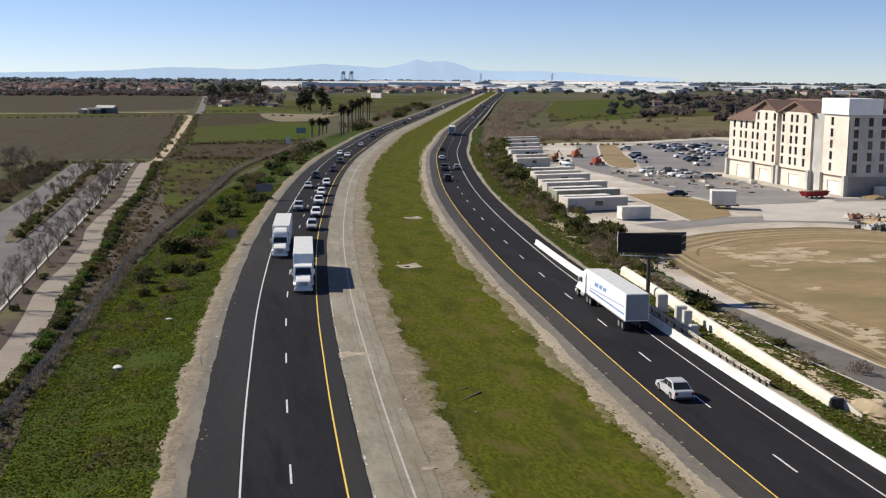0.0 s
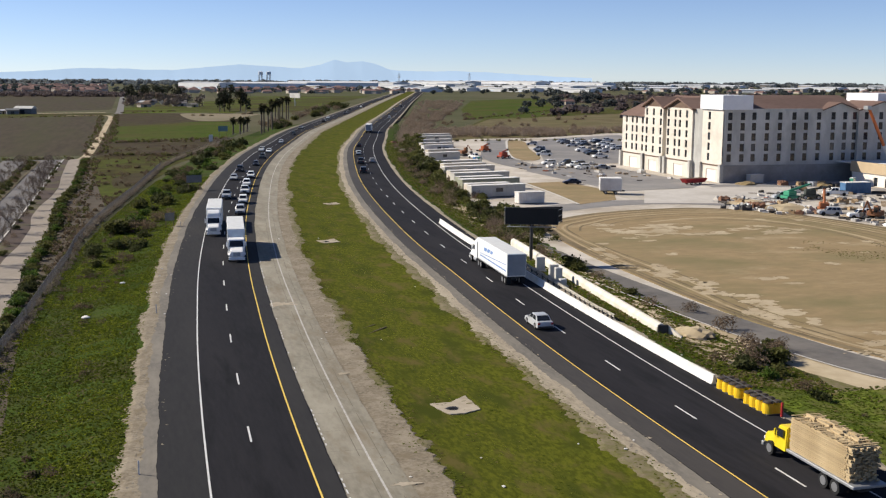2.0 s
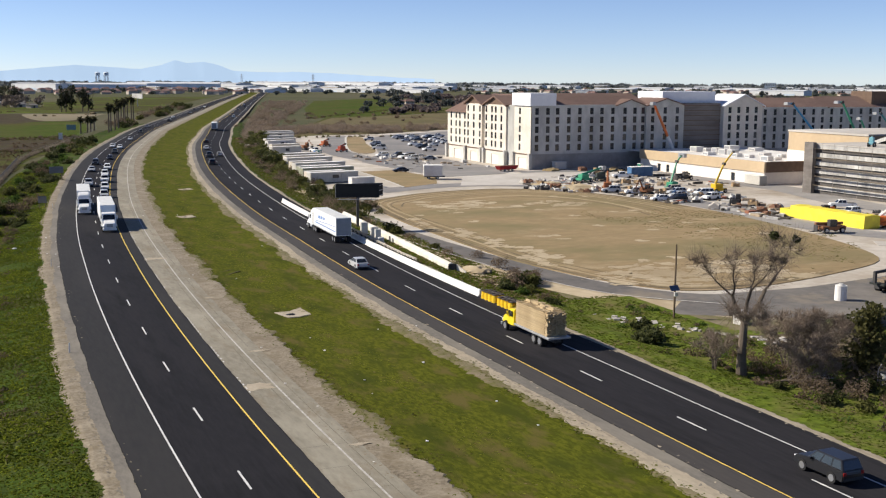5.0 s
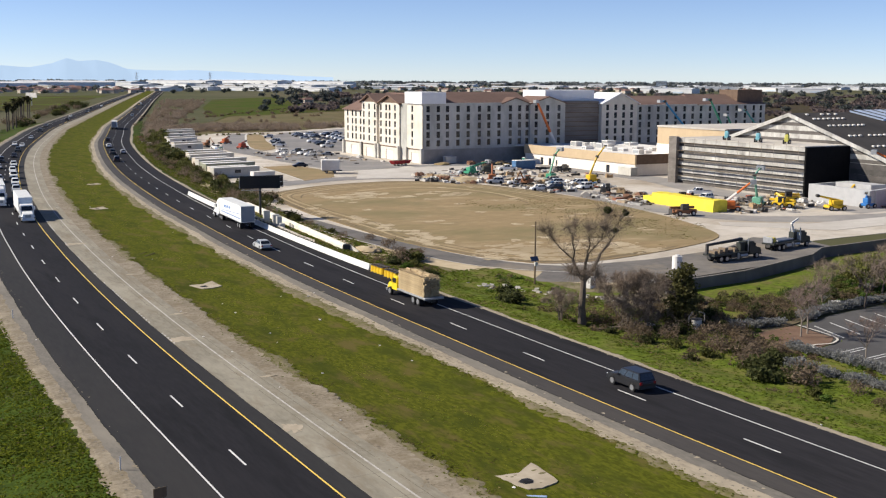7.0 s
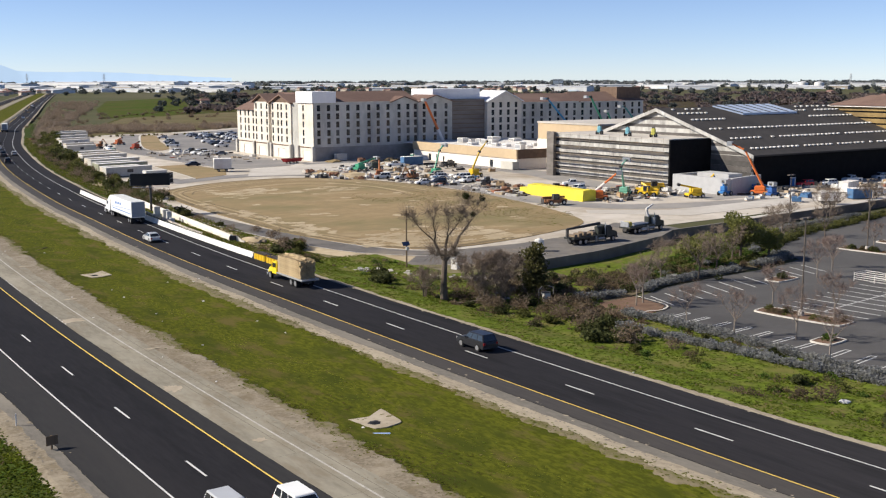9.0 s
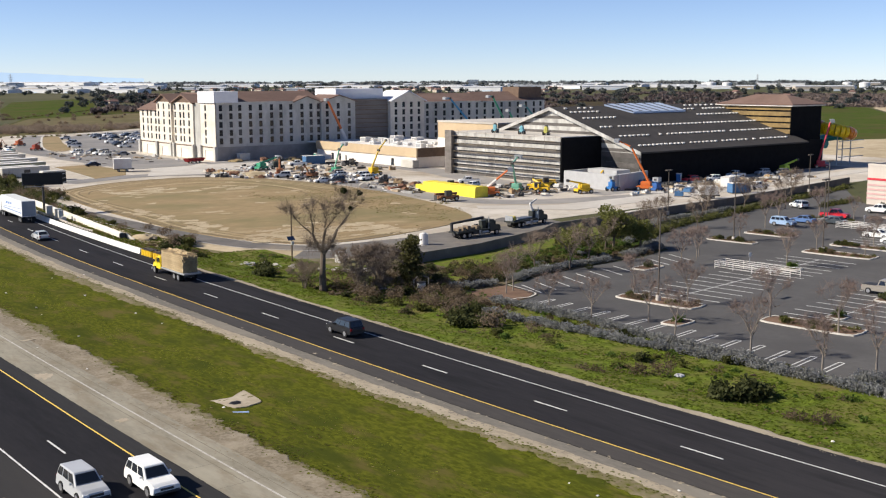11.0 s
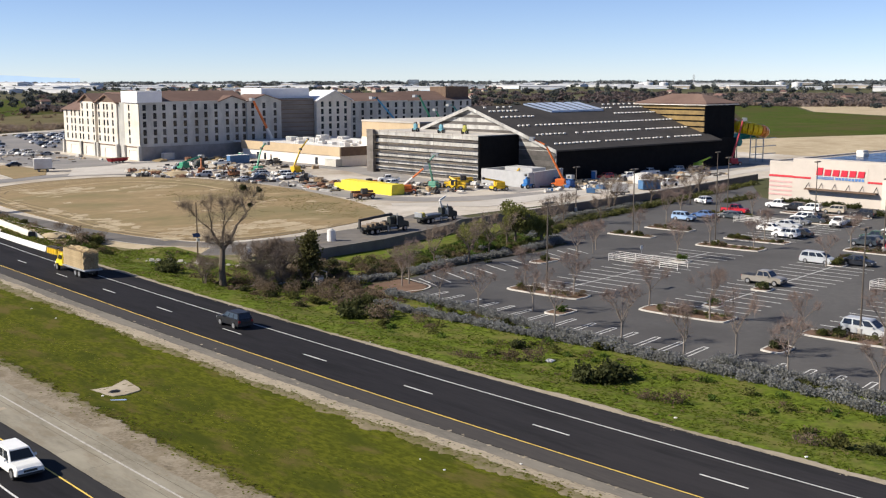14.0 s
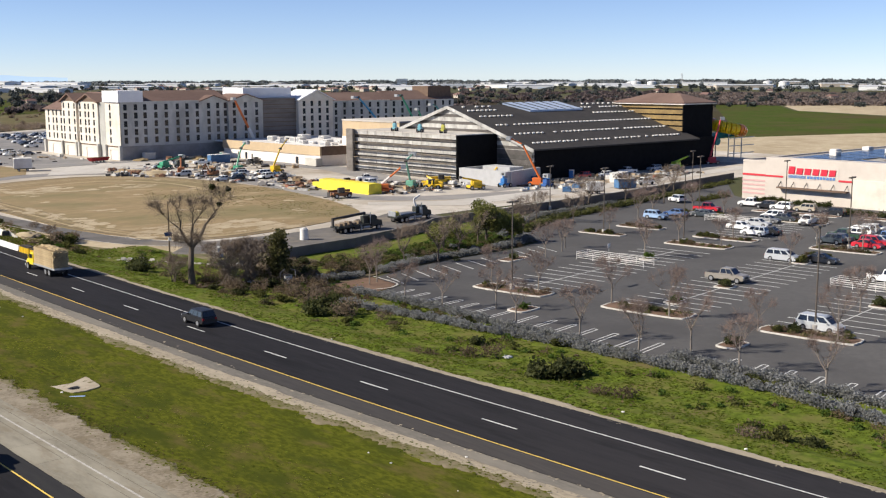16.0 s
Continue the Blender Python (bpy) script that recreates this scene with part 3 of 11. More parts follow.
def curtained(name):
    """Dark glass; here and there a pale blind or film behind it."""
    m = mat(name, (0.012, 0.014, 0.019), (0.02, 0.023, 0.03), scale=0.7, rough=0.12, spec=0.35)
    nt = m.node_tree
    b = nt.nodes["Principled BSDF"]
    oi = nt.nodes.new("ShaderNodeObjectInfo")
    mr = nt.nodes.new("ShaderNodeMapRange")
    mr.inputs[1].default_value, mr.inputs[2].default_value, mr.inputs[4].default_value = 0.75, 1.0, 0.22
    nt.links.new(oi.outputs["Random"], mr.inputs[0])
    mx = nt.nodes.new("ShaderNodeMix")
    mx.data_type = "RGBA"
    mx.inputs[7].default_value = (0.30, 0.31, 0.33, 1)
    nt.links.new(mr.outputs[0], mx.inputs[0])
    nt.links.new(b.inputs["Base Color"].links[0].from_socket, mx.inputs[6])
    nt.links.new(mx.outputs[2], b.inputs["Base Color"])
    return m


BLIND_GLASS = curtained("window_with_blind")
WINDOW_SHAPES = {}


def window_shapes(w, h):
    key = (round(w, 2), round(h, 2))
    if key not in WINDOW_SHAPES:
        bm = bmesh.new()
        t = 0.07
        for x0, x1, z0, z1 in ((-w / 2, -w / 2 + t, 0, h), (w / 2 - t, w / 2, 0, h), (-w / 2 + t, w / 2 - t, 0, t), (-w / 2 + t, w / 2 - t, h - t, h), (-w / 2 + t, w / 2 - t, h * 0.42, h * 0.42 + t)):
            quad_box(bm, x0, x1, -0.05, 0.05, z0, z1)
        WINDOW_SHAPES[key] = (mesh_of("window_frame", bm, DARK_STEEL), mesh_of("pane", box(-w / 2 + t, w / 2 - t, 0.0, 0.03, t, h - t), BLIND_GLASS))
    return WINDOW_SHAPES[key]


def windows(parent, o, u, openings, depth=0.18, name="window"):
    turn = math.degrees(math.atan2(u[1], u[0]))
    for a, b, c, d in openings:
        frame_me, pane_me = window_shapes(b - a, d - c)
        m = pose(o[0] + u[0] * (a + b) / 2 - u[1] * depth, o[1] + u[1] * (a + b) / 2 + u[0] * depth, c, 0, 0, turn)
        w = share(name, frame_me, parent, m)
        share("pane", pane_me, w, Matrix())


def grid(cols, w, rows, h, lift=0.0):
    return [(c - w / 2, c + w / 2, r + lift, r + h + lift) for c in cols for r in rows]


def gable_roof(x0, x1, y0, y1, z0, z1, along="x", thick=0.25, over=0.5, hip=0.0):
    """A pitched roof; along: the ridge's axis."""
    bm = bmesh.new()
    if along == "x":
        c = (y0 + y1) / 2
        base = [(x0 - over, y0 - over), (x1 + over, y0 - over), (x1 + over, y1 + over), (x0 - over, y1 + over)]
        ridge = [(x0 - over + hip, c), (x1 + over - hip, c)]
    else:
        c = (x0 + x1) / 2
        base = [(x1 + over, y0 - over), (x1 + over, y1 + over), (x0 - over, y1 + over), (x0 - over, y0 - over)]
        ridge = [(c, y0 - over + hip), (c, y1 + over - hip)]
    lo = [bm.verts.new((*p, z0)) for p in base]
    lo2 = [bm.verts.new((*p, z0 - thick)) for p in base]
    r = [bm.verts.new((*p, z1)) for p in ridge]
    bm.faces.new((lo[0], lo[1], r[1], r[0]))
    bm.faces.new((lo[2], lo[3], r[0], r[1]))
    bm.faces.new((lo[1], lo[2], r[1]))
    bm.faces.new((lo[3], lo[0], r[0]))
    for i in range(4):
        j = (i + 1) % 4
        bm.faces.new((lo2[i], lo2[j], lo[j], lo[i]))
    bm.faces.new(lo2[::-1])
    return bm


FLOORS = [4.55 + 2.76 * i for i in range(5)]      # heights of the sills


ENCLOSURE = mat("pale_block_enclosure", (0.42, 0.42, 0.425), (0.37, 0.37, 0.375), scale=0.8, rough=0.9)
# darker base coat, with the lower storey's shade put into the grey
BASE_GREY = mat("shaded_dark_base_coat", (0.33, 0.315, 0.30), (0.27, 0.257, 0.243), (0.22, 0.208, 0.195), scale=0.5, big=0.15, rough=0.95)


def hotel():
    h = thing("hotel", "six-storey cream and grey stucco hotel with brown roofs, unfinished", "building")
    W, S = (0, -1), (1, 0)      # along the west and the south face
    # west face: from north to south, bays of different height and depth
    bays = [(314.6, 298.4, 164.0, 15.0, STUCCO, (3.0, 7.1, 10.1, 14.1), False), (298.4, 286.4, 163.5, 18.2, STUCCO, (1.6, 6.0, 10.6), True), (286.4, 284.1, 164.9, 17.6, STUCCO, (), False),
            (284.1, 269.0, 163.5, 18.2, STUCCO, (1.1, 5.2, 7.9, 11.9), True), (269.0, 263.7, 164.9, 17.6, STUCCO, (2.5,), False), (263.7, 253, 163.7, 18.2, STUCCO, (3.6,), False)]
    back = None
    for ya, yb, x, top, m, cols, gabled in bays:
        bm = bmesh.new()
        wide = ya - yb
        rows = [z for z in FLOORS if z + 2.2 < top + 0.1]
        op = grid(cols, 1.25, rows, 2.0)
        door = (wide / 2 - (2.6 if wide > 9 else 0.9), wide / 2 + (2.6 if wide > 9 else 0.9), G + 0.05, G + 3.3)
        facade(bm, (x, ya), W, wide, G, top, op + [door])
        quad_box(bm, x + 0.9, x + 6, yb + (0.01 if yb > 254 else 1.2), ya - 0.01, G, top)
        if back is not None and abs(back - x) > 0.05:      # return to the next bay
            lo, hi = min(x, back), max(x, back)
            bm.faces.new([bm.verts.new(p) for p in ((lo, ya - 0.02, G), (hi, ya - 0.02, G), (hi, ya - 0.02, top), (lo, ya - 0.02, top))])
        back = x
        part("wall", bm, m, h)
        windows(h, (x, ya), W, op)
        part("entrance", box(x + 0.2, x + 0.26, yb + wide / 2 - (2.6 if wide > 9 else 0.9), yb + wide / 2 + (2.6 if wide > 9 else 0.9), G + 0.06, G + 3.28), CREAM if wide > 9 else GLASS_DARK, h)
        if wide < 9:
            part("band", box(x - 0.05, x + 0.1, yb + 0.1, ya - 0.1, 17.62 if cols and top > 16 else 12.8, top - 0.02), TRIM_BROWN, h, "brown upper storey panel")
        part("plinth_band", box(x - 0.12, x + 0.02, yb + 0.05, ya - 0.05, G + 4.3, G + 4.65), TRIM_BROWN if wide > 9 else STUCCO_GREY, h)
        if gabled:
            bm = bmesh.new()
            c = (ya + yb) / 2
            pts = [(yb - 0.9, top), (c, top + 2.9), (ya + 0.9, top)]
            a = [bm.verts.new((x - 0.8, y, z)) for y, z in pts]
            b = [bm.verts.new((x + 9, y, z)) for y, z in pts]
            a2 = [bm.verts.new((x - 0.8, y, z - 0.45)) for y, z in pts]
            b2 = [bm.verts.new((x + 9, y, z - 0.45)) for y, z in pts]
            for i in (0, 1):
                bm.faces.new((a[i], a[i + 1], b[i + 1], b[i]))
                bm.faces.new((a2[i], b2[i], b2[i + 1], a2[i + 1]))
                bm.faces.new((a[i], a2[i], a2[i + 1], a[i + 1]))
            for i in (0, 2):
                bm.faces.new((a[i], b[i], b2[i], a2[i]))
            part("gable_roof", bm, ROOF_BROWN, h)
            bm = bmesh.new()
            tri = [bm.verts.new((x + 0.03, y, z)) for y, z in ((yb + 0.3, top - 0.02), (ya - 0.3, top - 0.02), (c, top + 2.3))]
            bm.faces.new(tri)
            # brown gable; its dark tone also paints the shade of the eaves
            part("gable_wall", bm, TRIM_BROWN, h, "brown gable darkened for the shade under the eaves")
        for yy in (ya, yb):      # buttress piers on the ground floor
            part("pier", prism([(x - 0.75, yy - 0.55), (x + 0.3, yy - 0.55), (x + 0.3, yy + 0.55), (x - 0.75, yy + 0.55)], G, G + 4.9), STUCCO_GREY, h)
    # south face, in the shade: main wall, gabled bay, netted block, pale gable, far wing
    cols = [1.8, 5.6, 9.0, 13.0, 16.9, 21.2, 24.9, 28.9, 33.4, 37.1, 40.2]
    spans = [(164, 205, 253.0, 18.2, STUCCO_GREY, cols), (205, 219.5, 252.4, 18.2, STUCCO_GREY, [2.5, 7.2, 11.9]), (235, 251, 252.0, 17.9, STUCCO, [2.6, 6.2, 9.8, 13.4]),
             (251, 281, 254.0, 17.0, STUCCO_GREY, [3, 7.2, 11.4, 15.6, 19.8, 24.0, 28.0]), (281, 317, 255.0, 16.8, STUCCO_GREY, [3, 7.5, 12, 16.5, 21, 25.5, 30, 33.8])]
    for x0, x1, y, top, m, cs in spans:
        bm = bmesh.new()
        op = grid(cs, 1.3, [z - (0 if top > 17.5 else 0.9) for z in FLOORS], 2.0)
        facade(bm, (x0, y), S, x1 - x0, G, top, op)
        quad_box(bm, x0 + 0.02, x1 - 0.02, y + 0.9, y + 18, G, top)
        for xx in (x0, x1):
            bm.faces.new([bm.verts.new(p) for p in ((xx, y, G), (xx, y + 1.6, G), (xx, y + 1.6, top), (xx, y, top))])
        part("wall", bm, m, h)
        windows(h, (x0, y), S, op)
        part("base_band", box(x0 + 0.05, x1 - 0.05, y - 0.14, y - 0.01, G, G + 4.6), BASE_GREY, h, "lower storey in darker base coat with painted shade")
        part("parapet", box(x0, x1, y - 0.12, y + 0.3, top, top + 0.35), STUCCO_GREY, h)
    part("wall", box(170, 182, 271, 314, G, 17.5), STUCCO, h)
    part("tower", box(163.2, 172.2, 252.6, 264.5, 18.3, 22.1), WRAP_WHITE, h, "white wrapped stair tower top")
    part("roof", gable_roof(172, 206, 254, 271, 18.3, 22.0, "x", hip=1.0), ROOF_BROWN, h)
    part("roof", gable_roof(166, 182, 268, 299, 17.4, 21.4, "y", hip=0.5), ROOF_BROWN, h)
    part("roof", gable_roof(163.9, 184, 298.9, 315.0, 15.2, 20.9, "y", hip=4.0), ROOF_BROWN, h)
    for x0, x1, y, z, rise, m in ((194.0, 204.4, 252.8, 18.3, 1.7, STUCCO_GREY), (205, 219.5, 252.0, 18.2, 2.1, STUCCO_GREY), (235, 251, 251.6, 17.9, 3.6, STUCCO)):
        bm = bmesh.new()
        c = (x0 + x1) / 2
        front = [bm.verts.new((x, y, zz)) for x, zz in ((x0, z), (x1, z), (c, z + rise))]
        bm.faces.new(front)
        part("gable_wall", bm, m, h)
        bm = bmesh.new()
        a = [bm.verts.new((x, y - 0.5, zz)) for x, zz in ((x0 - 0.6, z), (c, z + rise + 0.3), (x1 + 0.6, z))]
        b = [bm.verts.new((v.co.x, y + 14, v.co.z)) for v in a]
        a2 = [bm.verts.new((v.co.x, v.co.y, v.co.z - 0.35)) for v in a]
        for i in (0, 1):
            bm.faces.new((a[i], a[i + 1], b[i + 1], b[i]))
            bm.faces.new((a2[i], a2[i + 1], a[i + 1], a[i]))
        part("gable_roof", bm, ROOF_BROWN if m is STUCCO_GREY else WRAP_WHITE, h)
    net = part("netted_block", box(219.6, 234.9, 253.6, 272, G, 18.8), SCAFFOLD_NET, h, "stair block under brown scaffold netting")
    for i in range(12):
        part("ledger", box(219.6, 234.9, 253.45, 253.6, G + 1.6 * i + 1.4, G + 1.6 * i + 1.6), TRIM_BROWN, net)
    part("tower", box(213.5, 234.5, 256, 270, 18.9, 22.6), WRAP_WHITE, h, "white wrapped tower top")
    part("roof", gable_roof(251, 282, 255, 272, 17.2, 20.4, "x"), ROOF_BROWN, h)
    part("roof", gable_roof(281, 318, 256, 273, 17.0, 20.8, "x", hip=3), ROOF_BROWN, h)
    part("tower", box(305, 318, 258, 268, 17.0, 22.6), TRIM_BROWN, h)
    return h


hotel()


def low_building():
    b = thing("banquet_hall", "low flat-roofed tan and cream building with white roof", "building")
    W, S = (0, -1), (1, 0)
    bm = bmesh.new()
    doors = [(9.0, 10.6, G + 0.05, G + 2.3), (13.5, 15.0, G + 0.05, G + 2.3), (17.5, 18.4, G + 0.05, G + 1.9), (43.5, 45.2, G + 0.05, G + 2.3)]
    facade(bm, (198, 244.5), W, 57, G, 2.2, doors)
    quad_box(bm, 198.9, 240, 187.6, 244.4, G, 4.2)
    facade(bm, (198, 187.5), S, 42, G, 2.2, [])
    part("wall", bm, CREAM, b)
    for a, c, z0, z1 in doors:
        part("doorway", box(198.2, 198.25, 244.5 - c, 244.5 - a, z0, z1), GLASS_DARK, b)
    part("fascia", box(197.7, 198.3, 187.2, 244.8, 2.2, 5.0), BEIGE, b, "tan upper band")
    part("fascia", box(198.3, 240, 187.2, 187.8, 2.2, 5.0), TRIM_BROWN, b, "dark brown upper band")
    part("roof", box(198.3, 240, 187.8, 252, 4.2, 4.4), ROOF_WHITE, b)
    rnd = random.Random(4)
    for i in range(16):
        x, y = rnd.uniform(203, 234), rnd.uniform(193, 240)
        w, d, hh = rnd.uniform(1.5, 4), rnd.uniform(1.5, 3.5), rnd.uniform(0.8, 1.7)
        u = part("roof_unit", box(x, x + w, y, y + d, 4.4, 4.4 + hh, 0.08), ROOF_WHITE, b)
        part("grille", box(x - 0.03, x + 0.02, y + 0.3, y + d - 0.3, 4.6, 4.2 + hh), STEEL, u)
    return b


low_building()


def tan_block():
    b = thing("service_block", "taller plain tan block behind the low hall", "building")
    part("wall", box(214, 262, 168, 197, G, 12.4), BEIGE, b)
    part("parapet", box(213.8, 262, 167.8, 197.2, 12.4, 12.9), PALE_CONCRETE, b)
    part("lower_wall", box(213.85, 262.05, 167.9, 197.1, G, 7.4), CREAM, b, "cream lower wall")
    for y in (176, 181, 188):
        part("window", box(213.8, 213.87, y, y + 2.2, 4.6, 6.4), GLASS_DARK, b)
    return b


tan_block()


GABLE_SHADE = mat("gable_shade_tone", (0.06, 0.056, 0.053), (0.085, 0.08, 0.075), scale=0.5, rough=0.95)


def water_hall():
    h = thing("water_park_hall", "large unfinished hall with black pitched roof and banded sheathing", "building")
    # front block, banded sheathing facing west
    n = 6
    bands = part("front_block", box(195.4, 211, 122.4, 167.0, G, 10.7), SHEATH_DARK, h)
    step = 11.9 / n
    for i in range(n):
        z = G + step * i
        part("sheathing", box(195.0, 195.42, 122.0, 167.4, z + 0.92, z + step - 0.04), SHEATH, bands)
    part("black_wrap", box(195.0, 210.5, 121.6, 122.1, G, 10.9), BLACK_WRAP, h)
    part("sheathing", box(194.9, 211, 122, 167.4, 10.9, 11.1), PALE_CONCRETE, h)
    # gable end of the hall, facing west at x = 210
    y0, y1, eave, ridge, xa, xb = 108.0, 174.0, 7.6, 18.2, 210.0, 283.0
    c = (y0 + y1) / 2

    def roof_z(y):
        return eave + (ridge - eave) * (1 - abs(y - c) / (c - y0))
    z = G
    i = 0
    while z < ridge - 0.4:
        top = min(z + (1.15 if i % 2 else 0.85), ridge - 0.3)
        half0 = (c - y0) * (1 if z < eave else (ridge - z) / (ridge - eave))
        half1 = (c - y0) * (1 if top < eave else (ridge - top) / (ridge - eave))
        bm = bmesh.new()
        front = [bm.verts.new((xa - (0.06 if i % 2 else 0), y, zz)) for y, zz in ((c - half0, z), (c + half0, z), (c + half1, top), (c - half1, top))]
        back = [bm.verts.new((xa + 0.4, v.co.y, v.co.z)) for v in front]
        bm.faces.new(front)
        bm.faces.new(back[::-1])
        for k in range(4):
            bm.faces.new((front[k], front[(k + 1) % 4], back[(k + 1) % 4], back[k]))
        part("gable_band", bm, SHEATH if i % 2 else SHEATH_DARK, h)
        z = top
        i += 1
    for k in range(6):      # dark panels added as painted shade on the gable's lower corner
        part("net_panel", box(xa - 0.22, xa - 0.12, y0 + 0.2, 121.5, G + 0.1 + k * 1.3, G + 0.1 + k * 1.3 + 1.27), SHEATH_DARK if k % 2 else GABLE_SHADE, h, "dark panel painted as shade on the gable")
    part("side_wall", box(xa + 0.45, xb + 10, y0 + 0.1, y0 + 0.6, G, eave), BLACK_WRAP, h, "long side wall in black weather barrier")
    part("side_wall", box(xa + 0.45, xb, y1 - 0.6, y1 - 0.1, G, eave), BLACK_WRAP, h)
    for s in (1, -1):
        bm = bmesh.new()
        ye = y0 - 1.0 if s > 0 else y1 + 1.0
        ze = roof_z(y0) - 0.32
        v = [bm.verts.new(p) for p in ((xa - 0.9, ye, ze), (xb + 1, ye, ze), (xb + 1, c, ridge), (xa - 0.9, c, ridge))]
        w = [bm.verts.new((p.co.x, p.co.y, p.co.z - 0.4)) for p in v]
        bm.faces.new(v)
        bm.faces.new(w[::-1])
        for k in range(4):
            bm.faces.new((w[k], w[(k + 1) % 4], v[(k + 1) % 4], v[k]))
        slope = part("roof", bm, ROOF_BLACK, h, "dark roof underlay with rows of white pads")
        bm = bmesh.new()      # pale barge board
        a = [bm.verts.new(p) for p in ((xa - 1.0, ye, ze - 0.9), (xa - 1.0, c, ridge - 0.9), (xa - 1.0, c, ridge + 0.05), (xa - 1.0, ye, ze + 0.05))]
        b = [bm.verts.new((xa - 0.75, p.co.y, p.co.z)) for p in a]
        bm.faces.new(a)
        bm.faces.new(b[::-1])
        for k in range(4):
            bm.faces.new((a[k], a[(k + 1) % 4], b[(k + 1) % 4], b[k]))
        part("barge_board", bm, SHEATH, h)
        if s > 0:
            pad = mesh_of("roof_pad", box(-0.42, 0.42, -0.3, 0.3, 0, 0.3, 0.04), ROOF_WHITE)
            tilt = math.degrees(math.atan2(ridge - ze, c - ye))
            rnd = random.Random(7)
            for f in (0.12, 0.32, 0.52, 0.72, 0.86, 0.95):
                x = xa + 3 + rnd.uniform(0, 1)
                while x < xb - 4 - (0.12 - f) * 10:
                    if not (f in (0.72, 0.86, 0.95) and 226 < x < 262) and rnd.random() > 0.06:
                        share("roof_pad", pad, slope, pose(x, ye + (c - ye) * f + rnd.uniform(-0.15, 0.15), ze + (ridge - ze) * f + 0.02, tilt, 0, rnd.uniform(-12, 12)))
                    x += 1.75 if f < 0.9 else 2.6
            sk = bmesh.new()
            q = []
            for x, f in ((236.5, 0.80), (260, 0.80), (256, 1.0), (231.5, 1.0)):
                q.append((x, ye + (c - ye) * f, ze + (ridge - ze) * f))
            hi = [sk.verts.new((x, y, zz + 0.55)) for x, y, zz in q]
            lo = [sk.verts.new((x, y, zz)) for x, y, zz in q]
            sk.faces.new(hi)
            for k in range(4):
                sk.faces.new((lo[k], lo[(k + 1) % 4], hi[(k + 1) % 4], hi[k]))
            glazing = part("skylight", sk, SKYLIGHT, h, "pale blue translucent roof panel")
            for k in range(7):
                lo_p, hi_p = Vector(q[0]).lerp(Vector(q[1]), k / 6), Vector(q[3]).lerp(Vector(q[2]), k / 6)
                part("glazing_bar", rod(lo_p + Vector((0, 0, 0.6)), hi_p + Vector((0, 0, 0.6)), 0.12, 0.12, 4), DARK_STEEL, glazing)
    return h


water_hall()


def scaffold():
    t = thing("scaffold", "tall steel scaffold standing before the banded sheathing", "scaffold")
    post = mesh_of("post", rod((0, 0, 0), (0, 0, 12.4), 0.045, sides=5), WIRE)
    for k in range(12):
        share("post", post, t, pose(194.0, 123.0 + k * 3.95, G))
    part("corner_net", box(193.6, 194.6, 165.2, 168.2, G, 11.4), SCAFFOLD_NET, t, "brown debris net round the corner bay")
    for k in range(5):
        share("plank", mesh_of("plank", box(193.8, 194.4, 122.8, 167, 0, 0.05), PLANK), t, pose(0, 0, G + 2.1 + k * 2.2))


PLANK = mat("scaffold_plank", (0.26, 0.21, 0.15), (0.19, 0.15, 0.105), scale=0.7, rough=0.9)
scaffold()


def slide_tower():
    t = thing("slide_tower", "tall stair tower with ochre banded wall and brown hip roof", "building")
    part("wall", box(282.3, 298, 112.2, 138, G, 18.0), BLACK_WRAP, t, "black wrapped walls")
    for i in range(8):
        part("ochre_band", box(282.0, 282.32, 112.4, 138, 4.2 + 1.75 * i, 4.2 + 1.75 * i + 1.25), YELLOW_BAND, t)
    part("roof", gable_roof(282, 298, 112, 138, 18.2, 21.0, "y", hip=8.5, over=1.0), ROOF_BROWN, t)
    part("fascia", box(281.2, 298.9, 111.2, 139, 17.6, 18.0), CREAM, t)
    return t


slide_tower()


STORE_WALL = mat("pale_store_wall", (0.56, 0.50, 0.445), (0.52, 0.465, 0.41), (0.48, 0.43, 0.38), scale=0.6, big=0.12, rough=0.9)


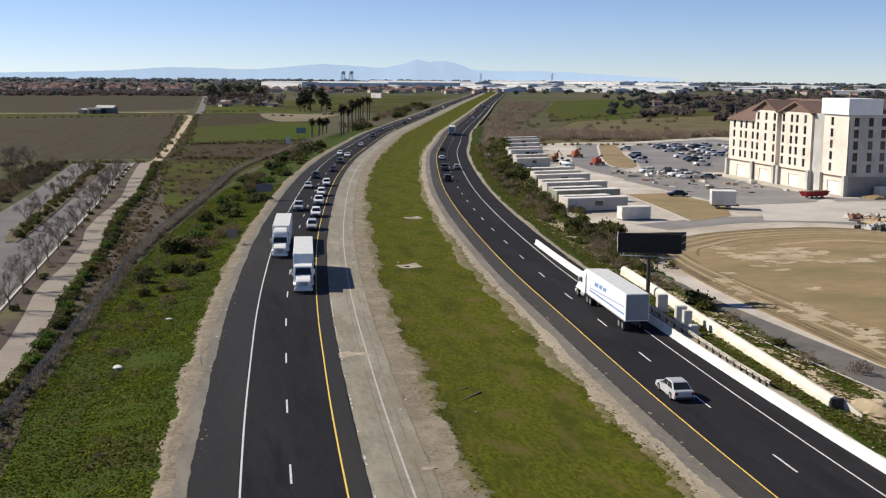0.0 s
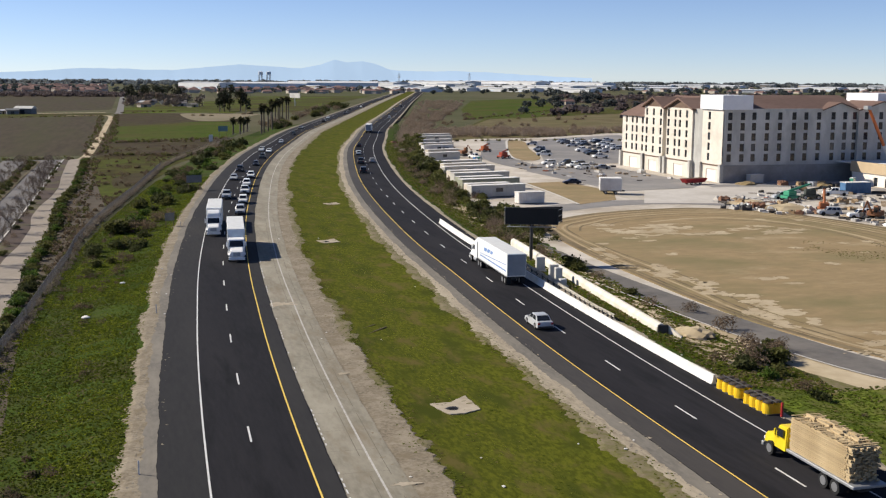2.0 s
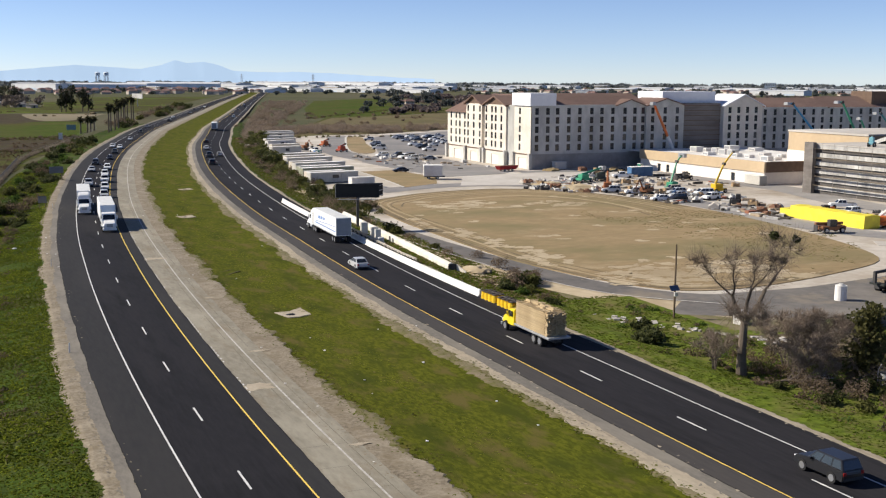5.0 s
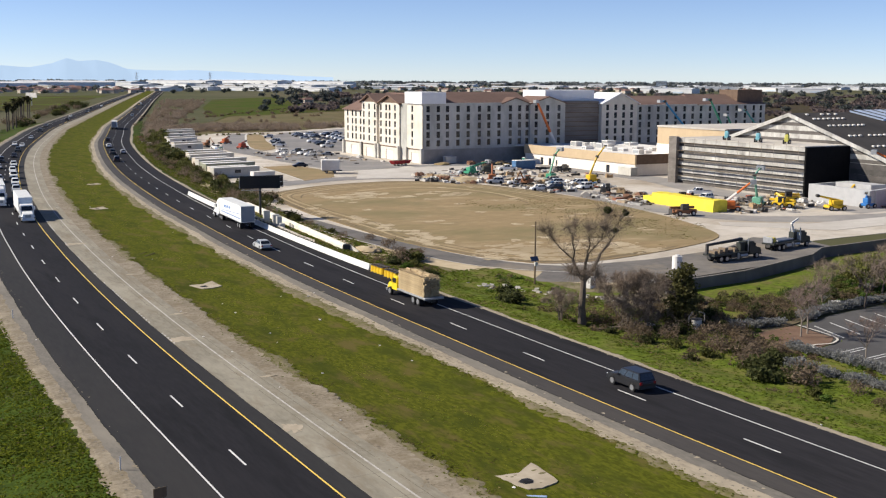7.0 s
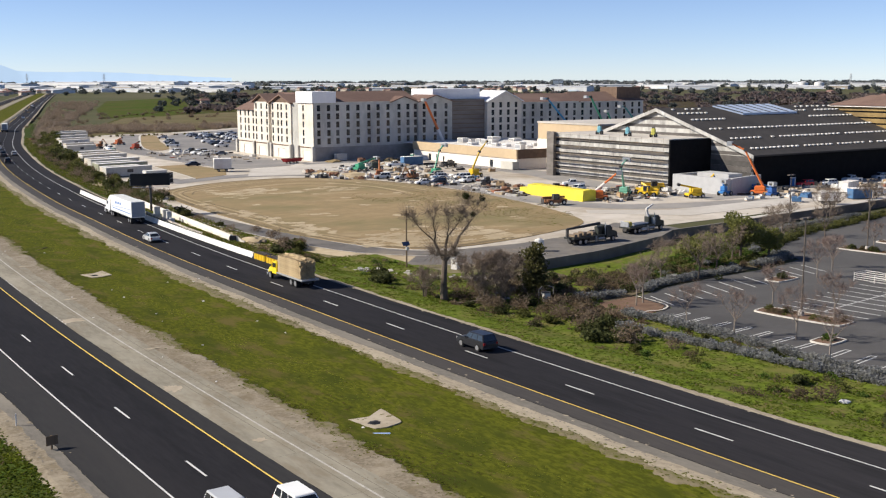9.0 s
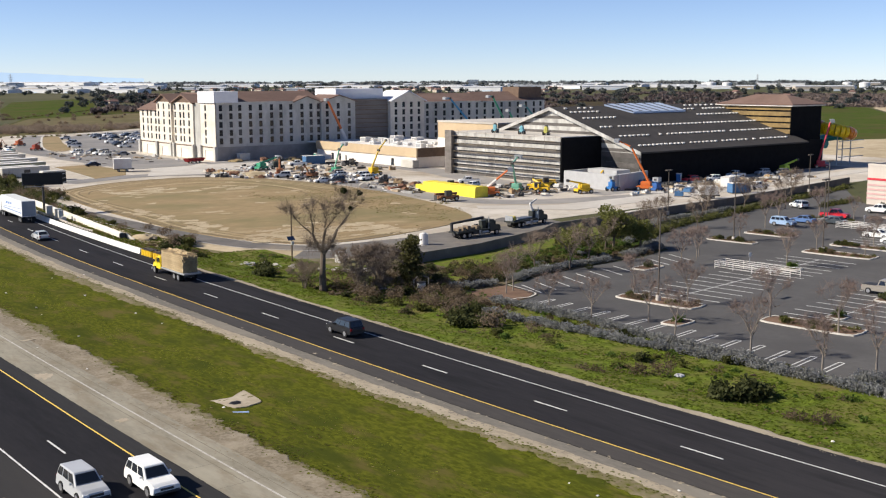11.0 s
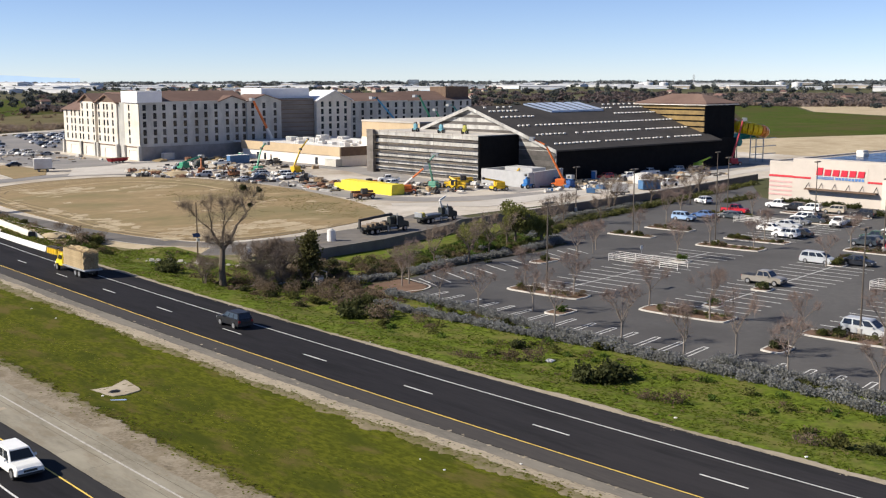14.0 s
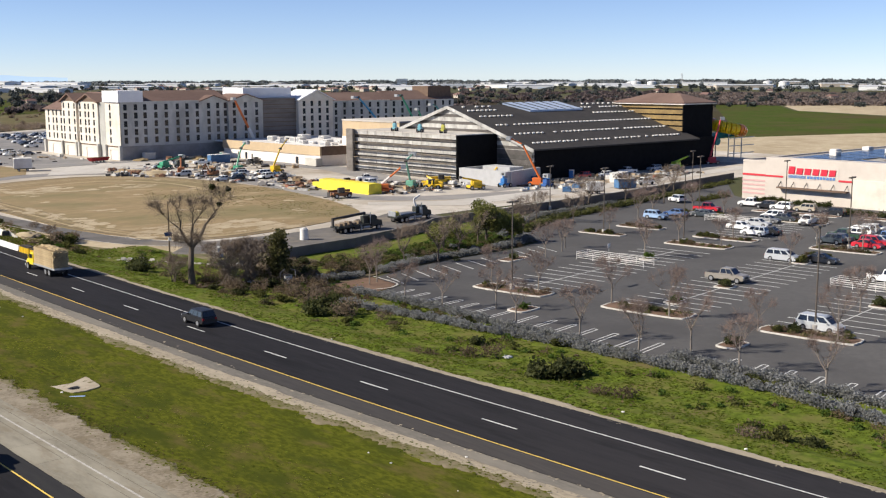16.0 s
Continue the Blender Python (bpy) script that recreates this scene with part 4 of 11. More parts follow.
def warehouse_store():
    s = thing("warehouse_store", "cream warehouse store with red and blue shop sign", "building")
    red_stripe, faded = plain("sign_red_stripe", (0.55, 0.035, 0.05)), plain("faded_red_band", (0.58, 0.36, 0.34))
    part("wall", box(213.0, 312, -60, 46.0, G, 7.3), STORE_WALL, s)
    part("parapet", box(212.95, 213.5, 40.0, 46.05, 7.3, 7.8), STORE_WALL, s)
    part("parapet", box(213.5, 312, 45.5, 46.05, 7.3, 7.8), STORE_WALL, s)
    part("entry_wall", box(212.6, 216, 12.0, 40.0, G, 8.55), STORE_WALL, s)
    part("wing", box(212.2, 216, -40, 19.2, G, 4.9), STUCCO, s, "lower white front wing")
    part("wall", box(212.7, 216, -40, 12.0, 4.9, 8.3), STORE_WALL, s)
    part("roof", box(213.6, 311, -59, 45.4, 7.3, 7.5), SITE_ASPHALT, s)
    part("stripe", box(212.9, 213.02, 40.05, 46.02, 4.3, 4.75), red_stripe, s, "red stripe")
    part("stripe", box(212.52, 212.62, 35.6, 40.0, 4.3, 4.7), red_stripe, s, "red stripe")
    part("stripe", box(212.52, 212.62, 19.4, 22.6, 4.2, 4.6), red_stripe, s, "red stripe")
    for k in range(4):
        part("stripe", box(212.92, 213.02, 40.05, 46.02, 0.2 + 0.95 * k, 0.6 + 0.95 * k), faded, s)
    # shop sign drawn as plain slanted shapes in its colours
    red, blue = plain("sign_red", (0.58, 0.02, 0.045)), plain("sign_blue", (0.10, 0.22, 0.48))
    sign = part("sign_board", box(212.56, 212.6, 22.6, 34.8, 4.2, 7.3), STORE_WALL, s)
    for i in range(6):
        y1, up = 34.4 - i * 1.9, 0.3 if i == 0 else 0.0
        bm = bmesh.new()
        pts = [(y1, 5.25), (y1 - 1.5, 5.25), (y1 - 1.72, 6.6 + up), (y1 - 0.22, 6.6 + up)]
        front = [bm.verts.new((212.42, y, z)) for y, z in pts]
        rear = [bm.verts.new((212.57, y, z)) for y, z in pts]
        bm.faces.new(front)
        bm.faces.new(rear[::-1])
        for k in range(4):
            bm.faces.new((front[k], front[(k + 1) % 4], rear[(k + 1) % 4], rear[k]))
        bmesh.ops.bevel(bm, geom=list(bm.edges), offset=0.05, segments=1, affect="EDGES")
        part("sign_shape", bm, red, sign, "red slanted sign shape")
    for k in range(3):
        part("sign_shape", box(212.46, 212.57, 30.2, 34.3, 4.45 + 0.22 * k, 4.56 + 0.22 * k), blue, sign, "thin blue sign bar")
    for k in range(9):
        part("sign_shape", box(212.46, 212.57, 29.3 - 0.74 * k, 29.85 - 0.74 * k, 4.45, 5.0), blue, sign, "small blue sign bar")
    part("canopy", box(211.2, 212.6, 20.2, 36.4, 2.05, 2.35), TRIM_BROWN, s)
    for k in range(6):
        part("canopy_bracket", rod((211.3, 20.6 + 3.1 * k, 2.3), (212.6, 20.6 + 3.1 * k, 3.5), 0.09, 0.09, 5), DARK_STEEL, s)
    rnd = random.Random(11)
    panel = mesh_of("solar_panel", box(-3.2, 3.2, -5.5, 5.5, 0.35, 0.45), SOLAR)
    for i in range(11):
        for j in range(7):
            if rnd.random() > 0.12:
                share("solar_panel", panel, s, pose(222 + i * 7.6, -52 + j * 14.2, 7.5, 2, 0, 0))
    for i in range(16):
        x, y = rnd.uniform(222, 300), rnd.uniform(-35, 42)
        part("roof_unit", box(x, x + 2.4, y, y + 1.8, 7.95, 8.9, 0.08), ROOF_WHITE, s)
    return s


warehouse_store()


def utility_shed():
    s = thing("block_enclosure", "low pale concrete block enclosure beside the hall", "building")
    part("wall", prism([(192, 100), (193, 100), (193, 117.6), (192, 117.6)], G, 2.9), ENCLOSURE, s)
    part("wall", prism([(193, 99.8), (208, 103.6), (208, 104.4), (193, 100.6)], G, 2.9), ENCLOSURE, s)
    part("wall", prism([(193, 116.9), (206, 117.6), (206, 118.3), (193, 117.6)], G, 2.9), ENCLOSURE, s)
    part("wall", box(199, 204, 106, 116, G, 3.2), ENCLOSURE, s)
    return s


utility_shed()

# ---- fields and yards ----
MULCH_DARK = mat("leaf_litter", (0.11, 0.085, 0.052), (0.068, 0.064, 0.024), (0.15, 0.11, 0.07), scale=0.7, big=0.2, rough=1.0, bump=0.6)
def patch(name, outline, z, material, label, category="field"):
    return setting(name, slab(outline, G + z, 0.35), material, label, category)


patch("field_brown", [(-420, 398), (-1.5, 396), (-1.0, 790), (-110, 745), (-420, 640)], -0.06, FIELD_BROWN, "brown ploughed field with faint furrows")
patch("field_strip", [(-420, 650), (-110, 752), (0, 797), (6, 850), (-100, 846), (-420, 760)], -0.05, PASTURE, "narrow green strip between brown fields")
patch("field_far", [(-900, 780), (-100, 850), (4, 950), (9, 2100), (-260, 1600), (-900, 1250)], -0.06, FIELD_BROWN, "far brown ploughed field")
patch("field_weeds", smooth_outline([(1.5, 290), (14, 292), (26, 345), (36, 385), (26, 392), (8, 394), (1.5, 380)], 3), -0.05, FIELD_DULL, "weedy olive waste ground beside the fence")
patch("field_weeds", smooth_outline([(9, 276), (15, 280), (21, 318), (17, 322), (9, 306)], 3), -0.03, UMBER, "patch of dead brown weeds beside the fence")
patch("dead_weeds", smooth_outline([(1, 394), (8, 396), (36, 388), (45, 440), (57, 480), (58, 500), (40, 490), (8, 474), (2, 470)], 2), -0.055, UMBER, "brown dead weeds on waste ground")
patch("field_green", smooth_outline([(7, 478), (30, 486), (60, 506), (74, 600), (79, 672), (60, 690), (40, 660), (8, 622), (6, 560)], 2), -0.05, FIELD_GREEN, "bright green pasture beside the highway")
patch("field_weeds", smooth_outline([(8, 624), (40, 662), (60, 692), (82, 680), (88, 760), (90, 838), (56, 844), (10, 832)], 2), -0.06, UMBER, "brown weedy ground beside the palms")
patch("field_tan", smooth_outline([(56, 704), (74, 700), (84, 730), (108, 812), (112, 826), (86, 832), (58, 842), (52, 800)], 3), -0.03, FIELD_TAN, "bare tan earth beside the palms")
patch("field_green", [(12, 840), (54, 866), (92, 842), (104, 900), (140, 856), (372, 1620), (180, 1580), (120, 1300), (14, 1000)], -0.05, PASTURE, "green field behind the palms")
setting("farm_road", band([(9, 832), (10.5, 900), (11.5, 1080), (12.5, 1300), (14, 1600)], 5.5, G + 0.0), STREET, "pale straight farm road between dark trees", "path")
patch("field_weeds", [(-1, 380), (-1, 300), (-2.3, 220), (2, 170), (8, 219), (15, 277), (25, 328), (12, 330)], -0.045, FIELD_DULL, "weedy ground behind the fence")
patch("field_tan", [(138, 455), (198, 476), (250, 510), (332, 472), (420, 700), (395, 800), (250, 700), (180, 560)], -0.06, STUBBLE, "dry brown stubble field behind the site")
patch("field_dull", [(186, 560), (250, 702), (395, 802), (480, 960), (300, 860), (245, 700)], -0.05, FIELD_DULL, "weedy field behind the site")
patch("field_green", [(232, 695), (290, 722), (410, 940), (570, 1450), (417, 1270), (300, 930)], -0.04, FIELD_GREEN, "bright green crop field")
patch("field_dull", [(345, 262), (420, 700), (480, 960), (640, 1500), (1000, 1900), (1000, 600), (600, 300), (345, 180)], -0.065, UMBER, "weedy brown land behind the hotel")
patch("field_green", [(420, 190), (515, 160), (726, 262), (795, 374), (910, 455), (956, 560), (580, 292)], -0.04, FIELD_GREEN, "bright green crop field behind the store")
patch("field_tan", [(730, 250), (1010, 395), (960, 470), (912, 452), (797, 371)], -0.035, PALE_DIRT, "tan track strip beyond the crop field")
patch("field_tan", [(345, 92), (405, 92), (470, 100), (900, 220), (900, 248), (515, 158), (442, 190), (345, 180)], -0.045, PALE_DIRT, "pale bare earth behind the store")
patch("field_orchard", [(700, 360), (960, 545), (1100, 425), (1700, 740), (1500, 1100), (1040, 760)], -0.05, FIELD_BROWN, "brown dormant orchard land")

# ---- building site yard ----
setting("site_road", band([(300, 108), (240, 92), (200, 87), (160, 96), (150, 118), (154, 150), (152, 185), (138, 210), (118, 216), (96, 208)], 9.0, G + 0.0), SITE_ASPHALT, "grey paved site road", "road")
setting("site_road", band([(174, 462), (156, 412), (142, 374), (133.5, 340), (133, 310), (135, 285), (137, 262), (139, 243)], 11.0, G + 0.005), SITE_ASPHALT, "grey paved site road", "road")
setting("site_road", band([(156, 245), (190, 232), (196, 180), (186, 140), (188, 95)], 11.0, G + 0.01), SITE_ASPHALT, "grey paved site road", "road")
patch("car_park_site", [(128, 239), (150, 243), (158, 252), (158, 322), (240, 332), (245, 492), (198, 464), (182, 440), (168, 400), (155, 362), (146, 336), (126, 300)], 0.012, SITE_ASPHALT, "asphalt yard crowded with parked cars", "parking")
patch("concrete_apron", [(122, 214), (150, 206), (165, 222), (192, 226), (192, 234), (160, 243), (134, 238)], 0.025, PALE_CONCRETE, "broad new pale concrete apron", "pavement")
patch("concrete_apron", [(157, 79), (215, 82), (300, 92), (300, 97), (215, 89), (160, 88), (146, 98), (143, 94)], 0.025, PALE_CONCRETE, "pale concrete kerb strip along the site road", "pavement")
patch("site_dirt", [(112.4, 264), (124, 266), (126.5, 240), (119, 222), (107, 215), (110, 238)], 0.03, OVAL, "bare brown earth strip beside the site road", "ground")
setting("kerb_site", band([(112.2, 264), (109.8, 238.5), (106.7, 215)], 0.7, G + 0.12), CURB, "pale kerb beside the earth strip", "kerb")
SITE_ISLAND = smooth_outline([(163.5, 423), (146, 371), (139.5, 345), (142.5, 338.5), (151, 352), (164, 398), (179, 444), (176, 456)], 3)
patch("site_dirt", SITE_ISLAND[::-1], 0.05, OVAL, "brown earth island with pale kerb", "ground")
setting("kerb_site", band(SITE_ISLAND[-3:] + SITE_ISLAND[:10], 0.9, G + 0.14, 2), CURB, "pale kerb round the earth island", "kerb")
LANE = mat("worn_lane_asphalt", (0.145, 0.134, 0.122), (0.11, 0.10, 0.092), (0.19, 0.172, 0.15), scale=0.8, big=0.12, rough=0.95, fourth=((0.24, 0.2, 0.145), 0.09, 0.56, 0.72))
# the lane round the dirt field
setting("lane", band([(80, 200), (75.5, 170), (74.6, 140), (75.5, 115), (77, 95), (80.5, 78), (89, 67.5), (104, 66), (120, 68), (138, 77)], 5.6, G + 0.03), LANE, "grey asphalt lane round the dirt field", "road")
patch("lane_apron", [(78, 62), (92, 53), (123, 57.5), (140, 62), (142, 72), (125, 72), (105, 69), (86, 70)], 0.022, LANE, "worn grey asphalt apron beside the wall", "road")
patch("sand_verge", [(70.6, 112), (72.2, 112), (74.5, 92), (78, 76), (88, 62), (92, 53.5), (86, 55), (76, 66), (72.5, 80)], 0.018, PALE_DIRT, "pale sandy strip beside the lane", "ground")
setting("kerb_lane", band([(78.4, 200), (72.6, 165), (71.7, 138), (72.6, 113), (74.2, 93), (78, 75.5), (87.5, 64)], 0.25, G + 0.12), CURB, "pale concrete kerb of the lane", "kerb")


RUT = mat("dark_churned_earth", (0.15, 0.112, 0.062), (0.105, 0.08, 0.045), (0.21, 0.16, 0.09), scale=0.5, big=0.15, rough=1.0, bump=0.4)
RUT_PALE = mat("pale_churned_earth", (0.40, 0.315, 0.19), (0.31, 0.24, 0.14), (0.26, 0.2, 0.115), scale=0.5, big=0.15, rough=1.0, bump=0.3)


def wheel_ruts():
    """Wheel ruts that follow the rim of the dirt field."""
    n = len(OVAL_EDGE)
    cx, cy = sum(p[0] for p in OVAL_EDGE) / n, sum(p[1] for p in OVAL_EDGE) / n
    rr = random.Random(15)
    turned = OVAL_EDGE[40:] + OVAL_EDGE[:24]
    for inset, width, m, a, b in ((1.2, 1.3, RUT, 0, 62), (2.9, 0.5, RUT_PALE, 2, 60), (4.0, 0.45, RUT, 4, 58), (5.6, 0.5, RUT_PALE, 22, 58), (6.6, 0.35, RUT, 10, 40), (8.4, 0.7, RUT_PALE, 34, 60), (9.6, 0.4, RUT, 32, 62), (13.0, 0.4, RUT, 36, 56), (17.0, 1.1, RUT_PALE, 40, 58), (20.0, 0.5, RUT, 42, 56)):
        pts = []
        for x, y in turned[a:min(b, len(turned))]:
            d = math.hypot(x - cx, y - cy)
            k = (d - inset - rr.uniform(-0.25, 0.25)) / d
            pts.append((cx + (x - cx) * k, cy + (y - cy) * k))
        tagged(part("wheel_rut", band(pts[::2], width, G + 0.066 + 0.004 * (m is RUT), 4), m), "wheel rut pressed into the dirt field", "ground", kind="structure")


wheel_ruts()


def silt_streaks():
    """Pale dry silt left in ragged streaks on the dirt field."""
    rnd = random.Random(5)
    spots = [(84 + rnd.uniform(0, 28), 84 + rnd.gauss(0, 4.5), rnd.uniform(0.6, 3.6), rnd.uniform(0.4, 1.5)) for _ in range(70)]
    spots += [(82.5 + rnd.uniform(-1, 5), rnd.uniform(95, 160), rnd.uniform(0.4, 1.5), rnd.uniform(0.5, 2.4)) for _ in range(40)]
    spots += [(rnd.uniform(94, 130), 172 + rnd.gauss(0, 5), rnd.uniform(0.8, 4.2), rnd.uniform(0.5, 1.8)) for _ in range(38)]
    spots += [(rnd.uniform(92, 140), rnd.uniform(88, 190), rnd.uniform(0.4, 1.6), rnd.uniform(0.25, 0.9)) for _ in range(30)]
    verts, faces = [], []
    for n, (x, y, a, b) in enumerate(spots):
        ang = rnd.uniform(-0.7, 0.4)
        for k in range(int(9 * a * b) + 8):
            px, py = rnd.gauss(0, a * 0.5), rnd.gauss(0, b * 0.5)
            cx, cy = x + px * math.cos(ang) - py * math.sin(ang), y + px * math.sin(ang) + py * math.cos(ang)
            size = rnd.uniform(0.12, 0.55) * (1.3 if abs(px) < a * 0.4 else 0.7)
            first = len(verts)
            for i in range(7):
                t = 2 * math.pi * i / 7
                q = size * rnd.uniform(0.4, 1.3)
                verts.append((cx + q * 1.7 * math.cos(t), cy + q * math.sin(t), G + 0.066 + 0.0003 * ((k + n * 7) % 60)))
            faces.append(tuple(range(first, first + 7)))
    tagged(new("silt_patches", raw_mesh("silt_patches", verts, faces, PALE_DIRT)), "ragged pale silt streaks dried on the dirt field", "dirt", kind="stuff")
    bm = bmesh.new()      # shallow wheel ruts following the field's edge
    for k in (0, 1, 3):
        ring = [(112 + (x - 112) * (0.97 - 0.035 * k), 138 + (y - 138) * (0.975 - 0.028 * k)) for x, y in OVAL_EDGE]
        for i in range(len(ring)):
            if noise.noise((i * 0.09, k * 5, 1)) > -0.12:
                (x0, y0), (x1, y1) = ring[i], ring[(i + 1) % len(ring)]
                d = Vector((y1 - y0, x0 - x1)).normalized() * 0.28
                bm.faces.new([bm.verts.new(p) for p in ((x0, y0, G + 0.082 + k * 0.002), (x1, y1, G + 0.082 + k * 0.002), (x1 + d.x, y1 + d.y, G + 0.09 + k * 0.002), (x0 + d.x, y0 + d.y, G + 0.09 + k * 0.002))])
    tagged(part("wheel_ruts", bm, OVAL), "curving wheel ruts in the dirt field", "dirt", kind="stuff")


silt_streaks()

# ---- parking lot ----
U = Vector((math.cos(radians(7.0)), math.sin(radians(7.0)), 0))
V = Vector((-U.y, U.x, 0))
LOT0 = Vector((96.5, 5.0, 0))


def lot(u, v, z=0.0):
    p = LOT0 + U * u + V * v
    return Vector((p.x, p.y, G + z))


def lot_pose(u, v, turn=0.0, z=0.0):
    p = lot(u, v, z)
    return pose(p.x, p.y, p.z, 0, 0, 7.0 + turn)


patch("parking_lot", [(81.6, -130), (260, -130), (213.5, -61), (213.5, 46), (216, 50), (246, 72), (190, 59.5), (150, 51.5), (136, 45), (130, 31.5), (120, 28.8), (109, 28.4), (97.2, 27.1), (89.5, 24.6), (88.0, 18.7), (85.7, 16.9), (82.4, 16.0), (82.2, 0), (81.2, -21), (82.6, -40)], 0.0, LOT_ASPHALT, "grey asphalt parking lot with white stall lines", "parking")


def stall_lines():
    marks = thing("stall_lines", "worn white stall lines on the parking lot", "road marking", kind="structure")
    long_me = mesh_of("stall_line", box(-0.08, 0.08, -5.7, 5.7, 0.0, 0.01), WORN_PAINT)
    short_me = mesh_of("stall_line", box(-0.08, 0.08, -2.95, 2.95, 0.0, 0.01), WORN_PAINT)
    for v in (0.0, -19.9, -39.6, -59.5):
        for u0, n in ((4.5, 15), (62.0, 12)):
            for i in range(n):
                share("stall_line", long_me, marks, lot_pose(u0 + 2.76 * i, v, 0, 0.006))
            share("stall_line", mesh_of("stall_line", box(0, 2.76 * (n - 1), -0.07, 0.07, 0.0, 0.01), WORN_PAINT), marks, lot_pose(u0, v, 0, 0.012))
    for i in range(13):      # slanted stalls along the far edge
        if i not in (8, 9):
            x = 90.0 + 2.93 * i
            share("stall_line", short_me, marks, pose(x, 21.1 + 0.12 * (x - 90.0), G + 0.006, 0, 0, -17))
    # hairpin stall ends along the hedge
    bm = bmesh.new()
    quad_box(bm, 0, 4.6, 0.22, 0.36, 0, 0.01)
    quad_box(bm, 0, 4.6, -0.36, -0.22, 0, 0.01)
    quad_box(bm, 4.6, 4.75, -0.3, 0.3, 0, 0.01)
    hair = mesh_of("stall_line", bm, WORN_PAINT)
    for y in [-8.5 - 2.98 * i for i in range(7)] + [-35.4 - 2.98 * i for i in range(14)]:
        share("stall_line", hair, marks, pose(82.4 + 0.012 * abs(y + 20), y, G + 0.006, 0, 0, 9))
    for y in (13.6, 10.6, 7.4, 4.4, 1.6, -1.4, -4.4):
        share("stall_line", hair, marks, pose(82.6, y, G + 0.006, 0, 0, 6))


stall_lines()


def island(u, v, half_u, half_v, name="planter_island"):
    isl = thing(name, "kerbed planting island with reddish mulch in the lot", "planter", "islands in the parking lot")
    pts = smooth_outline([(u - half_u, v - half_v * 0.8), (u - half_u * 0.4, v - half_v), (u + half_u * 0.4, v - half_v), (u + half_u, v - half_v * 0.8), (u + half_u, v + half_v * 0.8), (u + half_u * 0.4, v + half_v), (u - half_u * 0.4, v + half_v), (u - half_u, v + half_v * 0.8)], 3)
    out = [tuple(lot(a, b).to_2d()) for a, b in pts]
    inn = [tuple(lot(u + (a - u) * (1 - 0.17 / half_u), v + (b - v) * (1 - 0.17 / half_v)).to_2d()) for a, b in pts]
    bm = bmesh.new()
    lo, hi = [bm.verts.new((*p, G)) for p in out], [bm.verts.new((*p, G + 0.16)) for p in out]
    hi2, lo2 = [bm.verts.new((*p, G + 0.16)) for p in inn], [bm.verts.new((*p, G + 0.03)) for p in inn]
    n = len(out)
    for i in range(n):
        j = (i + 1) % n
        for a, b in ((lo, hi), (hi, hi2), (hi2, lo2)):
            bm.faces.new((a[i], a[j], b[j], b[i]))
    part("kerb", bm, CURB, isl)
    part("mulch", prism(inn, G, G + 0.12), MULCH, isl)
    return isl


ISLANDS = [(0, 0, 1.9, 5.6), (0, -19.9, 2.0, 5.6), (0, -39.5, 1.7, 5.4), (50, 0, 1.9, 5.6), (59.5, 0, 1.6, 5.6), (59.5, -20.5, 1.7, 5.4), (50, -19.9, 1.4, 2.4), (51.5, 19.5, 1.2, 4.4), (63, 18.5, 1.6, 4.6), (88, 18.5, 1.6, 5.2), (88, -1, 1.6, 5.2),
           (19.5, 14.8, 2.4, 1.4), (6.2, -20, 1.1, 1.1), (19.5, -20, 1.2, 1.2), (44, -20, 1.2, 1.2), (32.5, -1, 1.2, 1.2), (20, -40, 1.2, 1.2), (-8.8, -8.2, 1.8, 1.3), (-9.2, -35.2, 1.7, 1.2), (100, 5, 1.5, 9), (101, -14, 1.5, 6)]
for isl in ISLANDS:
    island(*isl)

patch("planting_bed", [(81.6, 24.2), (89.0, 25.2), (88.2, 18.9), (85.8, 17.1), (82.4, 16.2), (80.4, 18.0)], 0.026, MULCH, "reddish mulch bed at the corner of the lot", "ground")
setting("kerb_bed", band([(89.2, 24.8), (88.2, 18.7), (85.8, 16.9), (82.3, 15.9), (82.1, 0.5), (81.1, -20.8)], 0.24, G + 0.13), CURB, "pale kerb along the planting beside the lot", "kerb")
low_pad = thing("concrete_slab", "low white concrete slab in the planting", "slab", at=pose(103.2, 30.6, G, 0, 0, -30))
part("pad", box(-1.5, 1.5, -0.6, 0.6, 0, 0.12, 0.02), CURB, low_pad)
part("cover", box(-1.3, 1.3, -0.45, 0.45, 0.12, 0.5, 0.04), ROOF_WHITE, low_pad)

# low dark retaining wall between lot and site
WALL_LINE = [(88.5, 46.5), (104, 48.3), (123.5, 54.2), (130, 58.2), (150, 60.0), (166.5, 62.0), (190, 64.0), (212, 67.5), (253, 74.5)]
bm = bmesh.new()
for (x0, y0), (x1, y1) in zip(WALL_LINE, WALL_LINE[1:]):
    d = Vector((x1 - x0, y1 - y0)).normalized()
    n = Vector((-d.y, d.x)) * 0.2
    a = [(x0 - n.x, y0 - n.y), (x1 - n.x, y1 - n.y), (x1 + n.x, y1 + n.y), (x0 + n.x, y0 + n.y)]
    lo, hi = [bm.verts.new((*p, G - 0.2)) for p in a], [bm.verts.new((*p, G + 1.55)) for p in a]
    bm.faces.new(hi)
    for i in range(4):
        bm.faces.new((lo[i], lo[(i + 1) % 4], hi[(i + 1) % 4], hi[i]))
setting("wall_lot", bm, mat("grey_block_wall", (0.155, 0.14, 0.125), (0.12, 0.108, 0.098), (0.2, 0.18, 0.16), scale=1.2, big=0.3, rough=0.95), "low grey block wall between lot and building site", "wall")
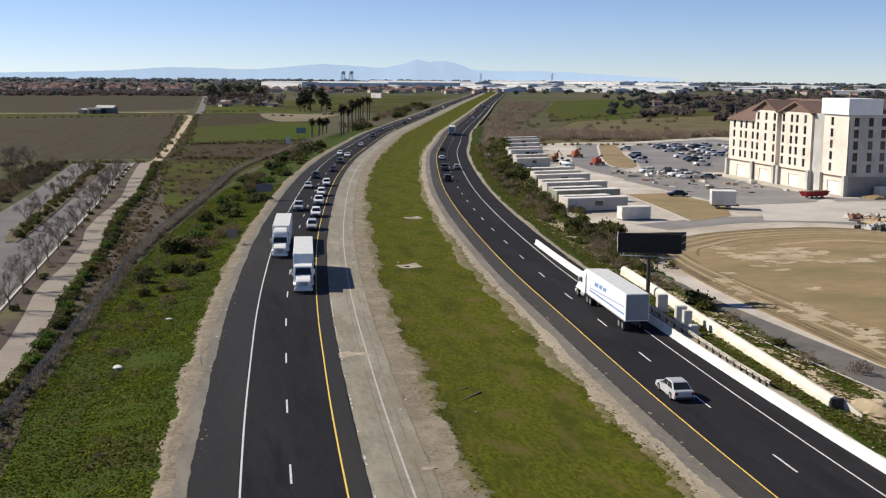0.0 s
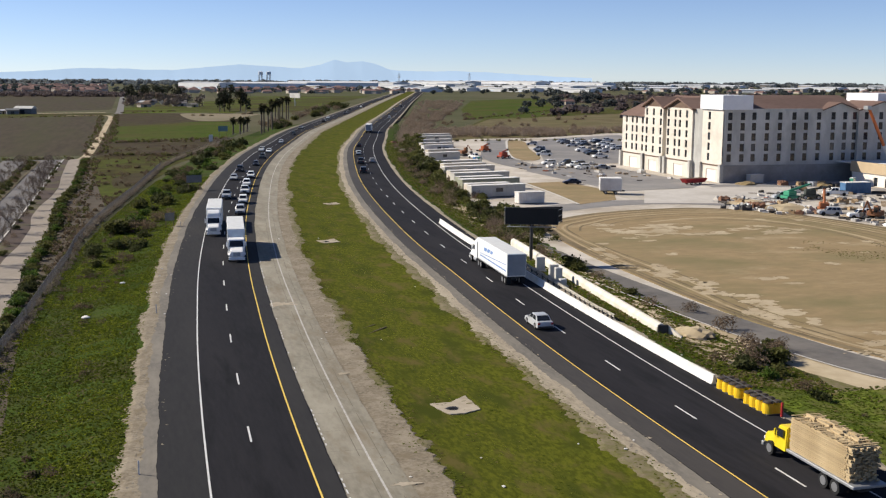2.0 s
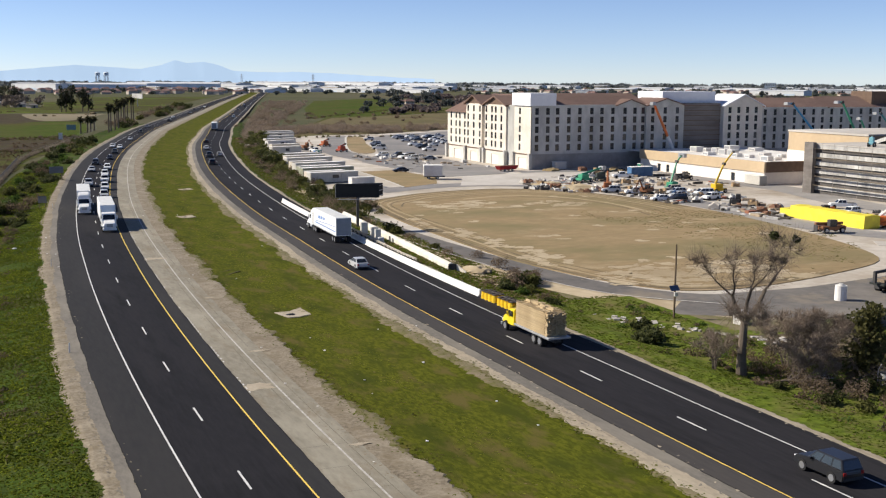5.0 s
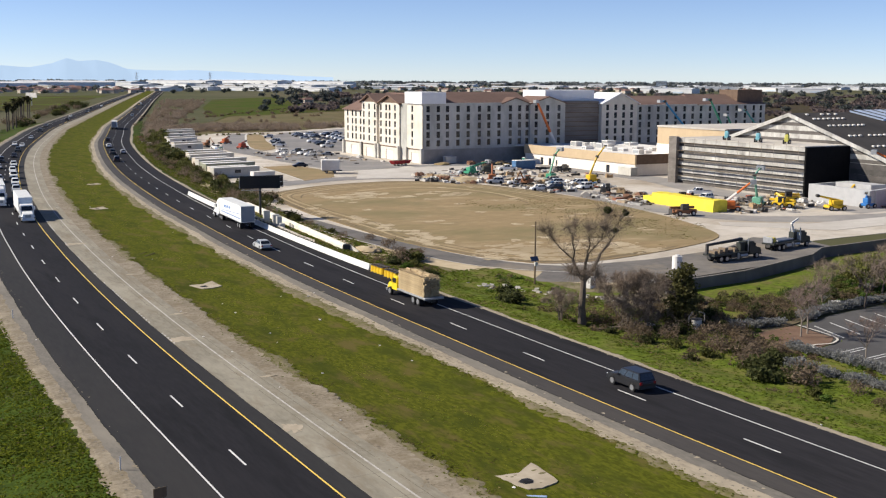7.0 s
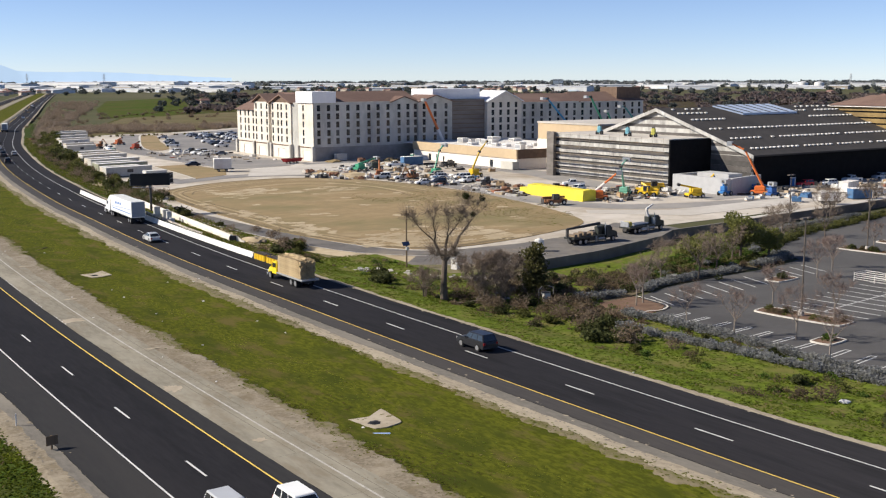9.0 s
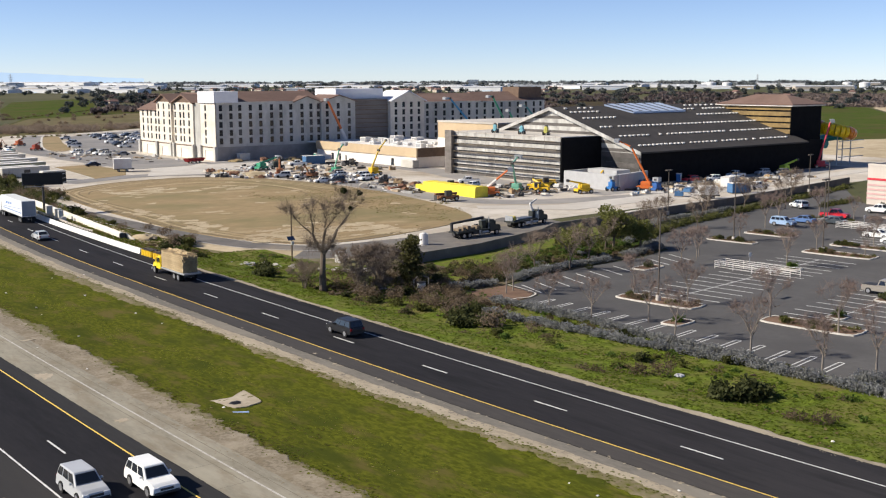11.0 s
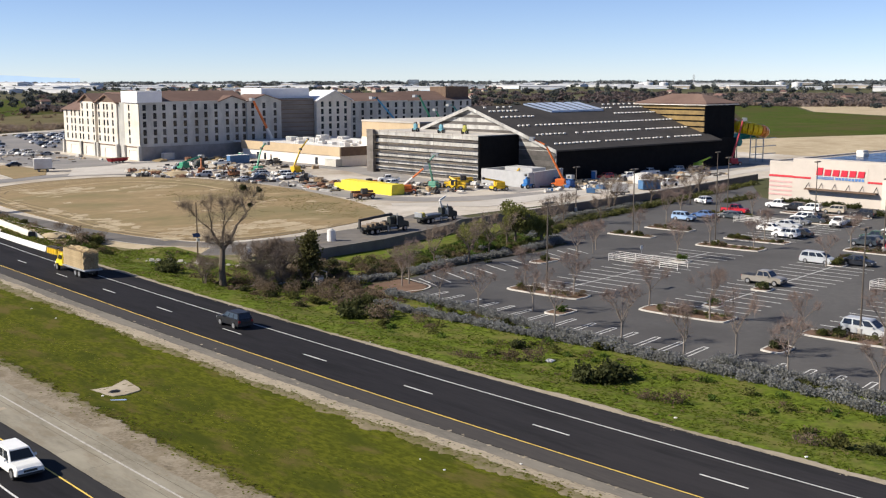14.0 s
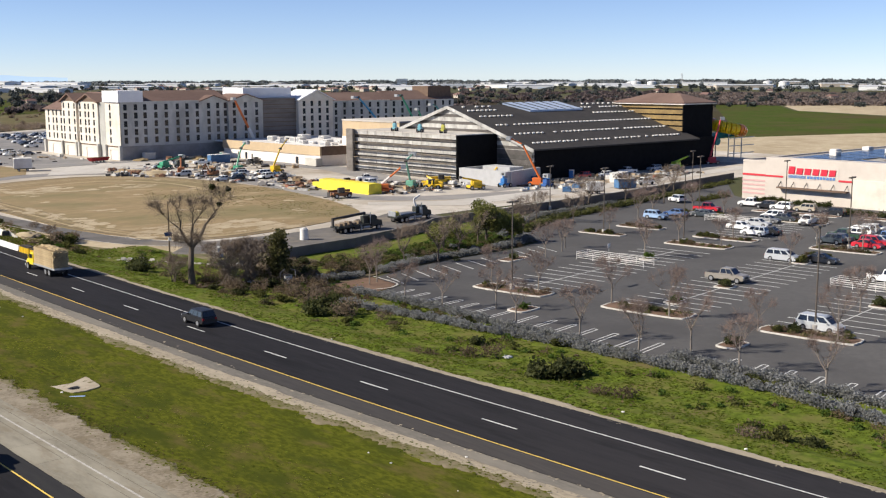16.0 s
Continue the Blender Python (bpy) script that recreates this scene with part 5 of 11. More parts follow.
patch("bare_verge", [(70, 71), (72, 62), (79, 53), (86, 48), (92, 47.5), (92, 53), (86, 56), (77, 66), (73, 80)], 0.016, EDGE_DIRT, "bare brown ground with rubble beside the lane", "ground")
patch("thicket_ground", [(66.5, 46), (78, 50), (90, 47), (104, 40), (118, 37), (130, 39), (129.8, 32.4), (114, 29.4), (97, 28.1), (89.2, 25.6), (82, 24), (80, 16), (72, 17), (67, 24)], 0.02, MULCH_DARK, "brown leaf litter below the scrub", "ground")
for k, pts in enumerate(([(70.5, 36.5), (73, 39.5), (78, 39), (81, 36.5), (77, 35), (73, 35.2)], [(67, 27), (70, 31), (74, 31.5), (77.5, 27), (74, 23), (69, 22)], [(80.5, 33), (84, 37), (92, 36), (97, 32), (90, 29.5), (84, 29)])):
    patch("weed_patch", smooth_outline(pts, 3), 0.026 + 0.002 * k, VERGE, "green weeds on the ground below the thicket", "grass")
patch("lawn", [(92, 47), (104, 47.8), (123, 53.5), (131, 57.6), (150, 59), (150, 55), (132, 50), (119, 43), (110, 39.5), (98, 37.6), (92, 41)], 0.03, VERGE, "green lawn below the block wall", "grass")
patch("pavement_lot", [(160, 66.5), (212, 71.5), (253, 78), (253, 83), (212, 76), (160, 70)], 0.04, PALE_CONCRETE, "pale concrete pavement beyond the wall", "pavement")

# ---- left of the highway: street, path, planting ----
patch("planting_strip", [(-7.2, 60), (2.4, 60), (0.2, 110), (1.4, 138), (3, 176), (8, 220), (0, 376), (-2.2, 376), (-3, 250), (-2.6, 168), (-2.6, 130), (-3.2, 110), (-7, 90)], -0.02, mat("bark_and_weeds", (0.068, 0.05, 0.035), (0.05, 0.042, 0.024), (0.085, 0.064, 0.043), scale=0.6, big=0.12, rough=1.0, bump=0.5), "brown mulch strip with weeds", "ground")
def winding(y, left):
    """The two wavering edges of the footpath."""
    ys = (60, 118, 136, 147, 159, 168, 183, 202, 220, 240, 259, 278, 316, 377)
    xs = (-6.3, -5.7, -5.5, -5.8, -6.5, -6.5, -5.4, -5.2, -6.4, -6.0, -4.7, -4.2, -5.2, -5.9) if left else (-3.0, -3.1, -2.4, -2.6, -3.2, -2.7, -2.2, -1.9, -2.8, -3.2, -2.4, -1.2, -1.7, -1.5)
    return float(np.interp(y, ys, xs)) + 0.15 * noise.noise((y * 0.05, left, 0))


PATH_Y = [60 + 317 * k / 80 for k in range(81)]
patch("footpath", [(winding(y, False), y) for y in PATH_Y] + [(winding(y, True), y) for y in PATH_Y[::-1]], 0.04, PATH_CONC, "winding pale concrete footpath", "path")
patch("mulch_strip", [(-8.9, 60)] + [(winding(y, True) - 0.02, y) for y in PATH_Y] + [(-7.6, 377), (-8.3, 250), (-9, 160)], 0.012, mat("dark_bark_mulch", (0.07, 0.046, 0.036), (0.048, 0.034, 0.027), (0.085, 0.078, 0.03), scale=0.9, big=0.09, rough=1.0, bump=0.5, bigsplit=(0.5, 0.62)), "dark mulch strip with street trees", "ground")
patch("street", [(-30, 60), (-9.1, 60), (-9.1, 160), (-8.4, 250), (-7.6, 376), (-26, 376), (-25, 280), (-27, 200)], 0.0, STREET, "pale worn two-way street", "road")
setting("kerb_street", band([(-8.95, 60), (-8.95, 160), (-8.25, 250), (-7.5, 376)], 0.28, G + 0.13), CURB, "pale kerb beside the street", "kerb")
patch("street_median", smooth_outline([(-16.4, 207), (-15.3, 212), (-14.8, 260), (-14.6, 320), (-14, 366), (-17, 366), (-18.4, 305), (-18.9, 255), (-18.6, 212)], 2), 0.12, MULCH_DARK, "planted street median with kerb", "ground")
setting("farm_track", band([(-2, 376), (-0.6, 395), (0.8, 458), (2.6, 593), (4.6, 740), (4.4, 775), (2.0, 800), (-6, 808), (-26, 806)], 3.0, G - 0.02), PALE_DIRT, "pale dirt farm track", "path")
patch("driveway", [(-140, 838), (-60, 842), (0, 872), (0, 878), (-62, 849), (-140, 846)], -0.03, PALE_DIRT, "pale farm driveway", "path")

# ---- vehicles ----
def profile_x(points, x0, x1, top_in=0.0, z_split=None):
    """A side profile in y and z drawn out across x; what lies above z_split narrows by top_in."""
    bm = bmesh.new()

    def put(x, s):
        return [bm.verts.new((x + (s * top_in if z_split is not None and z > z_split else 0), y, z)) for y, z in points]
    a, b = put(x0, 1), put(x1, -1)
    n = len(points)
    bm.faces.new(a)
    bm.faces.new(b[::-1])
    for i in range(n):
        bm.faces.new((a[(i + 1) % n], a[i], b[i], b[(i + 1) % n]))
    return bm


def frustum(bm, base, top):
    """base and top: (x0, x1, y0, y1, z)."""
    lo = [bm.verts.new(p) for p in ((base[0], base[2], base[4]), (base[1], base[2], base[4]), (base[1], base[3], base[4]), (base[0], base[3], base[4]))]
    hi = [bm.verts.new(p) for p in ((top[0], top[2], top[4]), (top[1], top[2], top[4]), (top[1], top[3], top[4]), (top[0], top[3], top[4]))]
    bm.faces.new(lo[::-1])
    bm.faces.new(hi)
    for i in range(4):
        bm.faces.new((lo[i], lo[(i + 1) % 4], hi[(i + 1) % 4], hi[i]))
    return lo, hi


CAR_GLASS = mat("car_glass", (0.012, 0.015, 0.019), (0.02, 0.024, 0.03), scale=1.0, rough=0.08, spec=0.7, local=True)
RIM = plain("alloy_rim", (0.42, 0.42, 0.43), 0.4, 0.7)
LAMP_CLEAR = plain("clear_headlamp", (0.75, 0.76, 0.78), 0.15)
LAMP_RED = plain("red_tail_lamp", (0.30, 0.012, 0.012), 0.3)
BUMPER = plain("dark_bumper", (0.035, 0.035, 0.037), 0.6)
PAINTS = {"white": (0.78, 0.78, 0.76), "silver": (0.46, 0.47, 0.48), "grey": (0.16, 0.165, 0.175), "black": (0.015, 0.015, 0.017), "red": (0.50, 0.018, 0.03), "blue": (0.09, 0.17, 0.36), "light_blue": (0.30, 0.42, 0.60),
          "tan": (0.40, 0.35, 0.27), "bronze": (0.26, 0.235, 0.20), "green": (0.03, 0.07, 0.045), "dark_grey": (0.045, 0.055, 0.062), "teal": (0.10, 0.17, 0.20)}
PAINT_MATS = {k: mat("car_paint_" + k, c, tuple(v * 0.93 for v in c), scale=0.8, rough=0.28, spec=0.5, metal=0.1 if k in ("silver", "grey", "bronze", "dark_grey") else 0.0, local=True) for k, c in PAINTS.items()}


def wheel_shapes(r, w):
    bm = bmesh.new()
    tube(bm, (-w / 2, 0, 0), (w / 2, 0, 0), r, r, 16)
    rim = bmesh.new()
    tube(rim, (-w / 2 - 0.012, 0, 0), (w / 2 + 0.012, 0, 0), r * 0.62, r * 0.62, 12)
    return mesh_of("wheel", bm, RUBBER), mesh_of("rim", rim, RIM)


WHEELS = {k: wheel_shapes(*v) for k, v in {"car": (0.34, 0.23), "big": (0.40, 0.26), "truck": (0.51, 0.30), "dual": (0.51, 0.58)}.items()}


def wheel(parent, kind, x, y, z=None):
    w = share("wheel", WHEELS[kind][0], parent, pose(x, y, {"car": 0.34, "big": 0.40}.get(kind, 0.51) if z is None else z))
    share("rim", WHEELS[kind][1], w, Matrix())
    return w


CAR_BASES = {}
WORDS = {"sedan": "sedan", "suv": "sport utility vehicle", "pickup": "pickup truck", "van": "minivan"}


def car(kind, colour, m, where="standing in the parking lot", plainly=False):
    key = (kind, colour, plainly)
    if key in CAR_BASES:
        c = copy_thing(CAR_BASES[key], m)
    else:
        c = CAR_BASES[key] = build_car(kind, colour, plainly)
        c.matrix_basis = m
    return tagged(c, f"{colour.replace('_', ' ')} {WORDS[kind]} {where}", "car" if kind != "pickup" else "pickup truck")


def build_car(kind, colour, plainly=False):
    """plainly: without lamps, rims and bumpers, for cars far away."""
    c = new({"sedan": "car", "suv": "suv", "pickup": "pickup_truck", "van": "minivan"}[kind])
    paint = PAINT_MATS[colour]
    L, W, H, sh, hood = {"sedan": (4.75, 1.83, 1.45, 0.92, 0.86), "suv": (4.62, 1.9, 1.74, 1.08, 1.05), "pickup": (5.65, 2.02, 1.90, 1.18, 1.16), "van": (4.95, 1.98, 1.76, 1.02, 0.98)}[kind]
    h, w = L / 2, W / 2
    lift = 0.24 if kind in ("sedan", "van") else 0.36
    cab = {"sedan": ((-1.85, 1.15), (-1.05, 0.30)), "suv": ((-2.25, 1.05), (-1.95, 0.35)), "pickup": ((-0.75, 1.50), (-0.55, 0.80)), "van": ((-2.42, 1.75), (-2.05, 0.75))}[kind]
    rear = sh if kind != "pickup" else 1.12
    pts = [(-h, lift + 0.1), (-h, sh - 0.2), (-h + 0.08, rear), (cab[0][1], sh), (h - 0.35, hood - 0.06), (h - 0.06, hood - 0.22), (h, lift + 0.25), (h - 0.05, lift + 0.04), (1.95, lift), (-h + 0.1, lift)]
    if kind == "pickup":
        pts = [(-h, lift + 0.15), (-h, 1.10), (-h + 0.06, 1.16), (-0.8, 1.16), (cab[0][1], sh), (h - 0.30, hood - 0.04), (h - 0.05, hood - 0.18), (h, lift + 0.25), (h - 0.05, lift + 0.05), (-h + 0.1, lift + 0.05)]
    bm = profile_x(pts, -w, w, 0.07, sh - 0.3)
    bmesh.ops.bevel(bm, geom=list(bm.edges), offset=0.05, segments=2, affect="EDGES")
    body = part("body", bm, paint, c)
    (b0, b1), (t0, t1) = cab
    zb, zt = sh - 0.03, H
    bm = bmesh.new()
    frustum(bm, (-w + 0.07, w - 0.07, b0, b1, zb), (-w + 0.24, w - 0.24, t0, t1, zt))
    bmesh.ops.bevel(bm, geom=list(bm.edges), offset=0.05, segments=1, affect="EDGES")
    part("cabin", bm, paint, c)

    def pane(name, corners, out):
        g = bmesh.new()
        g.faces.new([g.verts.new(Vector(p) + Vector(out) * 0.015) for p in corners])
        part(name, g, CAR_GLASS, c)

    def across(f, y, ylo, yhi):
        """x half width of the cabin at height fraction f."""
        return (w - 0.07) + (w - 0.24 - (w - 0.07)) * f
    lo, hi = 0.10, 0.86
    for name, yb, yt, out in (("windscreen", b1, t1, (0, 1, 0.3)), ("rear_window", b0, t0, (0, -1, 0.3))):
        pts = []
        for f, s in ((lo, -1), (lo, 1), (hi, 1), (hi, -1)):
            pts.append((s * (across(f, 0, 0, 0) - 0.1), yb + (yt - yb) * f, zb + (zt - zb) * f))
        pane(name, pts, out)
    cuts = {"sedan": [(0.06, 0.48), (0.53, 0.92)], "suv": [(0.05, 0.30), (0.34, 0.62), (0.66, 0.93)], "pickup": [(0.08, 0.48), (0.53, 0.92)], "van": [(0.05, 0.32), (0.36, 0.64), (0.68, 0.94)]}[kind]
    for s in (-1, 1):
        for f0, f1 in cuts:
            pts = []
            for f, g in ((lo + 0.04, f0), (lo + 0.04, f1), (hi, f1), (hi, f0)):
                ya, yb2 = b0 + (t0 - b0) * f, b1 + (t1 - b1) * f
                pts.append((s * across(f, 0, 0, 0), ya + (yb2 - ya) * g, zb + (zt - zb) * f))
            pane("side_window", pts, (s, 0, 0.2))
    if kind == "pickup":
        part("bed", box(-w + 0.12, w - 0.12, -h + 0.12, -0.95, 1.13, 1.175), BUMPER, c, "dark open load bed")
    for s in (-1, 1):
        for y in (h - 0.92, -h + 0.98):
            kind_w = "big" if kind in ("pickup", "suv") else "car"
            if plainly:
                share("wheel", WHEELS[kind_w][0], c, pose(s * (w - 0.1), y, 0.40 if kind_w == "big" else 0.34))
            else:
                wheel(c, kind_w, s * (w - 0.1), y)
    if plainly:
        return c
    part("bumper", box(-w + 0.1, w - 0.1, h - 0.12, h + 0.03, lift + 0.02, lift + 0.2, 0.03), BUMPER, c)
    part("bumper", box(-w + 0.1, w - 0.1, -h - 0.03, -h + 0.12, lift + 0.02, lift + 0.22, 0.03), BUMPER, c)
    part("grille", box(-0.45, 0.45, h - 0.09, h + 0.015, lift + 0.26, hood - 0.28), BUMPER, c)
    for s in (-1, 1):
        part("headlight", box(s * (w - 0.27) - 0.2, s * (w - 0.27) + 0.2, h - 0.22, h - 0.02, hood - 0.36, hood - 0.2, 0.02), LAMP_CLEAR, c)
        part("taillight", box(s * (w - 0.2) - 0.13, s * (w - 0.2) + 0.13, -h - 0.012, -h + 0.08, sh - 0.32, sh - 0.08, 0.02), LAMP_RED, c)
        part("mirror", box(s * (w + 0.06) - 0.09, s * (w + 0.06) + 0.09, b1 - 0.55, b1 - 0.4, sh, sh + 0.16, 0.02), paint, c)
    return c


def heading(line, y, off, z=0.0, back=False):
    """A pose on a carriageway, facing along it, or back along it."""
    s = (line(y + 1) - line(y - 1)) / 2
    x, yy = side(line, y, off)
    return pose(x, yy, z, 0, 0, -math.degrees(math.atan(s)) + (180 if back else 0))


TRUCK_WHITE = mat("truck_white_paint", (0.80, 0.80, 0.79), (0.75, 0.75, 0.74), (0.70, 0.70, 0.69), scale=1.0, big=0.3, rough=0.4, local=True)
TRAILER_TOP = plain("grey_trailer_roof", (0.62, 0.63, 0.62), 0.6)
TRAILER_BLUE = plain("pale_blue_trailer_front", (0.50, 0.60, 0.72), 0.5)


def semi(name, m, label, front=None, stripe=None, rear=None, length=15.4, fairing=True):
    """A tractor unit with its box trailer, which move as one; the front bumper stands at y = 0."""
    t = thing(name, label, "truck", at=m)
    w = 1.28
    tail = -5.6 - length
    tr = part("trailer", box(-w, w, tail, -5.6, 1.18, 4.08, 0.04), TRUCK_WHITE, t)
    part("trailer_roof", box(-w + 0.05, w - 0.05, tail + 0.05, -5.65, 4.08, 4.10), TRAILER_TOP, tr)
    part("trailer_front", box(-w + 0.06, w - 0.06, -5.6, -5.57, 1.3, 4.0), front or TRUCK_WHITE, tr)
    part("trailer_door", box(-w + 0.08, w - 0.08, tail - 0.03, tail, 1.3, 4.0), rear or TRUCK_WHITE, tr)
    for s in (-1, 1):
        part("side_rail", box(s * w - 0.03, s * w + 0.03, tail, -5.6, 1.14, 1.26), STEEL, tr)
        if stripe:
            bm = bmesh.new()
            for k, (z0, z1) in enumerate(((1.75, 1.95), (2.1, 2.2))):
                v = [bm.verts.new((s * (w + 0.012), y, z)) for y, z in ((-7, z0), (tail + 0.5, z0 + 0.5 * k), (tail + 0.5, z1 + 0.5 * k), (-7, z1))]
                bm.faces.new(v)
            part("stripe", bm, stripe, tr, "blue stripes")
            for y0, y1, z0, z1 in ((-9.0, -10.4, 2.75, 3.25), (-10.8, -12.0, 2.8, 3.3), (-12.4, -13.6, 2.85, 3.3)):
                bm = bmesh.new()
                bm.faces.new([bm.verts.new((s * (w + 0.013), y, z)) for y, z in ((y0, z0), (y1, z0), (y1 - 0.4, z1), (y0 - 0.4, z1))])
                part("emblem", bm, stripe, tr, "pale blue emblem shape")
        part("landing_leg", box(s * 0.75 - 0.08, s * 0.75 + 0.08, -9.2, -9.0, 0.35, 1.18), DARK_STEEL, tr)
        part("mud_flap", box(s * 0.95 - 0.3, s * 0.95 + 0.3, tail + 0.25, tail + 0.28, 0.25, 1.0), RUBBER, tr)
        for y in (tail + 1.1, tail + 2.35):
            wheel(t, "dual", s * 0.97, y)
        for y in (-5.9, -7.15):
            wheel(t, "dual", s * 0.95, y)
        wheel(t, "truck", s * 1.06, -1.35)
        part("fuel_tank", rod((s * 1.0, -3.0, 0.72), (s * 1.0, -4.5, 0.72), 0.31, sides=12), STEEL, t)
        part("fender", box(s * 1.05 - 0.2, s * 1.05 + 0.2, -2.0, -0.5, 1.0, 1.12, 0.04), TRUCK_WHITE, t)
        part("headlight", box(s * 0.92 - 0.17, s * 0.92 + 0.17, -0.22, -0.04, 0.85, 1.12, 0.03), LAMP_CLEAR, t)
        part("mirror", box(s * 1.36 - 0.06, s * 1.36 + 0.1, -2.35, -2.2, 2.0, 2.7, 0.02), TRUCK_WHITE, t)
        part("exhaust_stack", rod((s * 1.1, -4.75, 1.2), (s * 1.1, -4.75, 3.3), 0.09, sides=8), STEEL, t)
    part("chassis", box(-0.45, 0.45, tail + 0.4, -0.6, 0.75, 1.14), DARK_STEEL, t)
    bm = profile_x([(-2.15, 0.9), (-0.15, 0.75), (0.0, 0.95), (-0.12, 1.5), (-0.6, 1.72), (-2.15, 1.95)], -1.0, 1.0, 0.12, 1.3)
    bmesh.ops.bevel(bm, geom=list(bm.edges), offset=0.06, segments=2, affect="EDGES")
    part("hood", bm, TRUCK_WHITE, t)
    cab_pts = [(-4.7, 0.95), (-2.1, 0.95), (-2.1, 1.95), (-2.65, 2.95), (-4.7, 3.0)]
    bm = profile_x(cab_pts, -1.2, 1.2, 0.06, 2.2)
    bmesh.ops.bevel(bm, geom=list(bm.edges), offset=0.06, segments=2, affect="EDGES")
    part("cab", bm, TRUCK_WHITE, t)
    if fairing:
        bm = profile_x([(-4.7, 2.98), (-2.75, 2.98), (-3.1, 3.5), (-3.9, 3.85), (-4.7, 3.95)], -1.12, 1.12, 0.15, 3.2)
        bmesh.ops.bevel(bm, geom=list(bm.edges), offset=0.08, segments=2, affect="EDGES")
        part("roof_fairing", bm, TRUCK_WHITE, t)
    bm = bmesh.new()
    bm.faces.new([bm.verts.new(p) for p in ((-1.0, -2.08, 2.0), (1.0, -2.08, 2.0), (0.92, -2.53, 2.78), (-0.92, -2.53, 2.78))])
    part("windscreen", bm, CAR_GLASS, t)
    for s in (-1, 1):
        part("side_window", box(s * 1.2 - 0.012, s * 1.2 + 0.012, -3.35, -2.55, 2.05, 2.7), CAR_GLASS, t)
    part("grille", box(-0.5, 0.5, -0.13, 0.02, 0.95, 1.48, 0.03), STEEL, t)
    part("bumper", box(-1.15, 1.15, -0.3, 0.05, 0.35, 0.75, 0.05), TRUCK_WHITE, t)
    return t


semi("semi_truck", heading(left_line, 150.4, 1.95, 0.0, True), "white semi truck with pale blue trailer front on the highway", front=TRAILER_BLUE, fairing=False)
semi("semi_truck", heading(left_line, 177.2, -1.75, 0.0, True), "white semi truck with roof fairing on the highway")
semi("semi_truck", heading(right_line, 144.6, 2.3), "white semi truck with blue trailer stripes on the highway", stripe=plain("trailer_blue_stripe", (0.16, 0.28, 0.55)), rear=plain("grey_trailer_doors", (0.23, 0.26, 0.30)))
semi("semi_truck", heading(right_line, 529.0, -1.0), "distant box trailer truck with pale blue top", rear=plain("grey_trailer_doors", (0.23, 0.26, 0.30)))


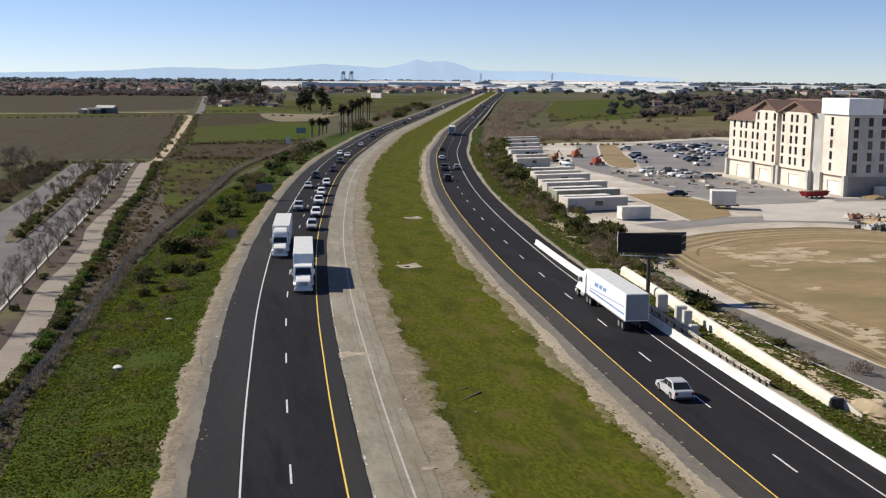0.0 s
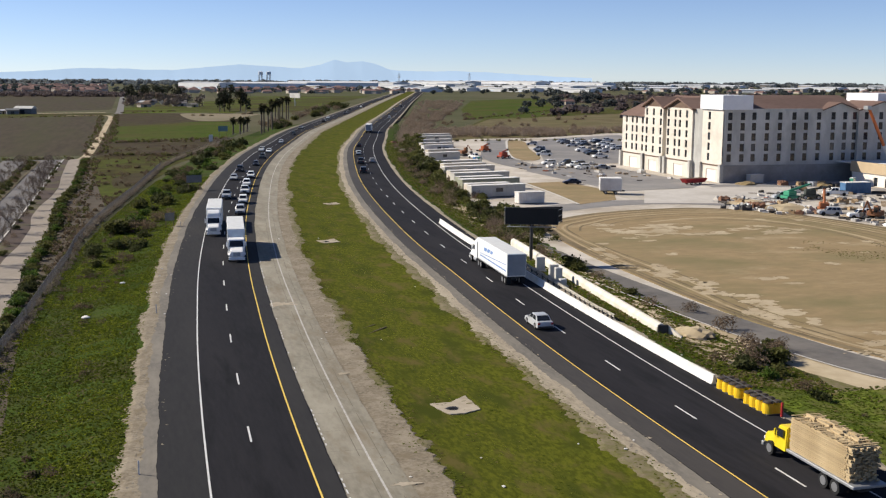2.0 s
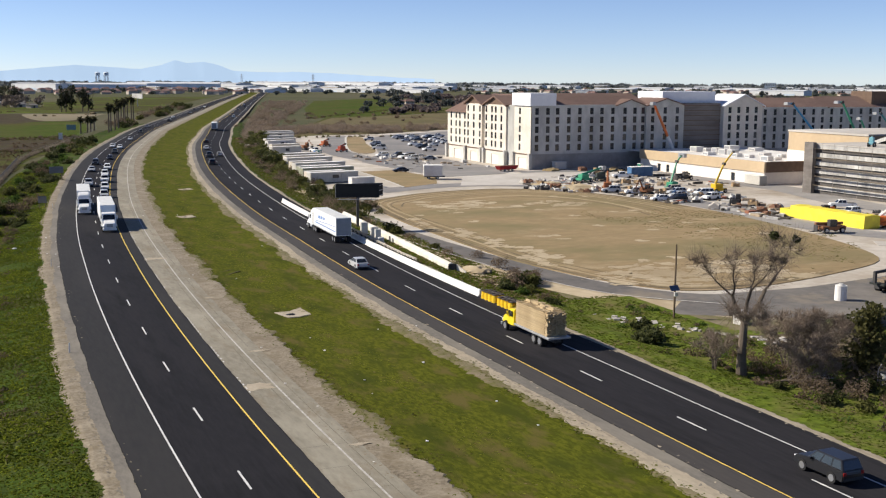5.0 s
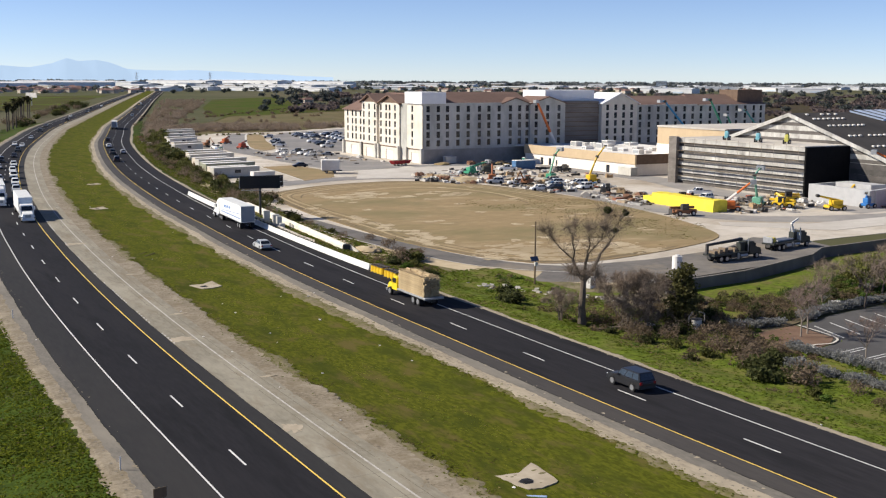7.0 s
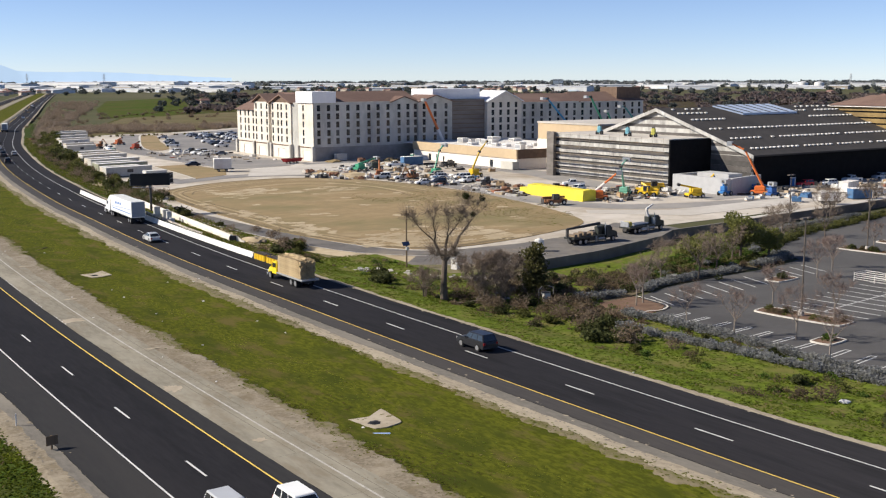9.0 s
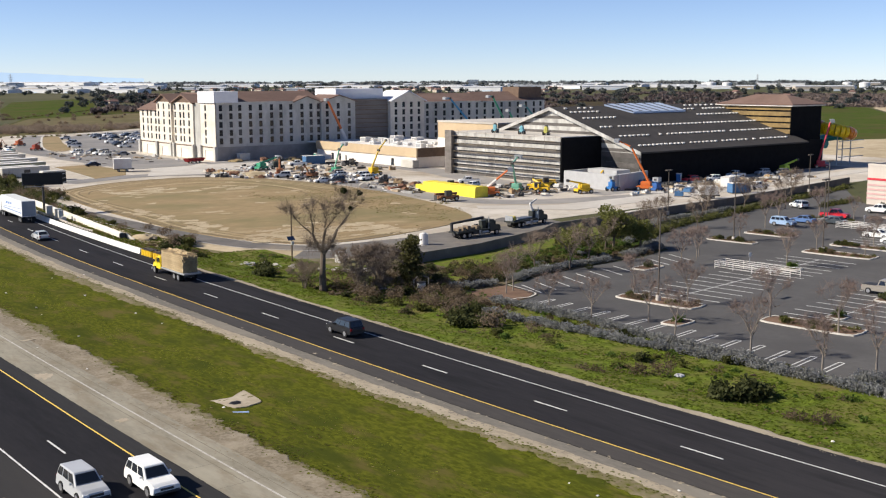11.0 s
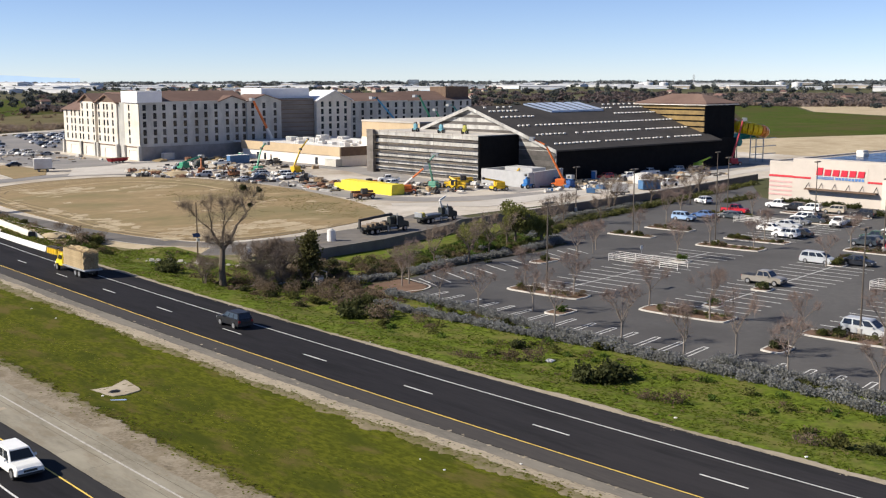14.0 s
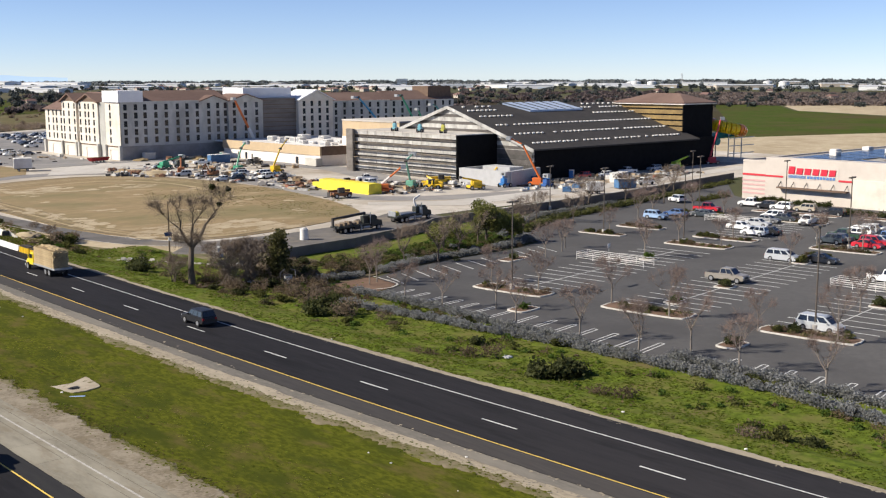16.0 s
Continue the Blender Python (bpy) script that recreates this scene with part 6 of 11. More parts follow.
def lumber_truck(m):
    t = thing("flatbed_truck", "yellow flatbed truck loaded with stacked pale timber", "truck", at=m)
    yellow = plain("yellow_truck_paint", (0.75, 0.56, 0.02), 0.4)
    wood = mat("stacked_pale_timber", (0.47, 0.36, 0.21), (0.35, 0.26, 0.145), (0.55, 0.43, 0.26), scale=2.0, big=0.5, rough=0.9, island=0.2, local=True)
    bm = profile_x([(-1.6, 0.8), (-0.1, 0.7), (0, 0.95), (-0.12, 1.4), (-0.5, 1.55), (-1.6, 1.7)], -0.95, 0.95, 0.12, 1.2)
    bmesh.ops.bevel(bm, geom=list(bm.edges), offset=0.06, segments=2, affect="EDGES")
    part("hood", bm, yellow, t)
    bm = profile_x([(-3.0, 0.8), (-1.55, 0.8), (-1.55, 1.7), (-1.95, 2.5), (-3.0, 2.55)], -1.1, 1.1, 0.1, 1.9)
    bmesh.ops.bevel(bm, geom=list(bm.edges), offset=0.06, segments=2, affect="EDGES")
    part("cab", bm, yellow, t)
    bm = bmesh.new()
    bm.faces.new([bm.verts.new(p) for p in ((-0.9, -1.53, 1.75), (0.9, -1.53, 1.75), (0.8, -1.87, 2.38), (-0.8, -1.87, 2.38))])
    part("windscreen", bm, CAR_GLASS, t)
    part("flatbed", box(-1.25, 1.25, -10.8, -3.3, 1.0, 1.2, 0.03), STEEL, t)
    part("chassis", box(-0.45, 0.45, -10.3, -0.6, 0.6, 1.0), DARK_STEEL, t)
    part("bumper", box(-1.1, 1.1, -0.2, 0.08, 0.4, 0.7, 0.04), STEEL, t)
    for s in (-1, 1):
        part("side_window", box(s * 1.1 - 0.06, s * 1.1 + 0.012, -2.7, -1.95, 1.75, 2.3), CAR_GLASS, t)
        part("headlight", box(s * 0.8 - 0.15, s * 0.8 + 0.15, -0.15, 0.02, 0.85, 1.08, 0.03), LAMP_CLEAR, t)
        part("mirror", box(s * 1.25 - 0.05, s * 1.25 + 0.08, -1.9, -1.78, 1.7, 2.2), yellow, t)
        wheel(t, "truck", s * 1.0, -1.05)
        for y in (-7.6, -8.85):
            wheel(t, "dual", s * 0.93, y)
    load = part("timber_core", box(-1.05, 1.05, -9.9, -3.45, 1.2, 3.45), wood, t, "pale stacked timber load")
    rnd = random.Random(3)
    slat = mesh_of("board", box(-0.03, 0.03, -3.1, 3.1, 0, 0.075), wood)
    cross = mesh_of("board", box(-1.12, 1.12, -0.07, 0.07, 0, 0.03), wood)
    for k in range(17):
        for s in (-1, 1):
            share("board", slat, load, pose(s * (1.1 + rnd.uniform(-0.03, 0.03)), -6.65 + rnd.uniform(-0.12, 0.12), 1.26 + k * 0.13, 0, 0, rnd.uniform(-0.4, 0.4)))
    for k in range(34):
        share("board", cross, load, pose(rnd.uniform(-0.05, 0.05), -9.8 + k * 0.19, 3.46 + rnd.uniform(0, 0.16), rnd.uniform(-6, 6), rnd.uniform(-1.5, 1.5), rnd.uniform(-2, 2)))
    bm = bmesh.new()      # uneven ends and tops of the boards
    for i in range(9):
        for k in range(15):
            y = -9.9 - rnd.uniform(0.0, 0.45)
            quad_box(bm, -1.08 + i * 0.24, -1.08 + i * 0.24 + rnd.uniform(0.17, 0.23), y, -9.6, 1.22 + k * 0.15, 1.22 + k * 0.15 + rnd.uniform(0.08, 0.145))
    for i in range(90):
        x, y, a = rnd.uniform(-1.0, 0.9), rnd.uniform(-9.8, -4.6), rnd.uniform(0.5, 1.1)
        quad_box(bm, x, x + 0.12, y, y + a, 3.46, 3.5 + rnd.uniform(0.02, 0.3) * (1 - abs(x)))
    part("end_face", bm, wood, load)
    return t


lumber_truck(heading(right_line, 59.5, 2.2))

ON_ROAD = "driving on the highway"
for y, off, kind, colour in ((208, 2.3, "suv", "silver"), (226, 2.4, "suv", "white"), (246, 2.2, "pickup", "white"), (263, 2.0, "suv", "white"), (285, 2.2, "suv", "white"), (236, -1.4, "pickup", "silver"), (280, -1.9, "sedan", "silver"), (305, -1.8, "suv", "black"),
                            (326, 1.5, "sedan", "black"), (354, 1.6, "suv", "dark_grey"), (383, 1.5, "sedan", "white"), (391, -1.8, "sedan", "white"), (438, 1.0, "sedan", "silver"), (499, 0.8, "suv", "dark_grey"),
                            (560, -1.8, "sedan", "grey"), (640, 1.8, "suv", "black"), (700, -1.8, "sedan", "white"), (790, 1.8, "pickup", "grey"), (880, -1.8, "suv", "dark_grey"), (960, 1.8, "sedan", "white"), (-15.5, -2.0, "suv", "silver"), (-17.2, 1.9, "suv", "white"), (-46, 2.0, "suv", "dark_grey")):
    car(kind, colour, heading(left_line, y, off, 0.0, True), ON_ROAD, y > 330)
for y, off, kind, colour in ((101, -1.6, "sedan", "silver"), (293, -1.9, "suv", "black"), (325, -1.7, "pickup", "dark_grey"), (330, 2.0, "sedan", "silver"), (365, -1.8, "sedan", "white"), (407, -1.8, "sedan", "black"), (700, 1.8, "suv", "white"), (870, -1.8, "sedan", "grey"), (960, 1.8, "suv", "dark_grey"),
                            (1040, -1.8, "sedan", "white"), (11.5, 1.6, "suv", "black"), (-128, -1.8, "suv", "dark_grey")):
    car(kind, colour, heading(right_line, y, off), ON_ROAD, y > 420)

# parked in the lot: place along and across its rows, facing
for u, v, turn, kind, colour in ((23.4, -18.3, -90, "pickup", "bronze"), (44.2, -16.9, -90, "van", "silver"), (46.0, -22.2, -90, "sedan", "black"), (3.0, -39.4, -94, "van", "silver"), (36.0, -35.5, -92, "pickup", "white"), (24.5, -42.4, 90, "suv", "black"),
                                 (66.0, -2.2, 90, "suv", "white"), (69.0, -3.2, 90, "sedan", "black"), (72.0, 3.4, -90, "sedan", "white"), (78.0, 2.8, -90, "sedan", "silver"), (84.0, 3.6, -90, "sedan", "grey"), (90.0, 5.0, 90, "van", "white"), (88.0, 2.0, -90, "sedan", "dark_grey"),
                                 (75.2, 22.5, -90, "suv", "light_blue"), (82.0, 22.0, 90, "sedan", "blue"), (84.5, 18.0, 90, "sedan", "grey"), (92.0, 20.4, -90, "pickup", "red"), (103.5, 33.5, 60, "suv", "white"), 
                                 (65.5, -15.8, 90, "suv", "dark_grey"), (68.5, -15.9, 90, "sedan", "grey"), (71.5, -15.8, 90, "pickup", "green"), (75.0, -15.6, 90, "suv", "white"), (78.0, -15.8, 90, "van", "white"), (81.0, -15.8, 90, "suv", "silver"), (84.0, -15.8, 90, "sedan", "white"),
                                 (64.5, -22.2, -90, "sedan", "red"), (67.3, -22.3, -90, "suv", "red"), (70.2, -22.2, -90, "sedan", "silver"), (73.0, -22.2, -90, "pickup", "blue"), (76.0, -22.2, -90, "suv", "black"), (79.0, -22.2, -90, "sedan", "white")):
    car(kind, colour, lot_pose(u, v, turn - 90))
for x, y, turn, kind, colour in ((199.6, 35.0, 100, "pickup", "white"), (198.8, 31.0, 97, "suv", "black"), (199.0, 27.6, 97, "suv", "white"), (199.6, 22.6, 97, "suv", "tan"), (198.0, 15.6, 97, "suv", "black"), (182.2, 12.0, 190, "pickup", "white"), (187.2, 18.8, 187, "sedan", "black"), (178.0, 32.0, 97, "sedan", "dark_grey")):
    car(kind, colour, pose(x, y, G + 0.02, 0, 0, turn - 90))

# parked on the building site
rnd = random.Random(21)
SITE_WORDS = "parked on the building site"
for x, y, turn, kind, colour in ((155, 359, 70, "pickup", "white"), (160, 373, 70, "pickup", "dark_grey"), (164, 387, 70, "van", "silver"), (173, 419, 70, "suv", "silver"), (141.6, 321, 95, "suv", "white"), (147.3, 318.6, 95, "pickup", "dark_grey"), (123.6, 259, 80, "sedan", "black"), (149, 185, 70, "suv", "silver"), (152, 178.5, 70, "pickup", "white"), (155, 181, 70, "suv", "silver"), (149.5, 165, 75, "sedan", "white"), (152.5, 162.8, 95, "suv", "black"), (161.5, 162.5, 100, "suv", "white"), (158, 170, 80, "sedan", "silver"), (161, 175, 80, "suv", "silver"),
                                 (164, 181, 80, "suv", "tan"), (166, 171, 80, "van", "white"), (157.5, 214.5, 80, "van", "silver"), (174, 218, 70, "pickup", "white"), (177.5, 138, 60, "pickup", "white"), (170, 128, 100, "suv", "white"), 
                                 (222, 80.5, 80, "pickup", "white"), (231, 101, 75, "suv", "white"), (245, 104, 80, "pickup", "white"), (258, 104.5, 80, "suv", "silver"), (262, 101, 80, "suv", "grey"), (225, 103.5, 80, "suv", "red"), (127, 352, 20, "pickup", "white"), (126, 384, 20, "pickup", "dark_grey")):
    car(kind, colour, pose(x, y, G + 0.02, 0, 0, turn), SITE_WORDS, True)
for i in range(5):
    for j in range(12):
        if rnd.random() < 0.62:
            car(rnd.choice(["sedan", "suv", "pickup", "pickup", "suv"]), rnd.choice(["white", "silver", "grey", "silver", "white", "black", "tan", "white", "dark_grey", "white"]),
                pose(170 + i * 7.5 + j * 2.0 + rnd.uniform(-0.4, 0.4), 345 + j * 8.0 + (3 if i % 2 else 0) + rnd.uniform(-1, 1), G + 0.03, 0, 0, 90 + rnd.uniform(-6, 6)), SITE_WORDS, True)
for i in range(4):
    car(rnd.choice(["suv", "pickup", "sedan"]), rnd.choice(["white", "silver", "white", "grey"]), pose(rnd.uniform(134, 158), rnd.uniform(282, 325), G + 0.03, 0, 0, rnd.uniform(60, 110)), SITE_WORDS, True)

# ---- beside the highway ----
def concrete_barrier():
    b = thing("concrete_barrier", "white precast concrete safety barrier along the shoulder", "barrier")
    bm = profile([(-0.30, 0), (0.30, 0), (0.30, 0.08), (0.16, 0.26), (0.10, 0.82), (-0.10, 0.82), (-0.16, 0.26), (-0.30, 0.08)], -3.03, 3.03)
    me = mesh_of("segment", bm, BARRIER)
    y = 79.0
    while y < 184:
        s = (right_line(y + 1) - right_line(y - 1)) / 2
        x, yy = side(right_line, y, 6.2 - 1.6 * (y - 76) / 108)
        share("segment", me, b, pose(x, yy, -0.01, 0, 0, -math.degrees(math.atan(s)) + 0.85))
        y += 6.1 / math.hypot(1, s)


concrete_barrier()


def crash_cushion():
    c = thing("crash_cushion", "yellow water-filled crash cushion ending the barrier", "barrier")
    yel = plain("yellow_plastic", (0.78, 0.50, 0.015), 0.45)
    lid = plain("brown_drum_lid", (0.055, 0.042, 0.03), 0.8)
    for k in range(2):
        y0 = 71.0 - k * 4.5
        x, yy = side(right_line, y0, 6.3)
        body = part("module", box(x - 0.3, x + 0.75, yy + 0.2, yy + 3.9, 0.0, 0.72, 0.06), yel, c)
        part("skid", box(x - 0.45, x + 0.85, yy + 0.1, yy + 4.0, -0.01, 0.07), DARK_STEEL, body)
        for i in range(4):
            cy = yy + 0.62 + i * 0.94
            for cx, r in ((x - 0.05, 0.46), (x + 0.72, 0.40)):
                drum = part("drum", rod((cx, cy, 0.05), (cx, cy, 0.93), r, r - 0.04, 14), yel, body)
                drum["label"] = "yellow plastic drum with brown lid"
                bm = bmesh.new()
                tube(bm, (cx, cy, 0.93), (cx, cy, 0.99), r, r - 0.02, 14)
                tube(bm, (cx, cy, 0.99), (cx, cy, 1.06), r - 0.12, r - 0.16, 12)
                part("lid", bm, lid, body)
        part("top_rail", box(x + 0.30, x + 0.40, yy + 0.1, yy + 4.0, 0.99, 1.06, 0.02), DARK_STEEL, c)
    x, yy = side(right_line, 65.9, 6.3)
    part("nose_marker", box(x + 0.45, x + 0.62, yy + 0.1, yy + 0.26, 0.0, 1.15, 0.02), plain("red_marker", (0.45, 0.03, 0.03)), c, "slim red marker post at the nose")


crash_cushion()


def culvert():
    """A long low wall of precast lengths with a rounded top, its end opening out in a splayed apron."""
    c = thing("concrete_wall", "long pale precast concrete wall beside the verge with splayed end", "wall")
    a, b = Vector((71.6, 159.5, 0)), Vector((65.5, 96.3, 0))
    d = (a - b).normalized()
    turn = math.degrees(math.atan2(-d.x, d.y))
    step = (a - b).length / 10
    bm = profile([(-0.52, 0), (0.42, 0), (0.42, 1.25), (0.22, 1.52), (-0.08, 1.58), (-0.34, 1.45), (-0.48, 1.15)], 0.02, step - 0.02)
    me = mesh_of("section", bm, PIPE_CONC)
    for k in range(10):
        p = b + d * step * k
        share("section", me, c, pose(p.x, p.y, G + 0.02, 0, 0, turn))
    for s, lean in ((0.75, 24),):
        wing = bmesh.new()
        low = [wing.verts.new(p) for p in ((-0.1, 0, 0), (0.1, 0, 0), (0.1, -2.0, 0), (-0.1, -2.0, 0))]
        high = [wing.verts.new(p) for p in ((-0.1, 0, 1.38), (0.1, 0, 1.38), (0.1, -2.0, 0.5), (-0.1, -2.0, 0.5))]
        wing.faces.new(high)
        wing.faces.new(low[::-1])
        for k in range(4):
            wing.faces.new((low[k], low[(k + 1) % 4], high[(k + 1) % 4], high[k]))
        ob = part("wing_wall", wing, PIPE_CONC, c)
        ob.matrix_basis = pose(b.x, b.y, G + 0.02, 0, 0, turn) @ pose(s, 0.05, 0, 0, 0, lean)
    # solid dark box stands in for the shade inside the open end
    ob = part("headwall", box(-0.45, 0.72, -0.25, 0.0, 0, 1.45, 0.05), DARK_STEEL, c, "dark box painted as the shaded mouth beside the wing")
    ob.matrix_basis = pose(b.x, b.y, G + 0.02, 0, 0, turn)

culvert()


def billboard():
    b = thing("billboard", "blank black roadside billboard on a single dark post", "billboard", at=pose(68.9, 144.4, G, 0, 0, -20))
    part("post", rod((0, 0, -0.3), (0, 0, 6.6), 0.26, 0.24, 12), DARK_STEEL, b)
    part("base", rod((0, 0, 0), (0, 0, 0.3), 0.5, 0.5, 12), PIPE_CONC, b)
    panel = part("panel", box(-3.85, 3.85, -0.75, -0.55, 6.05, 8.4, 0.03), BLACK_PANEL, b)
    for x0, x1, z0, z1 in ((-3.92, -3.78, 6.0, 8.45), (3.78, 3.92, 6.0, 8.45), (-3.78, 3.78, 8.36, 8.46), (-3.78, 3.78, 5.98, 6.08)):
        part("edge_trim", box(x0, x1, -0.8, -0.52, z0, z1), BUMPER, panel)
    part("edge_trim", box(-3.97, -3.9, -0.8, 0.5, 6.0, 8.45), PIPE_CONC, panel, "pale side edge")
    bm = bmesh.new()
    bm.faces.new([bm.verts.new(p) for p in ((-3.8, -0.5, 6.05), (4.6, 1.9, 6.05), (4.6, 1.9, 8.4), (-3.8, -0.5, 8.4))])
    bmesh.ops.solidify(bm, geom=list(bm.faces), thickness=0.15)
    part("back_panel", bm, DARK_STEEL, b)
    for z in (6.3, 7.2, 8.1):
        part("strut", rod((3.8, -0.6, z), (4.55, 1.8, z), 0.05), STEEL, b)
    for x in (-3.2, -1.6, 0, 1.6, 3.2):
        part("bracket", rod((x, -0.6, 6.0), (x, -1.6, 5.75), 0.04), STEEL, b)
    part("catwalk", box(-3.6, 3.6, -1.65, -1.1, 5.70, 5.76), STEEL, b)
    part("beam", box(-3.6, 3.6, -0.45, -0.15, 6.4, 6.7), DARK_STEEL, b)


billboard()


def guardrail():
    g = thing("guardrail", "weathered steel guardrail on short posts", "guardrail")
    pts = [Vector(p) for p in ((65.5, 142.5, 0.5), (64.3, 128.8, 0.5), (63.3, 116.5, 0.5), (62.6, 107.7, 0.5), (62.4, 101.4, 0.5))]
    for p, q in zip(pts, pts[1:]):
        n = Vector((q.y - p.y, p.x - q.x, 0)).normalized()
        bm = bmesh.new()
        rows = []
        for off, z in ((0.02, -0.16), (0.09, -0.08), (0.02, 0), (0.09, 0.08), (0.02, 0.16), (-0.12, 0.17)):
            rows.append((bm.verts.new(p + n * off + Vector((0, 0, z))), bm.verts.new(q + n * off + Vector((0, 0, z)))))
        for (a, b), (c, d) in zip(rows, rows[1:]):
            bm.faces.new((a, b, d, c))
        bmesh.ops.solidify(bm, geom=list(bm.faces), thickness=0.012)
        part("rail", bm, PIPE_CONC, g)
        for k in range(5):
            r = p.lerp(q, (k + 0.5) / 5)
            part("post", box(r.x - 0.09, r.x + 0.09, r.y - 0.09, r.y + 0.09, -0.4, r.z + 0.02), DARK_STEEL, g)


guardrail()
BOX_GREY = plain("pale_cabinet_grey", (0.52, 0.51, 0.48), 0.6)
for x, y, w, h in ((66.4, 134.2, 0.6, 1.9), (65.6, 127.2, 0.6, 2.0), (65.5, 125.3, 0.45, 1.9), (65.0, 122.5, 0.42, 0.95)):
    c = thing("signal_cabinet", "pale grey metal roadside cabinet on a concrete pad", "cabinet", "cabinets beside the billboard", at=pose(x, y, -0.15, 0, 0, -6))
    part("body", box(-w, w, -0.4, 0.4, 0.1, h, 0.03), BOX_GREY, c)
    part("pad", box(-w - 0.2, w + 0.2, -0.6, 0.6, -0.3, 0.1), PIPE_CONC, c)
    part("door", box(-w + 0.06, w - 0.06, -0.43, -0.4, 0.2, h - 0.1), BOX_GREY, c)


def solar_pole():
    p = thing("utility_pole", "slender wooden pole with small solar panel and box", "pole", at=pose(77.1, 60.0, G))
    part("post", rod((0, 0, -0.3), (0, 0, 8.6), 0.13, 0.09, 8), WOOD_POLE, p)
    bm = box(-0.6, 0.6, -0.02, 0.02, -0.35, 0.35)
    bmesh.ops.rotate(bm, verts=bm.verts, cent=(0, 0, 0), matrix=Matrix.Rotation(radians(-40), 3, "X"))
    bmesh.ops.translate(bm, verts=bm.verts, vec=(-0.3, -0.3, 3.6))
    part("solar_panel", bm, SOLAR, p)
    part("control_box", box(-0.22, 0.22, -0.35, -0.1, 2.6, 3.1, 0.02), BOX_GREY, p)


solar_pole()


APRON = mat("silted_apron_concrete", (0.40, 0.345, 0.265), (0.33, 0.28, 0.21), (0.27, 0.225, 0.16), scale=1.2, big=0.35, rough=0.95)


def drain(x, y, size, turn):
    """A thin kite of pale concrete, silted over along its edges, round a dark grate."""
    d = thing("drain_inlet", "thin kite-shaped pale concrete apron with dark grate in the grass", "drain", "drains in the median", at=pose(x, y, -0.275, 0, 0, turn))
    corners = [(-1.8, 1.55), (0.05, 1.35), (2.05, 2.7), (1.7, -1.5), (-0.05, -2.05), (-1.2, -1.85), (-1.55, -0.65)]
    pts = []
    for (xa, ya), (xb, yb) in zip(corners, corners[1:] + corners[:1]):
        for k in range(5):
            f = k / 5
            j = size * (1 + 0.08 * noise.noise((xa + xb + f * 4, ya + yb + x, f * 3 + y)))
            pts.append(((xa + (xb - xa) * f) * j, (ya + (yb - ya) * f) * j))
    part("apron", prism(pts, -0.15, 0.06), APRON, d)
    # black cap on the apron, painting the dark inside of the inlet
    pit = part("pit", prism([(q * size - 0.45 * size, r * size - 0.5 * size) for q, r in ((-0.65, 0.2), (-0.4, -0.4), (0.2, -0.5), (0.55, 0.0), (0.45, 0.55), (-0.1, 0.6))], 0.0, 0.072), BLACK_PANEL, d)
    for k in range(4):
        part("grate_bar", box(-0.8 * size, -0.1 * size, -0.75 * size + k * 0.14, -0.70 * size + k * 0.14, 0.073, 0.10), DARK_STEEL, pit)
    silt = bmesh.new()
    for u, v, r in ((-0.9, 0.8, 0.16), (-0.5, 1.0, 0.14), (1.5, 0.4, 0.3), (-1.2, 1.1, 0.12), (0.3, -1.2, 0.1), (1.3, 1.2, 0.2)):
        around = [silt.verts.new((u * size + r * math.cos(k * 0.785) * (1 + 0.3 * math.sin(k * 5 + u)), v * size + r * 0.6 * math.sin(k * 0.785), 0.066)) for k in range(8)]
        silt.faces.new(around)
    part("silt", silt, EDGE_DIRT, d)


for x, y, s, t in ((53.4, 222.5, 0.85, 10), (42.9, 169.2, 0.9, 8), (34.45, -2.35, 0.92, 0), (36.5, 76.0, 0.95, 6), (34.6, -62, 1.0, 0)):
    drain(x, y, s, t)


def road_sign(x, y, turn, w, h, z0, posts=2, face=None, label="plain grey back of a highway sign on two posts"):
    s = thing("road_sign", label, "sign", "signs beside the highway", at=pose(x, y, G + 0.2, 0, 0, turn))
    for k in range(posts):
        px = (k - (posts - 1) / 2) * w * 0.75
        part("post", box(px - 0.06, px + 0.06, -0.05, 0.05, -0.4, z0 + h), WOOD_POLE, s)
    part("panel", box(-w / 2, w / 2, -0.10, -0.06, z0, z0 + h, 0.01), face or SIGN_BACK, s)


road_sign(27.0, 255.5, 12, 3.6, 1.7, 2.6)
road_sign(18.8, 193.3, 10, 1.7, 1.4, 1.7)
road_sign(46, 452, 15, 1.7, 2.8, 0.9, 2, ROOF_WHITE, "white highway sign on two posts")
road_sign(54.5, 493, 15, 4.4, 2.4, 3.0, 2, plain("faded_sign_green", (0.16, 0.26, 0.25), 0.6), "faded blue-green highway sign on two posts")
road_sign(11.3, 4.8, 10, 0.9, 0.7, 1.1, 1, WOOD_POLE, "small weathered sign on one post")
for y in (66, 118, 190, 262, 12, -36):
    x, yy = side(left_line, y, -7.8)
    d = thing("delineator", "short white reflector post on the shoulder", "post", "reflector posts", at=pose(x, yy, -0.08))
    part("stake", box(-0.05, 0.05, -0.02, 0.02, 0, 1.0), ROOF_WHITE, d)
    part("reflector", box(-0.045, 0.045, -0.03, -0.02, 0.8, 0.95), LAMP_CLEAR, d)

FENCE_LINE = [(-0.6, -40), (-1.4, 60), (-1.2, 105.4), (-0.6, 114), (0.3, 126.7), (1.1, 140.6), (2.3, 157.2), (2.8, 163.7), (3.3, 180.3), (4.1, 188.9), (5.4, 203.2), (8.3, 226.7), (13.9, 268.3), (22.4, 339.8), (26.5, 361), (40.7, 420), (74, 560)]


